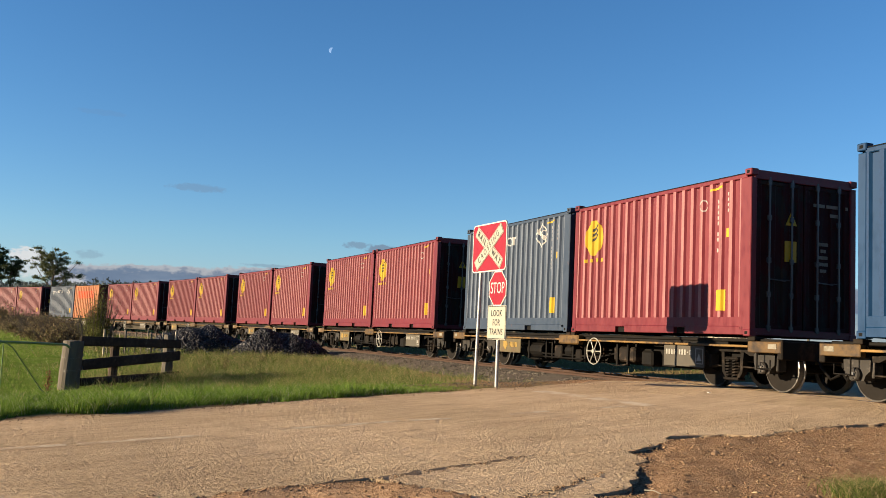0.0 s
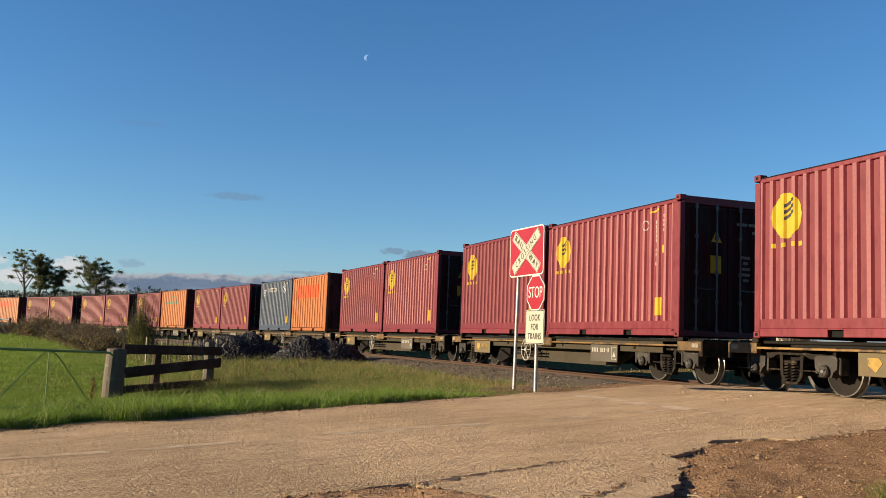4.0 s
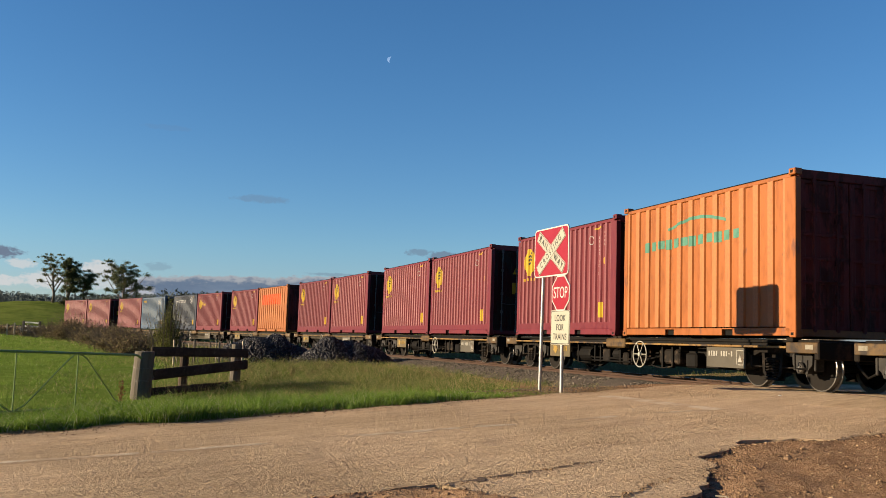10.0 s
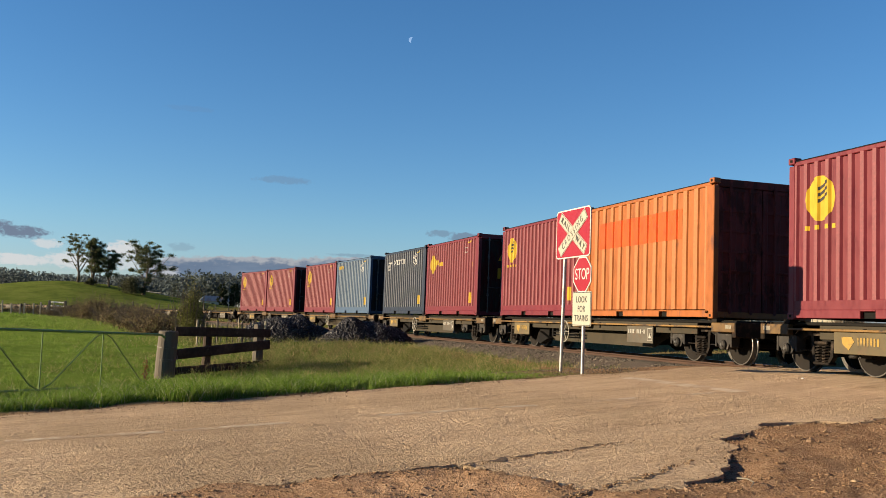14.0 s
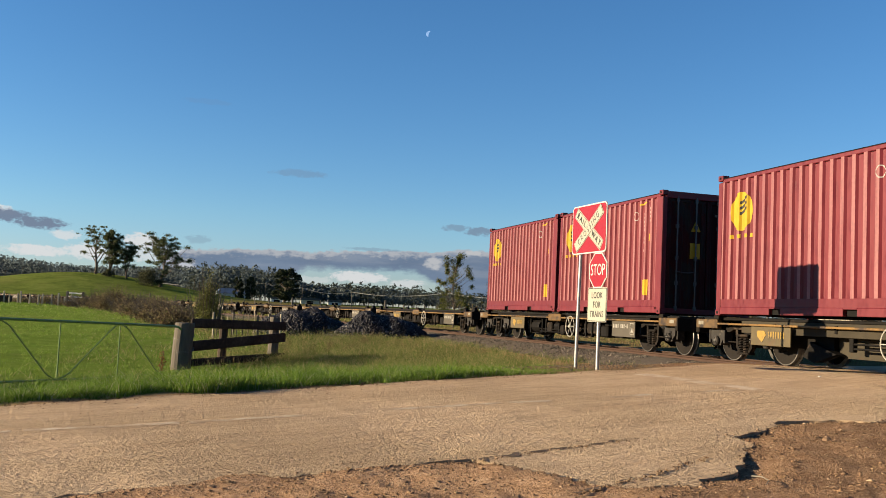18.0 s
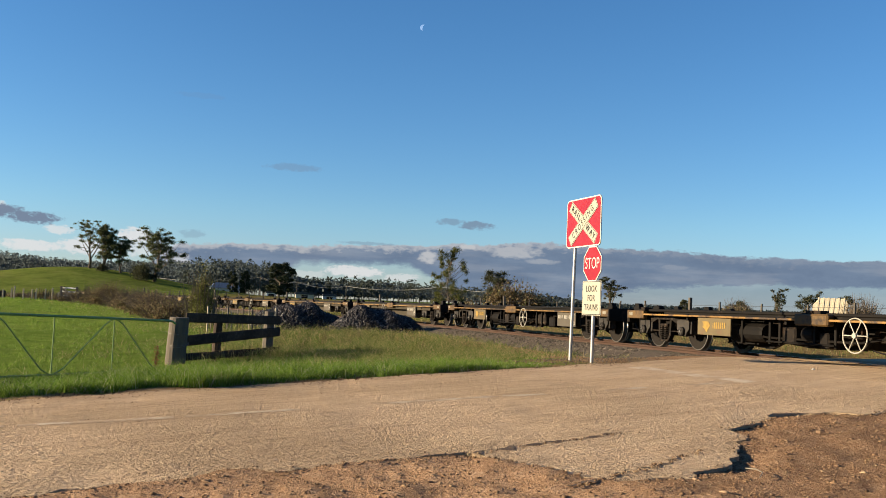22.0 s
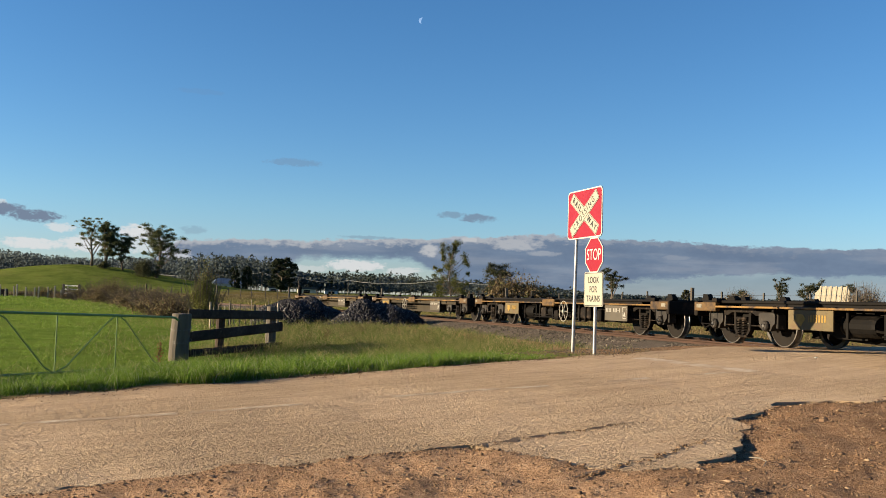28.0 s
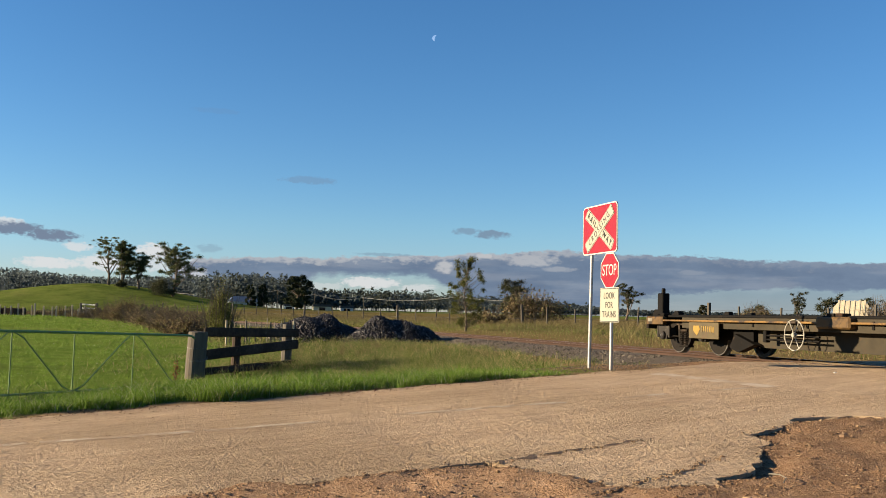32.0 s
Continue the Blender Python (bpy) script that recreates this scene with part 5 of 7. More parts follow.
for j, (s0, turned) in enumerate(EMPTIES):
    w = copy_thing(proto, ride(s0, 0, BOGIE_X, bool(turned)))
    tagged(w, "empty ochre steel container flat wagon with black end stops, on rails")
    for ex in (-1, 1):
        for dx in (6.72, 5.75):
            for sy in (-1, 1):
                deck_post(w, ex * dx, sy * 0.98, 0.11 if dx > 6 else 0.07)
    TRAIN.append((w, s0, bool(turned)))
    if j == len(EMPTIES) - 1:
        # marker box on the last wagon's tail
        g = Geo().box(6.20, 6.45, 0.95, 1.15, 0.90, 1.42, 0.02)
        g.lathe([(0.05, 1.42), (0.05, 1.52), (0.03, 1.54)], 8, Matrix.Translation((6.33, 1.05, 0)))
        mk = part("tail_marker", g, M["gear"], w, "black tail marker box")
        part("marker_lens", Geo().box(6.45, 6.50, 1.0, 1.1, 1.28, 1.38, 0.01), M["mark"], mk)


# ---- the crossing sign ----
def text_mesh(body, size, spacing=1.0, bold=0.0, extrude=0.001):
    cu = bpy.data.curves.new("lettering", "FONT")
    cu.body, cu.size, cu.extrude, cu.space_character = body, size, extrude, spacing
    cu.align_x, cu.align_y, cu.offset = "CENTER", "CENTER", size * bold
    ob = bpy.data.objects.new("lettering", cu)
    scene.collection.objects.link(ob)
    me = bpy.data.meshes.new_from_object(ob.evaluated_get(bpy.context.evaluated_depsgraph_get()))
    bpy.data.objects.remove(ob)
    return me


def rounded(w, h, r, n=6):
    pts = []
    for cx, cz, a0 in ((w / 2 - r, h / 2 - r, 0), (-w / 2 + r, h / 2 - r, 90), (-w / 2 + r, -h / 2 + r, 180), (w / 2 - r, -h / 2 + r, 270)):
        pts += [(cx + r * math.cos(radians(a0 + 90 * k / n)), cz + r * math.sin(radians(a0 + 90 * k / n))) for k in range(n + 1)]
    return pts


def octagon(w):
    q = w / 2 / math.cos(math.pi / 8)
    return [(q * math.cos(math.pi / 8 + k * math.pi / 4), q * math.sin(math.pi / 8 + k * math.pi / 4)) for k in range(8)]


def lettering(parent, name, body, size, mat, m, sx=1.0, spacing=1.0, bold=0.0):
    me = text_mesh(body, size, spacing, bold)
    me.transform(m @ Matrix.Rotation(math.pi / 2, 4, "X") @ Matrix.Diagonal((sx, 1, 1, 1)))
    me.materials.clear()
    me.materials.append(mat)
    return part(name, me, None, parent)


# the board's two ends, and with it the sign's own frame: x along the face, -y out of it, z up
SIGN_L, SIGN_R = Vector((2.47, 17.42)), Vector((2.90, 16.22))


def build_sign():
    d = (SIGN_R - SIGN_L).normalized()
    mid = (SIGN_L + SIGN_R) / 2
    m = Matrix.Translation((mid.x, mid.y, 0)) @ Matrix.Rotation(math.atan2(d.y, d.x), 4, "Z")
    sign = thing("crossing_sign", "red railway crossing board with stop sign on galvanised posts", "road sign", "", m)
    zc, W, H = 3.045, 1.27, 0.90
    tilt = SIGN_TILT

    def local(g):
        q = Matrix.Translation((0, 0, zc)) @ Matrix.Rotation(tilt, 4, "Y")
        g.v = [tuple(q @ Vector(p)) for p in g.v]
        return g

    Q = Matrix.Translation((0, 0, zc)) @ Matrix.Rotation(tilt, 4, "Y")
    board = part("board", local(Geo().prism(rounded(W, H, 0.09), 0.0, 0.012)), M["sign_back"], sign)
    part("white_border", local(Geo().prism(rounded(W - 0.004, H - 0.004, 0.088), -0.004, 0.0)), M["sign_white"], board)
    part("red_field", local(Geo().prism(rounded(W - 0.05, H - 0.05, 0.07), -0.008, -0.004)), M["sign_red"], board, "red sign field")
    ang = math.atan2(H - 0.18, W - 0.22)
    ln = 1.17
    y = -0.008
    for k, sg in enumerate((-1, 1)):
        r = Matrix.Rotation(-sg * ang, 4, "Y")
        for name, mat, inset in (("cross_rim", "sign_cream", 0.0), ("cross_edge", "sign_black", 0.012), ("cross_arm", "sign_cream", 0.020)):
            hx, hz = ln / 2 - inset, 0.105 - inset
            base = [r @ Vector((x, 0, z)) for x, z in ((-hx, -hz), (hx, -hz), (hx, hz), (-hx, hz))]
            part(name, local(Geo().prism([(p.x, p.z) for p in base], y - 0.0015, y)), M[mat], board, "cream cross arm" if name == "cross_arm" else "")
            y -= 0.0015
    for body, sg, off in (("RAIL", 1, -0.32), ("WAY", 1, 0.34), ("CROSSING", -1, 0.0)):
        r = Matrix.Rotation(sg * ang, 4, "Y")
        lettering(board, "lettering", body, 0.155, M["sign_black"], Q @ Matrix.Translation((0, y - 0.0015, 0)) @ r @ Matrix.Translation((off, 0, 0)), 0.85, 1.55, 0.004)
    for x, z0, z1, lean_x in ((-0.36, 0.45, 2.7, 0.06), (0.38, 0.42, 2.3, 0.0)):
        g = Geo().tube([(x - lean_x, 0.045, z0), (x, 0.045, z1)], 0.032, 12)
        post = part("post", g, M["galv"], sign, "galvanised steel post")
        part("post_cap", Geo().lathe([(0.034, 0), (0.034, 0.02), (0.02, 0.035)], 12, Matrix.Translation((x, 0.045, z1))), M["galv"], post)
    x0 = 0.38
    stop = part("stop_plate", Geo().prism([(x0 + a, 2.28 + b) for a, b in octagon(0.63)], -0.002, 0.010), M["sign_back"], sign, "red octagonal stop plate")
    part("stop_border", Geo().prism([(x0 + a, 2.28 + b) for a, b in octagon(0.628)], -0.005, -0.002), M["sign_white"], stop)
    part("stop_field", Geo().prism([(x0 + a, 2.28 + b) for a, b in octagon(0.583)], -0.008, -0.005), M["sign_red"], stop)
    lettering(stop, "lettering", "STOP", 0.285, M["sign_white"], Matrix.Translation((x0, -0.0095, 2.28)), 0.74, 1.0)
    look_p = part("notice_plate", Geo().prism([(x0 + a, 1.672 + b) for a, b in rounded(0.665, 0.61, 0.02, 2)], 0.0, 0.010), M["sign_back"], sign, "cream notice plate")
    part("notice_border", Geo().prism([(x0 + a, 1.672 + b) for a, b in rounded(0.645, 0.59, 0.02, 2)], -0.003, 0.0), M["sign_black"], look_p)
    part("notice_field", Geo().prism([(x0 + a, 1.672 + b) for a, b in rounded(0.620, 0.565, 0.02, 2)], -0.006, -0.003), M["sign_cream"], look_p)
    part("notice_rim", Geo().prism([(x0 + a, 1.672 + b) for a, b in rounded(0.663, 0.608, 0.02, 2)], -0.002, 0.0), M["sign_cream"], look_p)
    for k, body in enumerate(("LOOK", "FOR", "TRAINS")):
        lettering(look_p, "lettering", body, 0.155, M["sign_black"], Matrix.Translation((x0, -0.0075, 1.832 - 0.165 * k)), 0.86, 1.1, 0.012)


SIGN_TILT = radians(-0.5)
build_sign()


# ---- planting ----
def island_material(name, stops, rough=0.9, thin=0.0):
    """One colour for each separate leaf, blade or stone, picked at random."""
    mat, nt, bsdf = nodes_of(name)
    geo = nt.nodes.new("ShaderNodeNewGeometry")
    col = ramp_node(nt, geo.outputs["Random Per Island"], stops)
    nt.links.new(col, bsdf.inputs["Base Color"])
    if thin:
        glow, both = nt.nodes.new("ShaderNodeBsdfTranslucent"), nt.nodes.new("ShaderNodeMixShader")
        nt.links.new(col, glow.inputs["Color"])
        both.inputs[0].default_value = thin
        nt.links.new(bsdf.outputs[0], both.inputs[1])
        nt.links.new(glow.outputs[0], both.inputs[2])
        nt.links.new(both.outputs[0], nt.nodes["Material Output"].inputs[0])
    bsdf.inputs["Roughness"].default_value = rough
    bsdf.inputs["Specular IOR Level"].default_value = 0.15
    return mat


M["gum_leaf"] = island_material("olive eucalypt leaves", [(0.0, (0.0271, 0.0378, 0.0155)), (0.5, (0.0675, 0.081, 0.035)), (1.0, (0.1441, 0.1487, 0.0729))], thin=0.35)
M["dark_leaf"] = island_material("dark conifer foliage", [(0.0, (0.0077, 0.0123, 0.0062)), (0.6, (0.0169, 0.0246, 0.0108)), (1.0, (0.0347, 0.0423, 0.0193))])
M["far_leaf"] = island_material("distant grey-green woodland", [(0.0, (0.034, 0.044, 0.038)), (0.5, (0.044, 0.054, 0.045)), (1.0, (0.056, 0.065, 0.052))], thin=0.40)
# distance haze is put into this bluish, paler leaf colour
M["haze_tint_leaf"] = island_material("haze-tinted blue-green hill forest", [(0.0, (0.050, 0.066, 0.072)), (0.6, (0.060, 0.076, 0.080)), (1.0, (0.074, 0.088, 0.086))], thin=0.75)
M["clover"] = island_material("pale clover heads", [(0.0, (0.30, 0.32, 0.22)), (1.0, (0.55, 0.55, 0.48))])
M["bush_leaf"] = island_material("shrub leaves", [(0.0, (0.0222, 0.0334, 0.0074)), (0.5, (0.0629, 0.0739, 0.0185)), (1.0, (0.1331, 0.1256, 0.0444))], thin=0.35)
M["shrub_leaf"] = island_material("yellow-green shrub leaves", [(0.0, (0.040, 0.050, 0.012)), (0.5, (0.100, 0.108, 0.028)), (1.0, (0.21, 0.20, 0.075))], thin=0.35)
M["bramble"] = island_material("dead brown bramble", [(0.0, (0.046, 0.034, 0.019)), (0.5, (0.125, 0.092, 0.050)), (0.8, (0.230, 0.180, 0.100)), (1.0, (0.120, 0.138, 0.040))], thin=0.30)
M["blade"] = island_material("green grass blades", [(0.0, (0.0447, 0.0882, 0.0120)), (0.45, (0.1029, 0.1847, 0.0210)), (0.85, (0.1788, 0.2639, 0.0471)), (1.0, (0.3039, 0.2991, 0.2123))], thin=0.35)
M["paddock"] = island_material("short paddock grass", [(0.0, (0.0671, 0.1220, 0.0146)), (0.5, (0.1281, 0.2074, 0.0268)), (0.9, (0.2013, 0.2867, 0.0549)), (1.0, (0.2928, 0.3172, 0.1220))], thin=0.35)
M["straw"] = island_material("dry tan grass", [(0.0, (0.0523, 0.0446, 0.0157)), (0.5, (0.1257, 0.0995, 0.0419)), (1.0, (0.2094, 0.1728, 0.089))])
M["mixed_blade"] = island_material("green and dry grass", [(0.0, (0.0300, 0.0530, 0.0090)), (0.4, (0.0900, 0.1330, 0.0230)), (0.72, (0.1700, 0.1680, 0.0580)), (1.0, (0.4300, 0.3450, 0.1900))], thin=0.35)
M["ballast_stone"] = island_material("loose ballast stones", [(0.0, (0.022, 0.019, 0.016)), (0.5, (0.068, 0.057, 0.046)), (1.0, (0.165, 0.142, 0.115))])
# the few pale stones stand in for glints, put into the colour
M["heap_stone"] = island_material("blue-black broken rock", [(0.0, (0.005, 0.005, 0.0065)), (0.6, (0.0155, 0.0155, 0.019)), (0.9, (0.038, 0.038, 0.042)), (1.0, (0.15, 0.145, 0.14))], 0.5)
M["pebble"] = island_material("brown pebbles", [(0.0, (0.0831, 0.0478, 0.0244)), (0.7, (0.1919, 0.1216, 0.0673)), (1.0, (0.2688, 0.1984, 0.1216))])
M["clod"] = island_material("brown earth clods", [(0.0, (0.070, 0.043, 0.026)), (0.8, (0.165, 0.108, 0.066)), (1.0, (0.24, 0.17, 0.11))])
# dark strip colour standing in for the shade down in the cracks
M["crack_dark"] = surface("dark soil", (0.08, 0.055, 0.037), (0.045, 0.03, 0.02), (0.13, 0.09, 0.06), 0.95, 0, 30, 4, bump=0.5, bump_d=0.01)
M["pale_stake"] = surface("pale weathered stakes", (0.26, 0.225, 0.165), (0.16, 0.135, 0.1), (0.36, 0.32, 0.24), 0.9, 0, 12, 2, stretch=(1, 1, 0.2))
M["cable"] = surface("pale power cable", (0.30, 0.30, 0.29), (0.24, 0.24, 0.23), (0.36, 0.36, 0.35), 0.6)
M["russet"] = island_material("russet seed husks", [(0.0, (0.12, 0.05, 0.02)), (1.0, (0.26, 0.12, 0.05))])
M["scrub_leaf"] = island_material("dark scrub leaves", [(0.0, (0.018, 0.024, 0.012)), (0.5, (0.042, 0.048, 0.025)), (1.0, (0.085, 0.085, 0.048))], thin=0.40)
M["bark"] = surface("grey-brown bark", (0.0924, 0.0732, 0.0539), (0.0462, 0.0347, 0.0246), (0.1694, 0.1463, 0.1155), 0.9, 0, 6, 0.7, bump=0.5, bump_d=0.03)
M["timber"] = surface("weathered dark timber", (0.0347, 0.0246, 0.0185), (0.0169, 0.0123, 0.0092), (0.077, 0.0577, 0.0423), 0.9, 0, 12, 1.5, (0.1232, 0.1001, 0.077), (0.62, 0.75), 0.6, 0.01, stretch=(0.2, 1, 1))
M["timber"].node_tree.nodes["Principled BSDF"].inputs["Specular IOR Level"].default_value = 0.15
M["old_post"] = surface("grey weathered post", (0.0772, 0.0663, 0.0519), (0.0364, 0.0306, 0.0244), (0.1228, 0.1097, 0.0884), 0.9, 0, 10, 1.6, (0.0273, 0.023, 0.0183), (0.58, 0.72), 0.7, 0.015, stretch=(1, 1, 0.18))
M["gate_green"] = paint("dull green gate paint", (0.1331, 0.207, 0.0666), amount=0.64)
M["wire"] = surface("fence wire", (0.0963, 0.0924, 0.0847), (0.0578, 0.0539, 0.05), (0.1348, 0.1309, 0.1232), 0.5, 0.7)
M["cream_wall"] = paint("cream painted sheet", (0.4312, 0.385, 0.2849), amount=0.68)
M["house_wall"] = paint("white house wall", (0.4774, 0.4774, 0.462), amount=0.72)
M["house_roof"] = paint("slate blue house roof", (0.077, 0.1078, 0.154), amount=0.7)
M["line_paint"] = surface("dusty worn line paint", (0.4297, 0.3465, 0.2426), (0.3742, 0.2911, 0.194), (0.4851, 0.4019, 0.298), 0.9, 0, 9, 1.3, (0.3188, 0.2287, 0.1386), (0.44, 0.56), 0.2)
RNG = np.random.default_rng(11)


def shards(centres, size, aspect, mat, name, upright=0.0):
    """Small leaf-like triangles about the centres, each turned at random."""
    n = len(centres)
    u = RNG.normal(size=(n, 3))
    u[:, 2] += upright * np.sign(u[:, 2])
    u /= np.linalg.norm(u, axis=1, keepdims=True)
    v = np.cross(u, RNG.normal(size=(n, 3)))
    v /= np.linalg.norm(v, axis=1, keepdims=True)
    s = (size * RNG.uniform(0.6, 1.4, n))[:, None]
    a, b, c, d = centres - u * s, centres + v * s * aspect, centres + u * s, centres - v * s * aspect
    verts = np.stack([a, b, c, d], 1).reshape(-1, 3)
    me = bpy.data.meshes.new(name)
    me.vertices.add(4 * n)
    me.vertices.foreach_set("co", verts.ravel())
    me.loops.add(4 * n)
    me.loops.foreach_set("vertex_index", np.arange(4 * n))
    me.polygons.add(n)
    me.polygons.foreach_set("loop_start", np.arange(0, 4 * n, 4))
    me.materials.append(mat)
    me.update()
    me.validate()
    return me


def in_clump(n, centre, radii, hollow=0.35):
    p = RNG.normal(size=(n, 3))
    p /= np.linalg.norm(p, axis=1, keepdims=True)
    reach = np.minimum(hollow * 0.5 + np.abs(RNG.normal(0, 0.55, n)), RNG.uniform(0.9, 1.15, n))
    return np.asarray(centre) + p * reach[:, None] * np.asarray(radii)


def build_tree(name, label, x, y, height, spread, clumps, leaf, leaf_size, leaves, trunk_r, bare=0.35, lean=0.0, squash=0.6, base_drop=0.3):
    """A tapered trunk with limbs, and a broken crown of leaf clumps at the limbs' ends."""
    z0 = float(ground_z(np.array([x]), np.array([y]))[0]) - base_drop
    tree = thing(name, label, "tree", at=Matrix.Translation((x, y, z0)))
    H = height + base_drop
    g = Geo()
    bends = [Vector((lean * H * u + 0.03 * H * math.sin(u * 5 + x), 0.02 * H * math.cos(u * 4 + y), H * 0.86 * u)) for u in (0, 0.2, 0.4, 0.6, 0.8, 1.0)]
    g.tube(bends, [trunk_r * k for k in (1.25, 0.95, 0.75, 0.55, 0.35, 0.15)], 8)
    part("trunk", g, M["bark"], tree, smooth=True)
    clumps = int(clumps * 1.9)
    pts, per = [], max(6, leaves // clumps)
    for k in range(clumps):
        u = bare + (1 - bare) * (k + RNG.uniform(0, 1)) / clumps
        an = RNG.uniform(0, 2 * math.pi)
        reach = spread * (0.35 + 0.65 * math.sin(math.pi * min(0.95, (u - bare) / (1.02 - bare) * 0.8 + 0.12))) * RNG.uniform(0.35, 1.0)
        core = Vector((np.interp(u, (0, 0.2, 0.4, 0.6, 0.8, 1.0), [b.x for b in bends]), np.interp(u, (0, 0.2, 0.4, 0.6, 0.8, 1.0), [b.y for b in bends]), H * u))
        tip = core + Vector((math.cos(an) * reach, math.sin(an) * reach, 0.05 * H))
        root = core - Vector((0, 0, 0.12 * H))
        root.z = max(root.z, 0.12 * H)
        g = Geo().tube([root, (root + tip) / 2 + Vector((0, 0, -0.02 * H)), tip], [trunk_r * 0.35, trunk_r * 0.22, trunk_r * 0.07], 5)
        part("limb", g, M["bark"], tree)
        rr = spread * RNG.uniform(0.14, 0.30)
        pts.append(in_clump(per, tip, (rr, rr, rr * squash)))
    me = shards(np.concatenate(pts), leaf_size, 0.5, M[leaf], "crown")
    part("crown", me, None, tree)
    return tree


def build_gum(name, label, x, y, height, spread, pads, leaf, leaf_size, per, trunk_r, bare=0.35, lean=0.0, limbs=6, flat=0.42, pad=0.24, lift=(0.25, 0.95), base_drop=0.3):
    """A eucalypt: a bare forking trunk, rising limbs, and flat separate pads of leaves at their twigs' ends."""
    rng = np.random.default_rng(int(abs(x * 131 + y * 17)))
    z0 = float(ground_z(np.array([x]), np.array([y]))[0]) - base_drop
    tree = thing(name, label, "tree", at=Matrix.Translation((x, y, z0)))
    H = height + base_drop
    stem = [Vector((lean * H * u + 0.025 * H * math.sin(u * 6 + x), 0.02 * H * math.cos(u * 5 + y), H * 0.8 * u)) for u in (0, 0.2, 0.4, 0.6, 0.8, 1.0)]
    part("trunk", Geo().tube(stem, [trunk_r * k for k in (1.3, 1.0, 0.8, 0.6, 0.4, 0.2)], 8), M["bark"], tree, smooth=True)
    pts, each = [], max(1, pads // limbs)
    for k in range(limbs):
        u = bare + (0.97 - bare) * (k + 0.5 * rng.uniform()) / limbs
        an = 2.4 * k + rng.uniform(-0.5, 0.5) + x
        core = Vector([float(np.interp(u, (0, 0.2, 0.4, 0.6, 0.8, 1.0), [b[i] for b in stem])) for i in range(3)])
        reach = spread * (1.0 - 0.7 * (u - bare)) * rng.uniform(0.55, 1.0)
        rise = (H - core.z) * rng.uniform(*lift)
        tip = core + Vector((math.cos(an) * reach, math.sin(an) * reach, rise))
        mid = core.lerp(tip, 0.5) + Vector((0, 0, -0.08 * rise))
        r0 = trunk_r * (0.62 - 0.4 * u)
        g = Geo().tube([core - Vector((0, 0, 0.03 * H)), mid, tip], [r0, r0 * 0.6, r0 * 0.2], 5)
        for q in range(each):
            f = 1.0 if q == 0 else rng.uniform(0.3, 1.0)
            p = core.lerp(mid, f * 2) if f < 0.5 else mid.lerp(tip, f * 2 - 1)
            out = Vector((rng.normal(0, 0.26 * spread), rng.normal(0, 0.26 * spread), rng.normal(0.03, 0.05) * H))
            e = p + out
            e.z = min(e.z, H)
            g.tube([p, p.lerp(e, 0.6) + Vector((0, 0, -0.01 * H)), e], [r0 * 0.3, r0 * 0.2, r0 * 0.08], 4)
            rr = spread * pad * rng.uniform(0.6, 1.2)
            pts.append(in_clump(int(per * (rr / (spread * pad)) ** 2), e, (rr, rr, rr * flat), 0.15))
        part("limb", g, M["bark"], tree)
    part("crown", shards(np.concatenate(pts), leaf_size, 0.5, M[leaf], "crown"), None, tree)
    return tree


def build_bush(name, label, x, y, rx, ry, h, leaf, leaf_size, leaves, twigs=40, category="bush"):
    z0 = float(ground_z(np.array([x]), np.array([y]))[0]) - 0.05
    bush = thing(name, label, category, at=Matrix.Translation((x, y, z0)))
    g = Geo()
    for k in range(twigs):
        an, q = RNG.uniform(0, 2 * math.pi), RNG.uniform(0.2, 1.0)
        b = Vector((math.cos(an) * rx * q * 0.6, math.sin(an) * ry * q * 0.6, 0))
        t = Vector((math.cos(an) * rx * q * RNG.uniform(0.8, 1.2), math.sin(an) * ry * q, h * RNG.uniform(0.6, 1.12) * (1.1 - 0.5 * q)))
        g.tube([b, (b + t) / 2 + Vector((0, 0, 0.1 * h)), t], [0.018, 0.012, 0.004], 4)
    part("stem_tangle", g, M["bark"], bush)
    pts = []
    for k in range(9):
        an, q = RNG.uniform(0, 2 * math.pi), RNG.uniform(0.0, 0.75)
        hh = h * RNG.uniform(0.5, 1.0) * (1.05 - 0.5 * q)
        pts.append(in_clump(leaves // 9, (math.cos(an) * rx * q, math.sin(an) * ry * q, hh * 0.52), (rx * 0.42, ry * 0.42, hh * 0.5), 0.2))
    p = np.concatenate(pts)
    p[:, 2] = np.abs(p[:, 2])
    part("foliage", shards(p, leaf_size, 0.4, M[leaf], "foliage"), None, bush)
    return bush


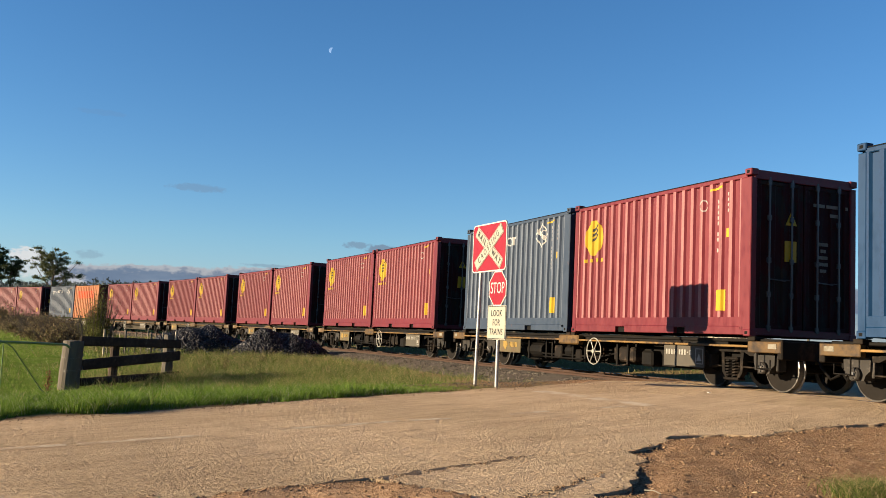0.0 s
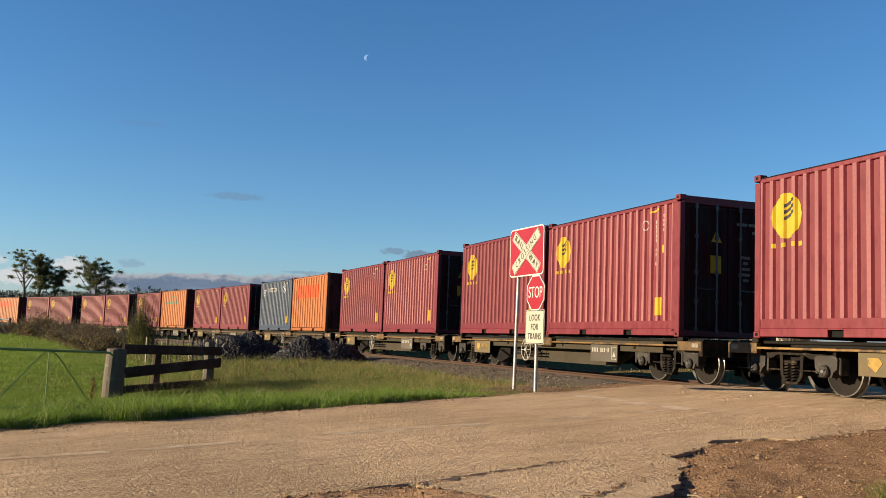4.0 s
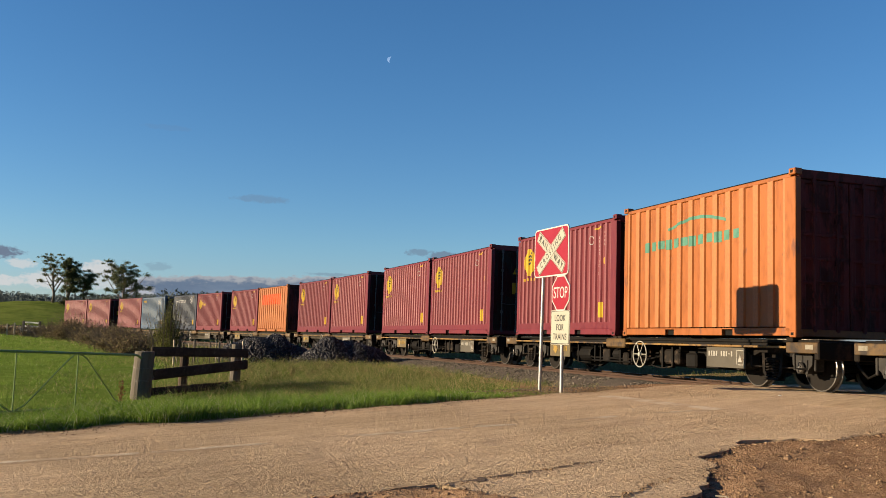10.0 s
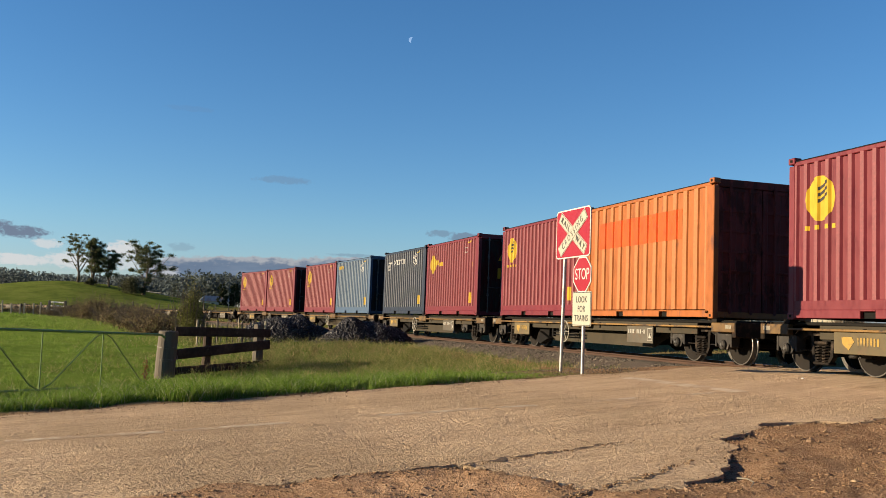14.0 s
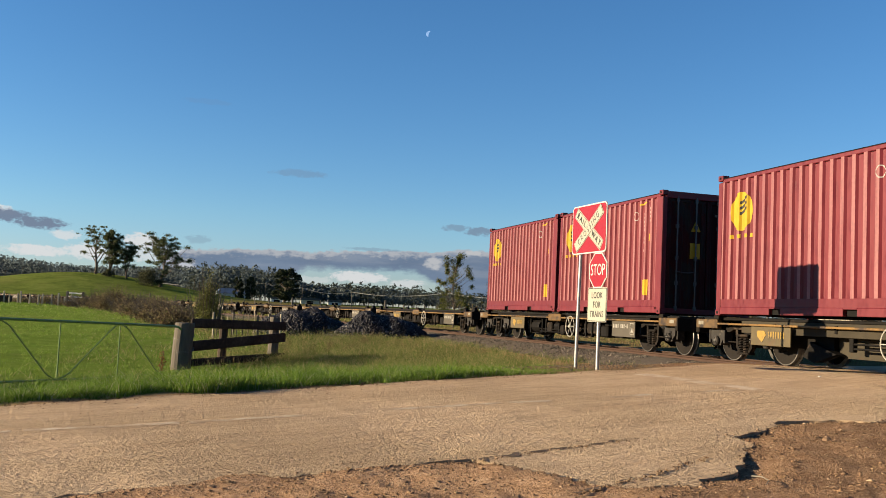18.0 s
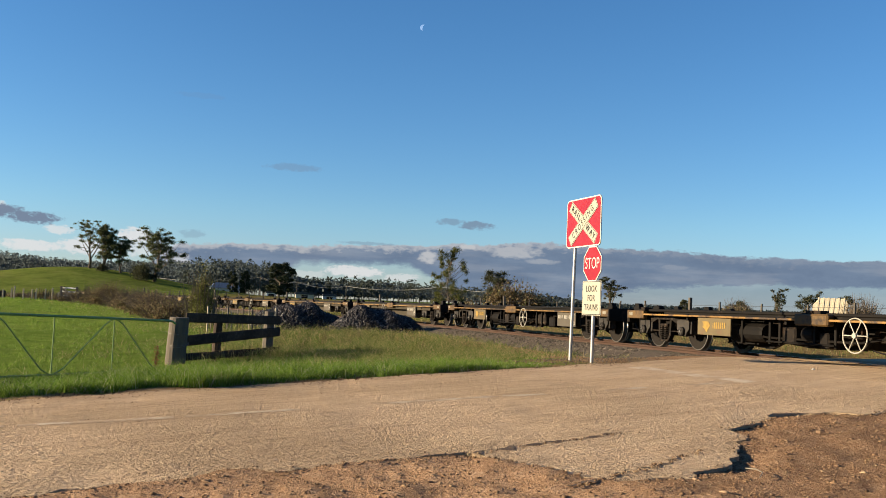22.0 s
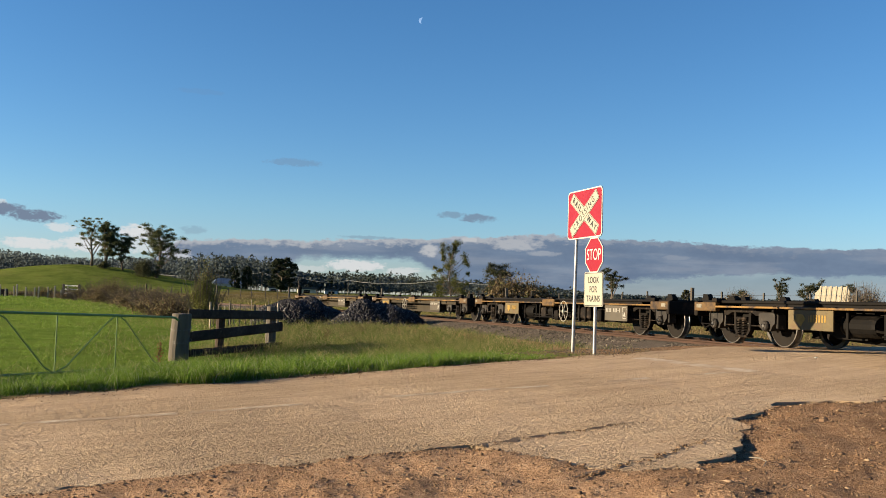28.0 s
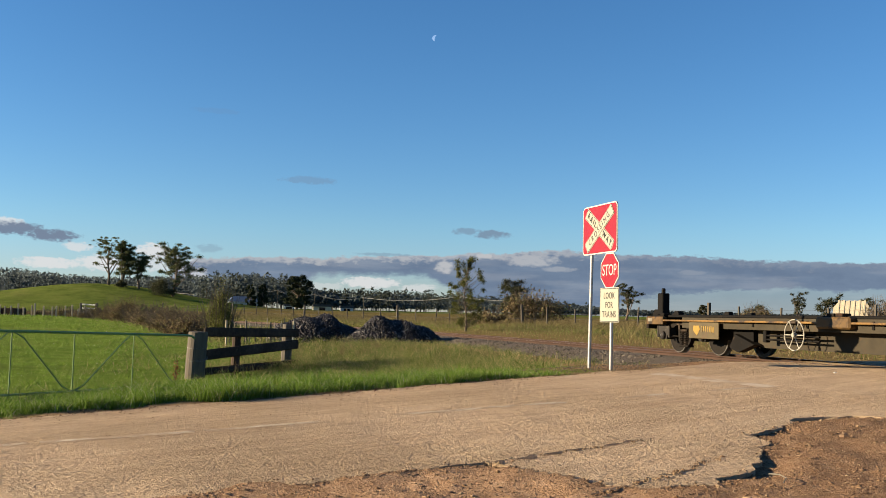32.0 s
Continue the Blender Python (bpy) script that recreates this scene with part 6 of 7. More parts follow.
def blades(name, label, x, y, h, w, mat, bend=0.35, z_off=-0.02, plain=False):
    """Grass: narrow bent blades; a plain blade is one triangle."""
    n = len(x)
    z = ground_z(x, y) + z_off
    an = RNG.uniform(0, 2 * math.pi, n)
    dx, dy = np.cos(an), np.sin(an)
    hh = h * RNG.uniform(0.5, 1.35, n)
    lx, ly = [np.clip(RNG.normal(0, bend, n), -1.6 * bend, 1.6 * bend) * hh for _ in range(2)]
    base = np.stack([x, y, z], -1)
    side = np.stack([dx * w, dy * w, 0 * dx], -1)
    midp = base + np.stack([lx * 0.3, ly * 0.3, hh * 0.6], -1)
    tip = base + np.stack([lx, ly, hh], -1)
    rows = [base - side, base + side, tip] if plain else [base - side, base + side, midp + side * 0.7, midp - side * 0.7, tip]
    shape = ((0, 1, 2),) if plain else ((0, 1, 2, 3), (3, 2, 4))
    v, corners = len(rows), [i for f in shape for i in f]
    me = bpy.data.meshes.new(name)
    me.vertices.add(v * n)
    me.vertices.foreach_set("co", np.stack(rows, 1).ravel())
    me.loops.add(len(corners) * n)
    me.loops.foreach_set("vertex_index", (np.arange(n)[:, None] * v + np.array(corners)).ravel())
    me.polygons.add(len(shape) * n)
    first = np.cumsum([0] + [len(f) for f in shape])[:-1]
    me.polygons.foreach_set("loop_start", (np.arange(n)[:, None] * len(corners) + first).ravel())
    me.materials.append(M[mat])
    me.update()
    me.validate()
    return tagged(new(name, me), label, "grass", kind="stuff")


def road_to_world(a, b):
    return a * ROAD_U[0] + b * ROAD_N[0], a * ROAD_U[1] + b * ROAD_N[1]


def keep(x, y, m):
    return x[m], y[m]


def tussocks(name, label, x, y, each, spread, tall, w, mat, bend):
    """Clumps of longer blades, tallest in the middle of each clump."""
    size = RNG.uniform(0.5, 1.25, len(x)).repeat(each)
    dx, dy = RNG.normal(0, spread, len(size)) * size, RNG.normal(0, spread, len(size)) * size
    h = tall * size * np.exp(-0.35 * (dx ** 2 + dy ** 2) / (spread * size) ** 2)
    return blades(name, label, x.repeat(each) + dx, y.repeat(each) + dy, h, w, mat, bend)


def build_grass():
    # lush verge beside the road, low and mossy towards the signs
    n = 170000
    a, b = RNG.uniform(-9, 13.2, n), FAR_EDGE + 0.18 + RNG.exponential(2.0, n)
    b += 0.12 * np.sin(a * 2.3) + 0.10 * np.sin(a * 5.1)
    x, y = road_to_world(a, b)
    d = track_distance(x, y)
    patch = 0.6 * lumps(x, y, 0.9, 2.0) + 0.7 * lumps(x, y, 2.6, 6.0) + 0.5 * lumps(x, y, 6.0, 3.0)
    m = (b < 22) & (d < -4.4 + 1.2 * patch) & (np.hypot(x - 3, y - 17.3) > 1.8 + 0.8 * patch)
    x, y, b, patch = x[m], y[m], b[m], patch[m]
    clump = np.clip(1.8 * patch + 0.35, 0, 1)
    m = RNG.uniform(0, 1, len(x)) < 0.35 + 0.65 * clump
    x, y, b, clump = x[m], y[m], b[m], clump[m]
    tall = (0.035 + 0.22 * clump) * (0.35 + 0.65 * smooth01((np.hypot(x - 3, y - 17.3) - 1.5) / 5.0))
    tall *= 0.65 + 0.35 * smooth01((x + 6.0) / 3.0)
    dry = RNG.uniform(0, 1, len(x)) < 0.05 + 0.35 * smooth01((b - FAR_EDGE - 1.0) / 4.5)
    blades("verge_grass", "lush green grass verge beside the road", x[~dry], y[~dry], tall[~dry], 0.0042, "blade", 0.7)
    blades("verge_stalks", "dull mixed grass among the lush verge", x[dry], y[dry], 1.25 * tall[dry] + 0.02, 0.0042, "mixed_blade", 0.9, plain=True)
    # the paddock, grazed short, in soft tufts
    n = 330000
    r, t = 15 + 85 * RNG.uniform(0, 1, n) ** 1.5, np.radians(RNG.uniform(-34, 4, n))
    x, y = r * np.sin(t), r * np.cos(t)
    b = x * ROAD_N[0] + y * ROAD_N[1]
    m = (b > FAR_EDGE + 1.6) & (track_distance(x, y) < -6)
    x, y = keep(x, y, m)
    r = np.hypot(x, y)
    tuft = 0.7 * lumps(x, y, 0.5, 5.0) + lumps(x, y, 1.5, 1.0) + 0.8 * lumps(x, y, 3.6, 8.0)
    m = RNG.uniform(0, 1, len(x)) < np.clip(0.45 + 1.3 * tuft, 0.12, 1)
    x, y, r, tuft = x[m], y[m], r[m], tuft[m]
    blades("paddock_grass", "short green paddock grass", x, y, (0.032 + 0.0009 * r) * (0.4 + 2.0 * np.clip(tuft + 0.15, 0, 1.1)), 0.0030 + 0.00014 * r, "paddock", 0.6, plain=True)
    m = RNG.uniform(0, 1, len(x)) < 0.004
    pts = np.stack([x[m], y[m], ground_z(x[m], y[m]) + 0.06], -1)
    tagged(new("clover_heads", shards(pts, 0.006 + 0.0002 * np.hypot(x[m], y[m]), 0.8, M["clover"], "clover_heads")), "pale clover heads scattered in the grass", "flowers", kind="stuff")
    # rank mixed grass towards the line
    n = 190000
    s, off = 3 + 72 * RNG.uniform(0, 1, n) ** 1.7, -RNG.gamma(4.0, 1.25, n) - 2.4
    x, y = on_track(s, off)
    b = x * ROAD_N[0] + y * ROAD_N[1]
    patch = 0.6 * lumps(x, y, 0.5, 5.0) + 0.8 * lumps(x, y, 2.2, 7.0)
    m = (off > -15) & (np.hypot(x - 3, y - 17.3) > 2.4) & (RNG.uniform(0, 1, n) < np.clip(0.55 + 1.3 * patch, 0.12, 1) * smooth01((b - FAR_EDGE - 0.6 - 1.5 * patch) / 5.5))
    x, y, patch = x[m], y[m], patch[m]
    blades("rank_grass", "rank green and tan grass beside the ballast", x, y, 0.06 + 0.24 * np.clip(1.5 * patch + 0.35, 0, 1), 0.0045, "mixed_blade", 0.95, plain=True)
    # a thick stand of it between the fence and the heaps
    n = 34000
    x, y = RNG.normal(-0.4, 1.7, n), RNG.normal(22.6, 2.3, n)
    m = (x * ROAD_N[0] + y * ROAD_N[1] > FAR_EDGE + 3.6 + 1.2 * lumps(x, y, 0.8, 3.0)) & (track_distance(x, y) < -4.2)
    x, y = keep(x, y, m)
    blades("rank_stand", "thick rank grass between the fence and the railway", x, y, 0.16 + 0.14 * np.clip(lumps(x, y, 1.2, 4.0) + 0.3, 0, 1), 0.0036, "mixed_blade", 0.8, plain=True)
    # tussocks: lush ones crowd the road's edge, rank ones stand behind them
    a, b = RNG.uniform(-5, 11.5, 520), FAR_EDGE + 0.28 + RNG.exponential(0.55, 520)
    x, y = road_to_world(a, b)
    m = (np.hypot(x - 3, y - 17.3) > 2.6) & (lumps(x, y, 0.8, 9.0) > -0.22)
    tussocks("verge_tussocks", "lush grass tussocks crowding the road's edge", *keep(x, y, m), 80, 0.10, 0.22, 0.0042, "blade", 1.0)
    s, off = RNG.uniform(3, 42, 900), -RNG.uniform(4.0, 11.0, 900)
    x, y = on_track(s, off)
    m = (x * ROAD_N[0] + y * ROAD_N[1] > FAR_EDGE + 2.0) & (np.hypot(x - 3, y - 17.3) > 3.0) & (lumps(x, y, 0.6, 2.0) > -0.15)
    x, y = keep(x, y, m)
    tussocks("rank_tussocks", "olive and tan tussocks of uncut grass", x[::3], y[::3], 90, 0.13, 0.36, 0.0048, "mixed_blade", 0.7)
    tussocks("dead_tussocks", "dead tan tussocks among the uncut grass", x[1::4], y[1::4], 60, 0.11, 0.38, 0.0042, "straw", 0.6)
    # dead seed stalks standing over it and round the fence
    n = 2600
    s, off = RNG.uniform(6, 45, n), -RNG.uniform(4.0, 11.0, n)
    x, y = on_track(s, off)
    m = x * ROAD_N[0] + y * ROAD_N[1] > FAR_EDGE + 2.6
    u, k = RNG.uniform(-0.05, 1.1, 420), RNG.normal(0, 0.22, 420)
    x, y = np.concatenate([x[m], -5.38 + 1.57 * u + k]), np.concatenate([y[m], 20.61 + 3.09 * u - 0.5 * k])
    blades("seed_stalks", "thin dead seed stalks standing in the grass", x, y, 0.36, 0.0028, "straw", 0.22)
    # dry field beyond the line
    n = 100000
    s, off = RNG.uniform(-14, 130, n), 3.0 + RNG.gamma(2.2, 6.0, n)
    x, y = on_track(s, off)
    b = x * ROAD_N[0] + y * ROAD_N[1]
    m = (b > FAR_EDGE + 1.5) & (off < 80)
    s, off, x, y = s[m], off[m], x[m], y[m]
    near = off < 8
    x, y, near = x[off > 4.6], y[off > 4.6], near[off > 4.6]
    blades("lineside_grass", "green and tan grass bank beyond the rails", x[near], y[near], 0.16, 0.006, "mixed_blade", plain=True)
    blades("dry_grass", "tall dry tan grass in the far paddock", x[~near], y[~near], 0.28, 0.009, "straw", 0.7, plain=True)
    # thin weeds on the ballast shoulder, and the bare ground by the signs
    n = 34000
    s, off = RNG.uniform(-1.5, 40, n), -RNG.uniform(1.6, 4.8, n)
    x, y = on_track(s, off)
    m = RNG.uniform(0, 1, n) < np.clip(0.25 + 1.5 * lumps(x, y, 1.4, 7.0) + 0.12 * (-off - 2.5), 0.03, 1)
    x, y = keep(x, y, m)
    blades("ballast_weeds", "sparse weeds on the ballast shoulder", x, y, 0.14, 0.003, "mixed_blade", 0.8, z_off=0.02)
    # a tussock on the near shoulder
    n = 3000
    x, y = 4.08 + RNG.normal(0, 0.15, n), 6.72 + RNG.normal(0, 0.13, n)
    blades("grass_tussock", "green grass tussock on bare earth", x, y, 0.12, 0.0026, "mixed_blade", 1.2)
    n = 2600
    x, y = 4.9 + RNG.normal(0, 0.55, n), 7.3 + RNG.normal(0, 0.5, n)
    blades("dry_litter", "dry grass litter on bare earth", x, y, 0.035, 0.0022, "straw", 2.6)


def rocks(name, label, centres, size, mat, category="stones", parent=None, flat=0.7):
    """Loose angular stones in one mesh."""
    base = np.array([(1, 0, 0), (-1, 0, 0), (0, 1, 0), (0, -1, 0), (0, 0, 1), (0, 0, -1)], float)
    tri = np.array([(0, 2, 4), (2, 1, 4), (1, 3, 4), (3, 0, 4), (2, 0, 5), (1, 2, 5), (3, 1, 5), (0, 3, 5)])
    n = len(centres)
    v = base[None] * RNG.uniform(0.6, 1.3, (n, 6, 1)) + RNG.normal(0, 0.18, (n, 6, 3))
    an = RNG.uniform(0, 2 * math.pi, n)
    c, s = np.cos(an), np.sin(an)
    vx, vy = v[..., 0] * c[:, None] - v[..., 1] * s[:, None], v[..., 0] * s[:, None] + v[..., 1] * c[:, None]
    sz = (size * RNG.uniform(0.55, 1.5, n))[:, None]
    verts = np.stack([vx * sz, vy * sz, v[..., 2] * sz * flat], -1) + centres[:, None]
    faces = (np.arange(n)[:, None, None] * 6 + tri[None]).reshape(-1)
    me = bpy.data.meshes.new(name)
    me.vertices.add(6 * n)
    me.vertices.foreach_set("co", verts.ravel())
    me.loops.add(24 * n)
    me.loops.foreach_set("vertex_index", faces)
    me.polygons.add(8 * n)
    me.polygons.foreach_set("loop_start", np.arange(0, 24 * n, 3))
    me.materials.append(M[mat])
    me.update()
    me.validate()
    ob = new(name, me)
    if parent:
        ob.parent = parent
        return tagged(ob, label, kind="stuff")
    return tagged(ob, label, category, kind="stuff")


def build_stones():
    n = 16000
    s = np.concatenate([RNG.uniform(-2.4, 26, 12000), RNG.uniform(26, 60, 4000)])
    off = RNG.uniform(-2.75, 1.0, n)
    x, y = on_track(s, off)
    z = RAIL_Z + np.interp(off, [-2.75, -2.2, -1.5, -0.9, -0.3, 0.3, 0.9, 1.5], [-0.40, -0.30, -0.13, -0.10, -0.12, -0.12, -0.10, -0.13])
    rocks("ballast_stones", "loose grey-brown ballast stones", np.stack([x, y, z], -1), 0.028, "ballast_stone")
    # pebbles on the near shoulder
    n = 22000
    a, b = RNG.uniform(-1, 13, n), RNG.uniform(3.2, 6.9, n)
    m = b < near_edge(a) - 0.02
    a, b = a[m], b[m]
    x, y = road_to_world(a, b)
    rocks("shoulder_pebbles", "brown pebbles on the bare shoulder", np.stack([x, y, ground_z(x, y) + soil_relief(x, y)[0] + 0.002], -1), 0.0055 + 0.013 * RNG.uniform(0, 1, len(x)) ** 7, "pebble", flat=0.5)
    # grit on the seal
    n = 15000
    a, b = RNG.uniform(-4, 14, n), 11.5 - 6.5 * RNG.uniform(0, 1, n)
    m = b > near_edge(a) + 0.1
    a, b = a[m], b[m]
    x, y = road_to_world(a, b)
    rocks("road_grit", "loose grit on the dusty road", np.stack([x, y, road_plane(a) + 0.013], -1), 0.003 + 0.007 * RNG.uniform(0, 1, len(x)) ** 9, "pebble", flat=0.5)
    n = 2600
    a, b = RNG.uniform(-6, 12.5, n), FAR_EDGE + RNG.normal(0.05, 0.22, n)
    x, y = road_to_world(a, b)
    rocks("verge_litter", "dark soil crumbs along the verge", np.stack([x, y, ground_z(x, y) + 0.014], -1), 0.010, "clod")
    for n, size, mt, label in ((900, 0.012, "ballast_stone", "fine gravel round the sign posts"), (1100, 0.010, "clod", "brown soil crumbs round the sign posts")):
        x, y = 3.1 + RNG.normal(0, 1.0, n), 17.2 + RNG.normal(0, 0.8, n)
        rocks("sign_gravel", label, np.stack([x, y, ground_z(x, y) + 0.006], -1), size, mt)


def build_heap(x, y, rx, ry, h, n, flat, skew=0.0):
    z0 = float(ground_z(np.array([x]), np.array([y]))[0]) - 0.1
    heap = thing("stone_heap", "heap of blue-black broken rock beside the railway", "stone heap", "stone heaps", Matrix.Translation((x, y, z0)))

    def top(u, v):
        lean = u - skew * rx
        q = np.hypot(lean / (rx * np.where(lean > 0, 1 - skew, 1 + skew)), v / ry)
        return (h + 0.1) * np.clip(1 - q ** 2.1, 0, 1) ** flat * (1 + 0.10 * np.sin(u * 2.7 + x) + 0.07 * np.sin(v * 3 + u * 5.3))
    g = np.linspace(-1, 1, 33)
    U, V = np.meshgrid(g * rx, g * ry)
    Z = top(U, V) - 0.03
    me = sheet("mound", np.stack([U, V, Z], -1).reshape(-1, 3), [(i * 33 + j, i * 33 + j + 1, (i + 1) * 33 + j + 1, (i + 1) * 33 + j) for i in range(32) for j in range(32)], M["heap_stone"], True)
    part("mound", me, None, heap)
    an, q = RNG.uniform(0, 2 * math.pi, n), RNG.uniform(0, 1, n) ** 0.5
    u, v = np.cos(an) * rx * q, np.sin(an) * ry * q
    rocks("rock_cover", "", np.stack([u, v, np.maximum(top(u, v), 0.1)], -1), 0.05, "heap_stone", parent=heap, flat=0.95)


def board_between(p, q, h, t, c=0.012):
    """A plank from p to q, h high and t thick."""
    p, q = Vector(p), Vector(q)
    d = (q - p).normalized()
    n = d.cross(Vector((0, 0, 1))).normalized()
    m = Matrix.Identity(4)
    for i, ax in enumerate((d, n, n.cross(d) * -1)):
        for k in range(3):
            m[k][i] = ax[k]
    m.translation = p
    return Geo().box(0, (q - p).length, -t / 2, t / 2, -h / 2, h / 2, c, 0, m)


def build_fence():
    rails = thing("timber_fence", "dark weathered three-rail timber fence with grey posts", "fence")
    p0, p1 = Vector((-5.38, 20.61)), Vector((-3.81, 23.70))
    for za, zb, h in ((0.93, 0.90, 0.21), (0.42, 0.62, 0.23), (0.06, 0.15, 0.17)):
        part("rail", board_between((p0.x, p0.y, za), (p1.x, p1.y, zb), h, 0.06, 0.02), M["timber"], rails, "dark split timber rail")
    for u, r, z1, mt in ((0.36, 0.10, 0.86, "timber"), (0.92, 0.13, 1.12, "old_post")):
        p = p0.lerp(p1, u) + Vector((-0.14, 0.07))
        g = Geo().tube([(p.x, p.y, -0.45), (p.x + 0.01, p.y, 0.4), (p.x + 0.02, p.y, z1)], [r * 1.03, r, r * 0.97], 10)
        part("post", g, M[mt], rails)
    st = thing("strainer_post", "thick grey weathered timber gate post with wire round it", "post")
    g = Geo().tube([(-5.53, 20.47, -0.5), (-5.515, 20.47, 0.3), (-5.485, 20.47, 0.915), (-5.485, 20.47, 0.935)], [0.225, 0.215, 0.21, 0.195], 18)
    part("post", g, M["old_post"], st, smooth=False)
    for z in (0.34, 0.37, 0.62):
        ring = [(-5.49 + 0.222 * math.cos(k * math.pi / 10), 20.47 + 0.222 * math.sin(k * math.pi / 10), z + 0.05 * math.sin(k * math.pi / 10)) for k in range(21)]
        part("wire_loop", Geo().tube(ring, 0.006, 4, 0, False), M["wire"], st)
    gate = thing("farm_gate", "dull green tubular steel farm gate, closed", "gate")
    a, b = Vector((-5.50, 19.98)), Vector((-7.55, 13.70))
    L = (b - a).length

    def at(u, z):
        p = a.lerp(b, u / L)
        return Vector((p.x, p.y, z + 0.86 + 0.022 * u))

    part("top_rail", Geo().tube([at(-0.12, -0.06), at(0.0, -0.01), at(0.15, 0), at(L, 0)], 0.024, 8), M["gate_green"], gate)
    part("bottom_rail", Geo().tube([at(0.3, -1.03), at(L, -1.03)], 0.021, 8), M["gate_green"], gate)
    part("end_stile", Geo().tube([at(L, 0), at(L, -1.03)], 0.024, 8), M["gate_green"], gate)
    for u in (1.95, 3.62, 5.1):
        part("upright", Geo().tube([at(u, 0), at(u, -1.03)], 0.014, 6), M["gate_green"], gate)
    zig = [(0.45, -1.0), (1.95, 0), (3.62, -1.03), (5.1, 0), (L - 0.05, -1.03)]
    for (u0, z0), (u1, z1) in zip(zig, zig[1:]):
        m0 = at(u0 + 0.18 * (u1 - u0), z0 + 0.14 * (z1 - z0) if z0 > -0.5 else z0 + 0.10 * (z1 - z0))
        m1 = at(u1 - 0.18 * (u1 - u0), z1 - 0.10 * (z1 - z0))
        st0 = at(u0 + 0.07 * (u1 - u0), z0 + 0.03 * (z1 - z0))
        st1 = at(u1 - 0.07 * (u1 - u0), z1 - 0.03 * (z1 - z0))
        part("brace", Geo().tube([at(u0, z0), st0, m0, m1, st1, at(u1, z1)], 0.014, 6), M["gate_green"], gate)
    post = thing("gate_post", "grey weathered timber gate post", "post")
    g = Geo().tube([(b.x - 0.1, b.y - 0.28, -0.5), (b.x - 0.1, b.y - 0.28, 1.05)], [0.20, 0.18], 14)
    part("post", g, M["old_post"], post)
    stakes = thing("stake_fence", "row of thin grey stakes in tan grass", "fence")
    for k in range(16):
        u = k / 15
        x, y = -8.35 + 2.45 * u + RNG.normal(0, 0.04), 35.0 + 0.5 * u + RNG.normal(0, 0.1)
        z = float(ground_z(np.array([x]), np.array([y]))[0])
        hh, dx = RNG.uniform(0.8, 1.1), RNG.normal(0, 0.04)
        part("stake", Geo().tube([(x, y, z - 0.1), (x + dx, y, z + hh)], 0.018 if k % 5 else 0.04, 5), M["old_post"] if k % 3 else M["pale_stake"], stakes)
    wire = thing("lineside_fence", "post and wire fence with weathered timber posts", "fence")
    tops = []
    for k in range(44):
        s = -12 + 3.1 * k + RNG.normal(0, 0.25)
        x, y = on_track(s, 15.5 + 1.0 * math.sin(s * 0.07))
        x, y = float(x), float(y)
        if x * ROAD_N[0] + y * ROAD_N[1] < FAR_EDGE + 2:
            continue
        z = float(ground_z(np.array([x]), np.array([y]))[0])
        thick = k % 6 == 0
        hh, lx = (1.42 if thick else RNG.uniform(1.05, 1.25)), RNG.normal(0, 0.05)
        part("post", Geo().tube([(x, y, z - 0.2), (x + lx, y, z + hh)], 0.11 if thick else 0.055, 7), M["old_post"], wire)
        tops.append((x, y, z))
    for hz in (0.35, 0.7, 1.0):
        part("wire_strand", Geo().tube([(x, y, z + hz) for x, y, z in tops], 0.008, 3), M["wire"], wire)
    far = thing("far_rail_fence", "pale post fence along the far paddock edge", "fence")
    for k in range(46):
        u = k / 45
        x, y = -62 + 30 * u, 92 - 4 * u + RNG.normal(0, 0.4)
        z = float(ground_z(np.array([x]), np.array([y]))[0])
        part("stake", Geo().box(x - 0.06, x + 0.06, y - 0.06, y + 0.06, z - 0.1, z + RNG.uniform(0.8, 1.25), 0.01), M["pale_stake"], far)
    yard = thing("yard_rails", "short white timber rails in the far paddock fence", "fence")
    ax, ay, bx, by = -35.6, 90.2, -34.1, 90.0
    zy = float(ground_z(np.array([ax]), np.array([ay]))[0])
    for z in (0.55, 0.95, 1.3):
        part("rail", board_between((ax, ay, zy + z), (bx, by, zy + z - 0.03), 0.13, 0.05), M["house_wall"], yard)
    for u in (0.0, 1.0):
        part("post", Geo().box(ax + u * (bx - ax) - 0.09, ax + u * (bx - ax) + 0.09, ay - 0.3, ay - 0.1, zy - 0.2, zy + 1.45, 0.02), M["old_post"], yard)
    x, y = -42.5, 90.5
    z = float(ground_z(np.array([x]), np.array([y]))[0])
    tr = thing("water_trough", "dark concrete water trough in the paddock", "trough", at=Matrix.Translation((x, y, z)))
    g = Geo().box(-1.2, 1.2, -0.5, 0.5, -0.05, 0.68, 0.05)
    part("body", g, M["timber"], tr)
    part("water", Geo().box(-1.05, 1.05, -0.38, 0.38, 0.66, 0.685), M["slot"], tr)


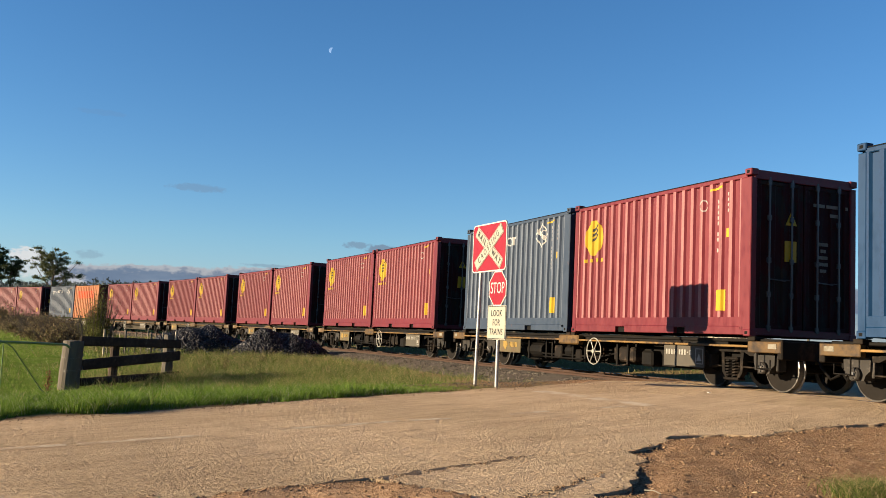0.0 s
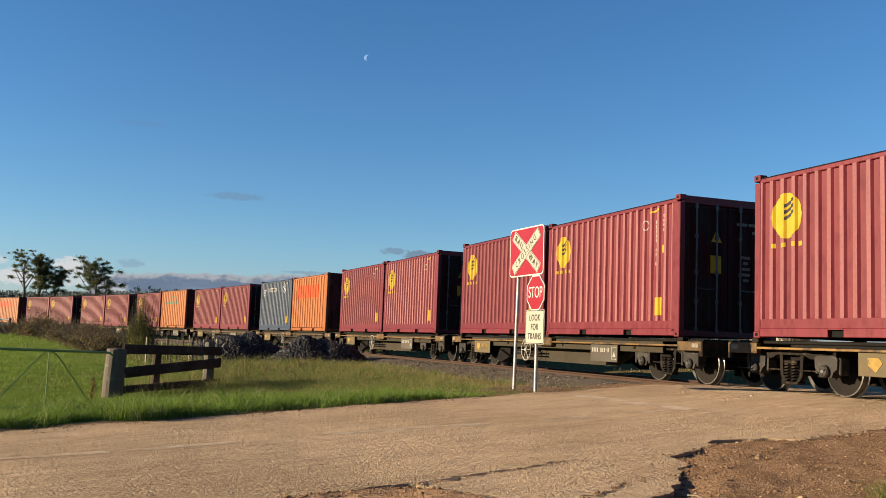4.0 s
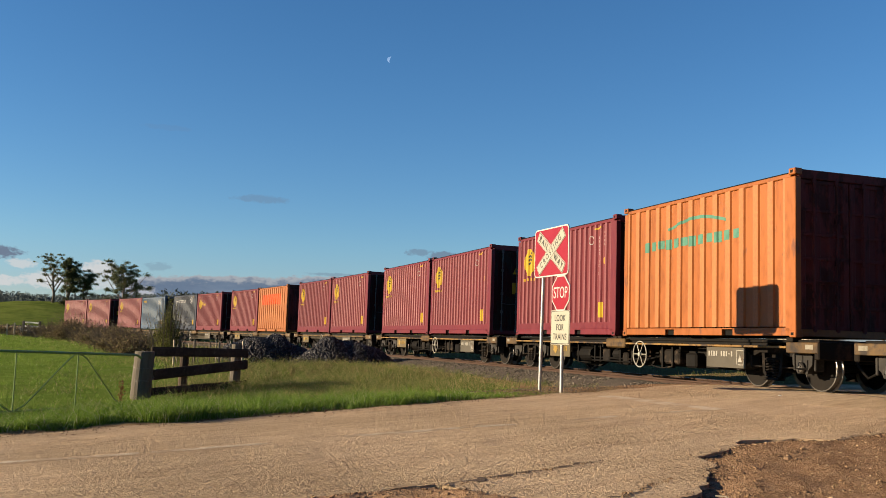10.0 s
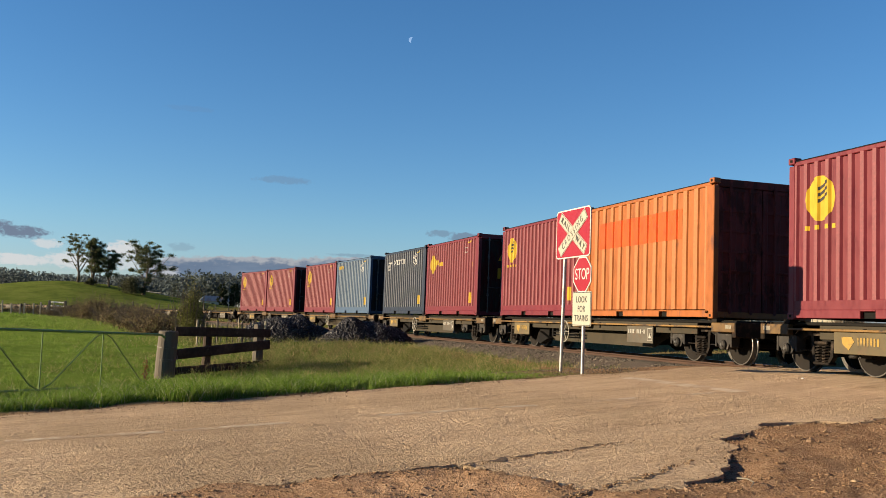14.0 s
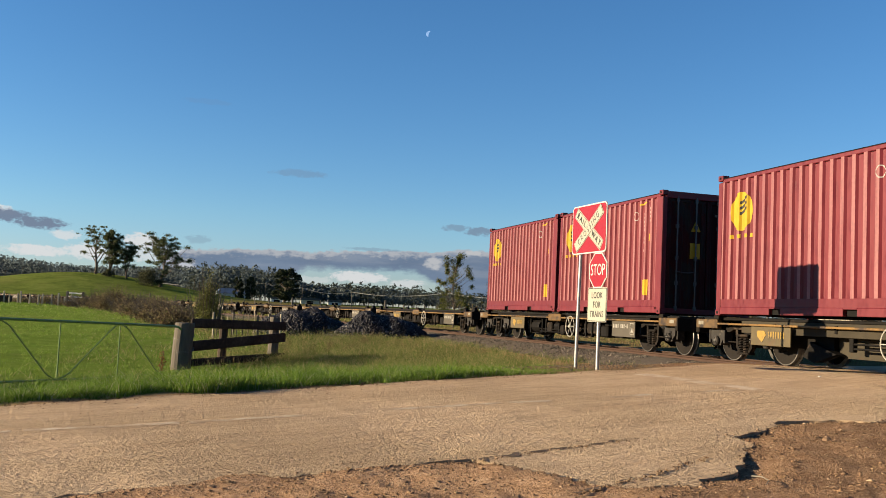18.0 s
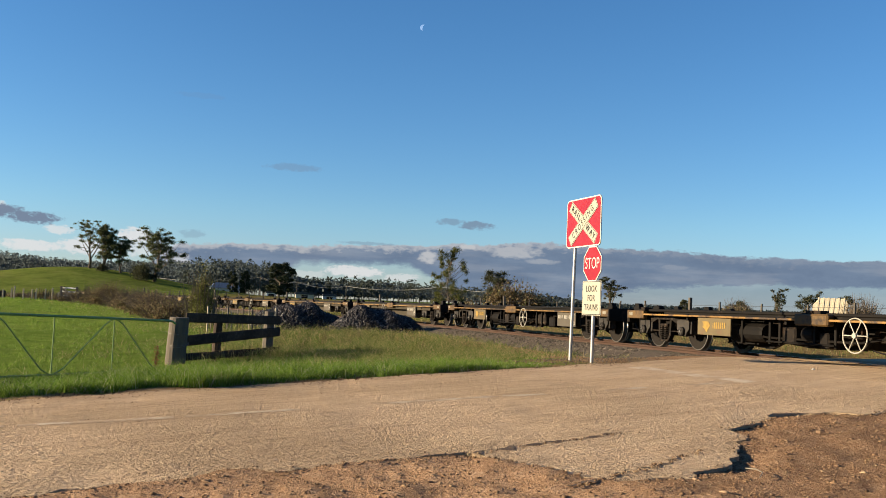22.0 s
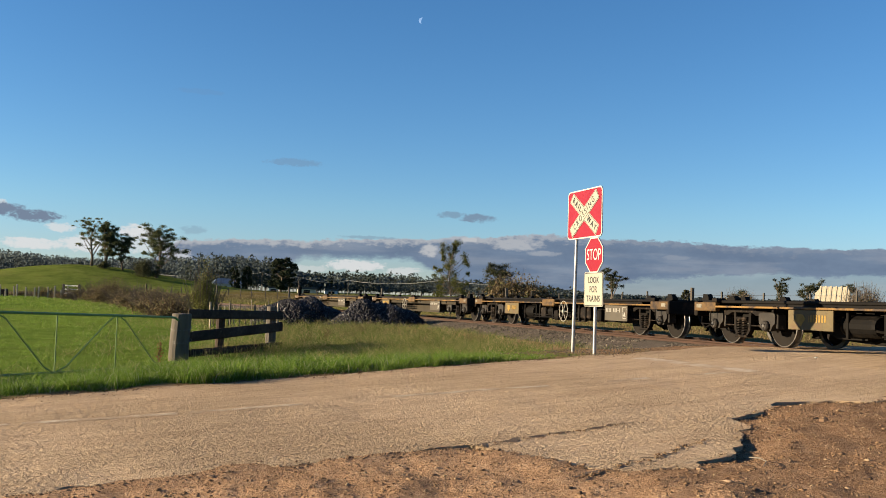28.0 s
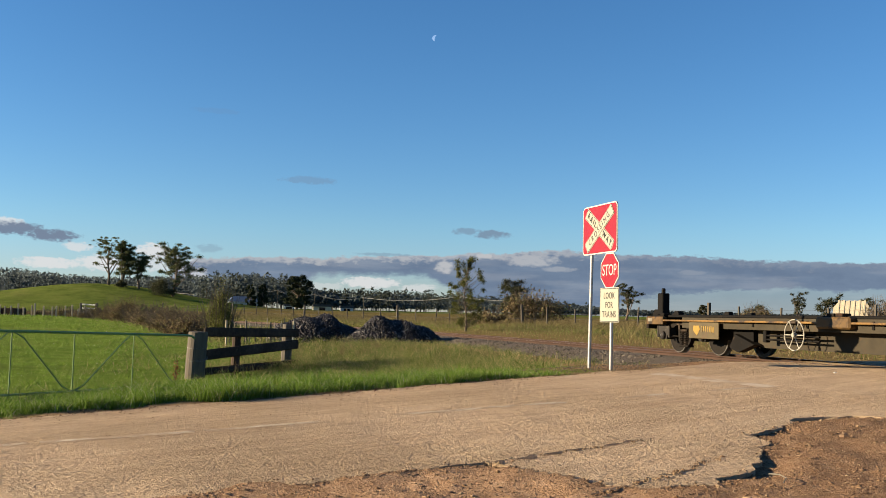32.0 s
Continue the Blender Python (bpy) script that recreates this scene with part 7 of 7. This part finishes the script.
def build_buildings():
    x, y, z = -86.5, 391, 7.0
    z = float(ground_z(np.array([x]), np.array([y]))[0])
    ho = thing("farmhouse", "small white farmhouse with slate blue roof", "house", at=pose(x, y, z, 0, 0, 20))
    part("wall", Geo().box(-6, 6, -3.5, 3.5, -1, 3.0, 0.05), M["house_wall"], ho)
    g = Geo()
    g.v += [(-6.4, -3.9, 2.95), (6.4, -3.9, 2.95), (6.4, 3.9, 2.95), (-6.4, 3.9, 2.95), (-4.5, 0, 5.2), (4.5, 0, 5.2)]
    g.f += [(0, 1, 5, 4), (1, 2, 5), (2, 3, 4, 5), (3, 0, 4), (3, 2, 1, 0)]
    g.m += [0] * 5
    part("roof", g, M["house_roof"], ho)
    for wx in (-4, -1.2, 1.8, 4.4):
        win = part("window", Geo().box(wx - 0.7, wx + 0.7, -3.55, -3.5, 1.0, 2.2, 0.02), M["house_wall"], ho)
        part("pane", Geo().box(wx - 0.6, wx + 0.6, -3.57, -3.55, 1.1, 2.1), M["slot"], win)
    for x, y, L, h, mt in ((-50, 366, 7, 1.6, "cream_wall"), (-41, 372, 5, 1.3, "house_wall"), (-66, 384, 4, 1.6, "house_wall")):
        z = float(ground_z(np.array([x]), np.array([y]))[0])
        sd = thing("farm_shed", "long low pale farm shed with grey roof", "shed", "farm sheds", pose(x, y, z, 0, 0, 10))
        part("wall", Geo().box(-L / 2, L / 2, -3, 3, -1.0, h, 0.05), M[mt], sd)
        part("roof", Geo().prism([(-L / 2 - 0.3, h), (L / 2 + 0.3, h), (L / 2 + 0.1, h + 0.8), (-L / 2 - 0.1, h + 0.8)], -3.3, 3.3), M["bar"], sd)
        part("door", Geo().box(-1.2, 1.2, -3.06, -3.0, -0.5, h * 0.8, 0.02), M["slot"], sd)
    x, y = 37.4, 87.3
    z = float(ground_z(np.array([x]), np.array([y]))[0])
    tk = thing("farm_trailer", "cream ribbed farm trailer in the far paddock", "trailer", at=pose(x, y, z, 0, 0, -23))
    zt = 4.1 - z
    body = part("body", Geo().prism([(-1.6, 0.6), (1.45, 0.6), (1.5, zt - 0.55), (1.25, zt - 0.1), (-0.95, zt - 0.1), (-1.5, zt - 0.75)], -1.1, 1.1), M["cream_wall"], tk)
    for k in range(6):
        xx = -1.15 + 0.44 * k
        part("rib", Geo().prism([(xx - 0.07, 0.65), (xx + 0.07, 0.65), (xx + 0.22, zt - 0.05), (xx + 0.08, zt - 0.05)], -1.135, -1.1), M["cream_wall"], body)
    for k in (-1.0, 1.0):
        part("wheel", Geo().lathe([(0.1, -0.12), (0.42, -0.12), (0.45, 0), (0.42, 0.12), (0.1, 0.12)], 16, Matrix.Translation((k, -1.0, 0.4)) @ Matrix.Rotation(math.pi / 2, 4, "X")), M["gear"], tk)
    part("chassis", Geo().box(-1.9, 2.4, -0.4, 0.4, 0.45, 0.65, 0.03), M["gear"], tk)
    # power line
    poles = [(-140, 470), (-78, 423), (-61, 421), (-38.5, 418), (4, 395), (40, 370)]
    tops = []
    for x, y in poles:
        z = float(ground_z(np.array([x]), np.array([y]))[0])
        ht = {-38.5: 10.3, -78: 12.7}.get(x, z + 7.6) - z
        ht = max(ht, 5.0)
        po = thing("power_pole", "tall timber power pole with a cross arm", "power pole", "power poles", Matrix.Translation((x, y, z)))
        part("pole", Geo().tube([(0, 0, -0.5), (0, 0, ht)], [0.2, 0.14], 7), M["old_post"], po)
        part("cross_arm", Geo().box(-0.9, 0.9, -0.06, 0.06, ht - 0.5, ht - 0.35, 0.01), M["timber"], po)
        tops.append(Vector((x, y, z + ht - 0.3)))
    lines = thing("power_cables", "sagging power cables between poles", "cable")
    for p, q in zip(tops, tops[1:]):
        for dx in (-0.7, 0.7):
            pts = [p.lerp(q, u) + Vector((dx, 0, -1.6 * 4 * u * (1 - u))) for u in [k / 10 for k in range(11)]]
            part("cable", Geo().tube(pts, 0.06, 3), M["cable"], lines)


# height of the far tree line above the eye, per metre of distance, by bearing
WOOD_TOP = ([-40, -25, -22.7, -20.3, -16, -14, -12, -10.2, -9.0, -8.2, -7.2, -4.5, -1.7, 1, 4.5, 8, 12, 40], [0.040, 0.041, 0.037, 0.035, 0.039, 0.043, 0.044, 0.044, 0.038, 0.029, 0.030, 0.031, 0.031, 0.028, 0.025, 0.021, 0.016, 0.014])


def build_woods():
    """The far belt of trees, and the nearer ones on and beside the hill."""
    near, hazy, mass, stems = [], [], [], Geo()
    for k in range(3600):
        t = radians(RNG.uniform(-36, 40))
        deg = math.degrees(t)
        hill = deg < -15.0
        if deg > 9 and k % 3:
            continue
        r = RNG.uniform(620, 980) if hill else RNG.uniform(430, 760) if deg < -3 else RNG.uniform(520, 900)
        x, y = r * math.sin(t), r * math.cos(t)
        z = float(ground_z(np.array([x]), np.array([y]))[0])
        full = EYE_Z + np.interp(deg, WOOD_TOP[0], WOOD_TOP[1]) * r - z
        if k % 3 == 0:
            # the closed canopy below the single crowns
            h = max(2.5, full * (RNG.uniform(0.86, 0.98) if hill else RNG.uniform(0.72, 0.96) if deg < -7.5 else RNG.uniform(0.48, 0.84)))
            across, up = RNG.uniform(-1, 1, 80), RNG.uniform(0.3, 1, 80) ** 0.8
            mass.append(np.stack([x + 5.0 * across, y + RNG.uniform(-4, 4, 80), z + h * up * (1 - 0.16 * across ** 2)], -1))
            continue
        h = max(3.0, full * (RNG.uniform(0.55, 0.92) if k % 5 else RNG.uniform(0.85, 1.08 - 0.06 * hill)))
        wide = min(h, 16.0) * RNG.uniform(0.12, 0.22)
        for q in range(6):
            u = (q + RNG.uniform(0, 1)) / 6
            w = wide * (1.15 - 0.75 * abs(u - 0.35))
            c = (x + RNG.normal(0, 0.5 * w), y + RNG.normal(0, 0.5 * w), z + h * (0.2 + 0.75 * u))
            (hazy if hill else near).append(in_clump(19, c, (w, w, h * 0.08), 0.2))
        if k % 2:
            stems.tube([(x, y, z - 1), (x + RNG.normal(0, 0.5), y, z + h * 0.8)], [0.22, 0.08], 4)
    # canopy and hill forest take the leaf colour tinted for haze
    tagged(new("woodland_canopy", shards(np.concatenate(mass), 0.8, 0.75, M["haze_tint_leaf"], "woodland_canopy")), "closed dark canopy of the distant woodland", "woodland", kind="stuff")
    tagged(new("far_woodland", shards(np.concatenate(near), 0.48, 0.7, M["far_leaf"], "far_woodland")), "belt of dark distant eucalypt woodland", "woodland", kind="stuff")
    tagged(new("hill_forest", shards(np.concatenate(hazy), 0.62, 0.7, M["haze_tint_leaf"], "hill_forest")), "haze-tinted blue-green forest on a distant hill", "woodland", kind="stuff")
    tagged(new("far_trunks", stems.mesh("far_trunks", M["bark"])), "pale trunks of the distant woodland", "tree trunks", kind="stuff")
    gum = "tall olive eucalypt with a broken open crown"
    build_gum("gum_tree", "thin eucalypt with sparse leaf pads on the hill", -81.1, 220.2, 11.6, 4.4, 66, "gum_leaf", 0.11, 190, 0.30, 0.26, 0.03, 11, 0.5, 0.18, (0.1, 0.85))
    build_gum("gum_tree", gum, -77.0, 218.8, 10.4, 2.1, 80, "gum_leaf", 0.13, 330, 0.30, 0.10, 0.02, 12, 0.8, 0.36)
    build_gum("gum_tree", gum, -73.6, 219.7, 8.4, 3.0, 72, "gum_leaf", 0.12, 260, 0.24, 0.14, 0.0, 11, 0.6, 0.27)
    build_gum("gum_tree", "dark spreading eucalypt on the hill's shoulder", -63.9, 215.8, 12.8, 5.3, 112, "gum_leaf", 0.12, 250, 0.30, 0.24, 0.02, 16, 0.5, 0.20, (0.05, 0.7))
    build_bush("hill_bush", "low dark bush beneath a eucalypt", -76.8, 217.5, 1.7, 1.5, 2.2, "scrub_leaf", 0.14, 1800)
    build_bush("hill_bush", "dark rounded bush beneath a eucalypt", -65.9, 213.0, 3.2, 3.0, 5.2, "scrub_leaf", 0.15, 9000)
    build_tree("cypress_tree", "dark pointed conifer beside the farmhouse", -81.6, 381, 9.3, 2.2, 22, "dark_leaf", 0.27, 8000, 0.3, 0.05, 0, 1.4)
    build_tree("cypress_tree", "dark pointed conifer beside the farmhouse", -76.8, 382, 9.3, 2.3, 22, "dark_leaf", 0.27, 8000, 0.3, 0.05, 0, 1.4)
    build_tree("pine_tree", "broad dark conifer in the far paddock", -53, 325, 11.2, 5.0, 34, "dark_leaf", 0.26, 17000, 0.5, 0.10, 0, 0.6)
    build_tree("wattle_tree", "slender half-bare tree beside the railway", 0.9, 58.5, 4.35, 1.3, 30, "bush_leaf", 0.034, 15000, 0.07, 0.10, 0.05, 0.9)
    build_gum("gum_tree", "dark bushy eucalypt beyond the railway", 9.3, 139.7, 5.4, 2.7, 66, "scrub_leaf", 0.085, 260, 0.25, 0.10, 0, 11, 0.7, 0.30)
    build_gum("gum_tree", "small dark eucalypt beyond the railway", 24.2, 127.8, 4.8, 1.7, 40, "scrub_leaf", 0.075, 200, 0.16, 0.2, 0.05, 8, 0.6, 0.26)
    build_bush("thicket", "brown leafless thicket beside the fence", 6.6, 74.7, 2.9, 2.2, 3.3, "bramble", 0.11, 5200, 120)
    build_bush("thicket", "brown leafless thicket beside the fence", 3.2, 72.5, 1.6, 1.5, 1.6, "bramble", 0.10, 1800, 50)
    for x, y, h, sp in ((47.2, 142.4, 2.3, 2.6), (55.6, 150, 4.6, 2.0), (55.8, 139.2, 4.0, 2.6), (31.4, 115.8, 1.9, 0.9), (62, 150, 3.4, 2.4), (70, 158, 4.0, 2.6)):
        build_gum("gum_tree", "scrubby eucalypt in the far paddock", x, y, h, sp * 0.85, 36, "scrub_leaf", 0.075, 200, 0.13, 0.15, 0.03, 9, 0.7, 0.27)
    build_bush("thicket", "grey-brown bare thicket in the far paddock", 36.0, 110.0, 2.6, 2.0, 2.5, "bramble", 0.07, 3600, 160)
    build_bush("thicket", "bare winter scrub by the far fence", 38.2, 82.0, 1.8, 1.5, 2.7, "bramble", 0.05, 1300, 170)
    build_bush("thicket", "bare winter scrub by the far fence", 33.3, 72.8, 1.6, 1.4, 2.4, "bramble", 0.05, 900, 160)
    # hedge of brambles along the paddock edge
    for x, y, rx, ry, h in ((-45.5, 104, 3.2, 1.8, 0.8), (-40.5, 98, 3.0, 1.8, 1.3), (-36.0, 91.5, 2.6, 1.8, 0.9), (-32.5, 85.5, 2.2, 1.8, 1.3), (-29.5, 82, 3.4, 2.2, 1.9), (-26.2, 76.5, 3.0, 2.0, 2.2), (-23.2, 71.5, 2.8, 2.0, 2.1), (-20.6, 66.0, 2.7, 2.0, 1.9), (-18.2, 60.5, 2.6, 1.9, 1.9), (-16.0, 55.0, 2.3, 1.8, 1.8), (-14.2, 50.0, 2.1, 1.6, 1.6), (-12.6, 45.5, 1.9, 1.4, 1.3)):
        build_bush("bramble_bush", "tangled brown bramble bush on the paddock edge", x, y, rx, ry, h * RNG.uniform(0.85, 1.15), "bramble", 0.055, 6500, 150)
    build_bush("green_shrub", "small olive green shrub with upright stems", -10.75, 43.7, 1.15, 1.0, 2.95, "shrub_leaf", 0.036, 10500, 90, "shrub")


def build_markings():
    def line(name, label, p, q, w):
        (a0, b0), (a1, b1) = p, q
        d = np.array((a1 - a0, b1 - b0))
        n = np.array((-d[1], d[0])) / np.hypot(*d) * w / 2
        k = max(2, int(np.hypot(*d) / 0.25))
        vs = []
        for i in range(k + 1):
            c = np.array((a0, b0)) + d * i / k
            for sg in (-1, 1):
                e = c + n * sg * (1 + 0.45 * noise.noise(Vector((i * 0.9, sg * 3.3, w))))
                vs.append((e[0], e[1], float(road_top(e[0], e[1])) + 0.003))
        ob = new(name, sheet(name, vs, [(2 * i, 2 * i + 1, 2 * i + 3, 2 * i + 2) for i in range(k)], M["line_paint"]))
        ob.matrix_basis = road_frame()
        tagged(ob, label, "road marking", "road markings")

    line("stop_line", "faded dusty white stop line before the rails", (11.62, 10.75), (11.12, 8.12), 0.32)
    for p, q in (((11.2, 8.2), (10.1, 8.41)), ((9.37, 8.48), (8.65, 8.50)), ((7.77, 8.63), (7.2, 8.75)), ((7.1, 8.75), (5.5, 8.95)), ((4.6, 8.99), (3.4, 9.13)), ((3.3, 9.14), (1.9, 9.37)), ((1.8, 9.39), (-1.5, 9.85))):
        line("centre_line", "faded dusty white centre line dash", p, q, 0.12)


def build_cracks():
    """Cracks in the old seal, drawn as dark strips laid on it."""
    for k, (p, w0) in enumerate(((((4.62, 5.94), (5.06, 5.97), (5.8, 6.0), (6.65, 6.02)), 0.11), (((4.4, 4.62), (4.83, 4.71), (5.45, 4.80), (5.87, 4.94), (6.3, 5.06)), 0.06))):
        p = np.array(p)
        aa = np.arange(p[0, 0], p[-1, 0], 0.025)
        vs = []
        for a in aa:
            b = float(np.interp(a, p[:, 0], p[:, 1])) + 0.03 * noise.noise(Vector((a * 3.1, k, 0.4))) + 0.06 * noise.noise(Vector((a * 11, k, 2.4)))
            u = (a - aa[0]) / (aa[-1] - aa[0])
            w = w0 * (1.1 - u) * max(0.1, 0.5 + 1.5 * noise.noise(Vector((a * 7, k, 7.7))))
            vs += [(a, b - w / 2, float(road_top(a, b)) + 0.005), (a, b + w / 2, float(road_top(a, b)) + 0.005)]
        ob = new("road_crack", sheet("road_crack", vs, [(2 * i, 2 * i + 2, 2 * i + 3, 2 * i + 1) for i in range(len(aa) - 1)], M["crack_dark"]))
        ob.matrix_basis = road_frame()
        tagged(ob, "crack in the dusty seal, drawn as a dark strip", "road crack", "road cracks")
        n = 110
        a = RNG.uniform(aa[0], aa[-1], n)
        b = np.interp(a, p[:, 0], p[:, 1]) + RNG.normal(-0.02, 0.03, n)
        x, y = road_to_world(a, b)
        rocks("crack_crumbs", "brown crumbs along a crack in the seal", np.stack([x, y, road_plane(a) + 0.014], -1), 0.009, "pebble")
    # rubble along the broken edge of the seal
    n = 1300
    a = RNG.uniform(0.5, 13, n)
    e = broken_edge(a)
    b = e + RNG.normal(-0.05, 0.07, n)
    x, y = road_to_world(a, b)
    z = np.where(b > e, road_plane(a) + 0.012, ground_z(x, y) + soil_relief(x, y)[0] + 0.002)
    rocks("edge_rubble", "brown crumbs along the broken road edge", np.stack([x, y, z], -1), 0.005 + 0.015 * RNG.uniform(0, 1, n) ** 5, "clod", flat=0.4)
    # broken lumps at the foot of the lip
    n = 800
    a = RNG.uniform(3.0, 13, n)
    b = broken_edge(a) - np.abs(RNG.normal(0.03, 0.05, n))
    x, y = road_to_world(a, b)
    rocks("lip_rubble", "dark broken lumps below the road edge", np.stack([x, y, ground_z(x, y) + soil_relief(x, y)[0] + 0.004], -1), 0.006 + 0.016 * RNG.uniform(0, 1, n) ** 4, "clod", flat=0.5)
    # clods on the bare shoulder
    n = 1500
    a, b = RNG.uniform(1.0, 13, n), RNG.uniform(3.2, 6.5, n)
    m = b < near_edge(a) - 0.05
    a, b = a[m], b[m]
    x, y = road_to_world(a, b)
    rocks("earth_clods", "brown earth clods on the bare shoulder", np.stack([x, y, ground_z(x, y) + soil_relief(x, y)[0] + 0.003], -1), 0.008 + 0.018 * RNG.uniform(0, 1, len(x)) ** 4, "clod", flat=0.38)


WHITE_STONE, ROCK = (6.23, 15.15, 0.642), (3.63, 8.64, 0.360)
TWIG, DOCK = ((2.33, 6.83, 0.300), (2.32, 6.51, 0.290)), (-5.46, 18.72, -0.14)


def build_litter():
    """Odd small things lying about."""
    def stone(name, label, x, y, r, mat, z):
        g = Geo().lathe([(r * 0.5, 0), (r, r * 0.35), (r * 0.8, r * 0.8), (r * 0.3, r)], 7)
        part("body", g, M[mat], thing(name, label, "stone", at=Matrix.Translation((x, y, z - 0.004)) @ Matrix.Rotation(0.7, 4, "Z")))
    stone("white_stone", "small pale stone lying on the road", WHITE_STONE[0], WHITE_STONE[1], 0.028, "sign_white", WHITE_STONE[2])
    stone("brown_rock", "flat brown rock on the bare shoulder", ROCK[0], ROCK[1], 0.045, "clod", ROCK[2])
    tw = thing("twig", "thin bent dry twig on the bare shoulder", "twig")
    p, q = Vector(TWIG[0]), Vector(TWIG[1])
    part("stem", Geo().tube([p, p.lerp(q, 0.3) + Vector((0.05, 0.02, 0.012)), p.lerp(q, 0.65) + Vector((0.06, 0.01, 0.012)), q], [0.005, 0.005, 0.004, 0.003], 6), M["mark"], tw)
    dock = thing("dock_weed", "dead russet dock weed beside the gate", "weed", at=Matrix.Translation(DOCK))
    part("stem", Geo().tube([(0, 0, -0.1), (0.02, 0, 0.25), (0.06, 0, 0.52)], [0.008, 0.007, 0.004], 5), M["bark"], dock)
    pts = np.stack([0.03 + 0.03 * RNG.normal(size=160), 0.03 * RNG.normal(size=160), RNG.uniform(0.12, 0.52, 160)], -1)
    part("seed_head", shards(pts, 0.018, 0.6, M["russet"], "seed_head"), None, dock)


def build_moon():
    g = Geo()
    n = 24
    R = 15.0
    arc = [(R * math.cos(math.pi * (0.5 + k / n)), R * math.sin(math.pi * (0.5 + k / n))) for k in range(n + 1)]
    inner = [(R * 0.25 * math.cos(math.pi * (1.5 - k / n)) , R * math.sin(math.pi * (1.5 - k / n))) for k in range(1, n)]
    mat, nt, bsdf = nodes_of("pale day moon")
    bsdf.inputs["Base Color"].default_value = (0.01, 0.01, 0.01, 1)
    tex = noise_node(nt, 0.05, 3)
    nt.links.new(ramp_node(nt, tex, [(0.3, (0.24, 0.42, 0.72)), (0.7, (0.34, 0.52, 0.82))]), bsdf.inputs["Emission Color"])
    bsdf.inputs["Emission Strength"].default_value = 0.34
    g.prism(arc + inner, -1.0, 1.0)
    ob = new("moon", g.mesh("moon", mat))
    ob.matrix_basis = Matrix.Translation((-90, 3998, 1225)) @ pose(0, 0, 0, -17, 12, 0)
    tagged(ob, "pale half moon in the blue day sky", "moon", kind="structure")


build_fence()
build_heap(-5.45, 39.8, 2.3, 1.7, 1.02, 5200, 0.8, -0.25)
build_heap(-2.15, 38.1, 2.3, 1.6, 0.95, 5200, 1.35, -0.12)
build_buildings()
build_woods()
build_markings()
build_cracks()
build_litter()
build_moon()
# an unseen bush, added only to cast a shadow on the left verge
build_bush("roadside_bush", "leafy green bush out of view, placed for its shadow on the verge", -11.3, 13.5, 1.4, 1.3, 2.5, "bush_leaf", 0.055, 12000)
build_stones()
build_grass()


# ---- what moves ----
def motions():
    times = [0.5 * k for k in range(65)]
    for w, s0, turned in TRAIN:
        walk(w, [(t, ride(s0 - travelled(t), 0, BOGIE_X, turned)) for t in times])
        spin = -1 if turned else 1
        for ob in w.children:
            if not ob.name.startswith("wheelset"):
                continue
            base = ob.matrix_basis.translation.copy()
            stamps = [0.0] + [k / FPS for k in range(1, 32 * FPS) if -9 < s0 - travelled(k / FPS) < 42] + [32.0]
            walk(ob, [(t, Matrix.Translation(base) @ Matrix.Rotation(spin * (travelled(min(max(t, stamps[1]), stamps[-2])) / WHEEL_R % (2 * math.pi)), 4, "Y")) for t in stamps])
    for ob, s0, ds in CARRIED:
        walk(ob, [(t, ride(s0 + ds - travelled(t), DECK, 2.6)) for t in times])


motions()
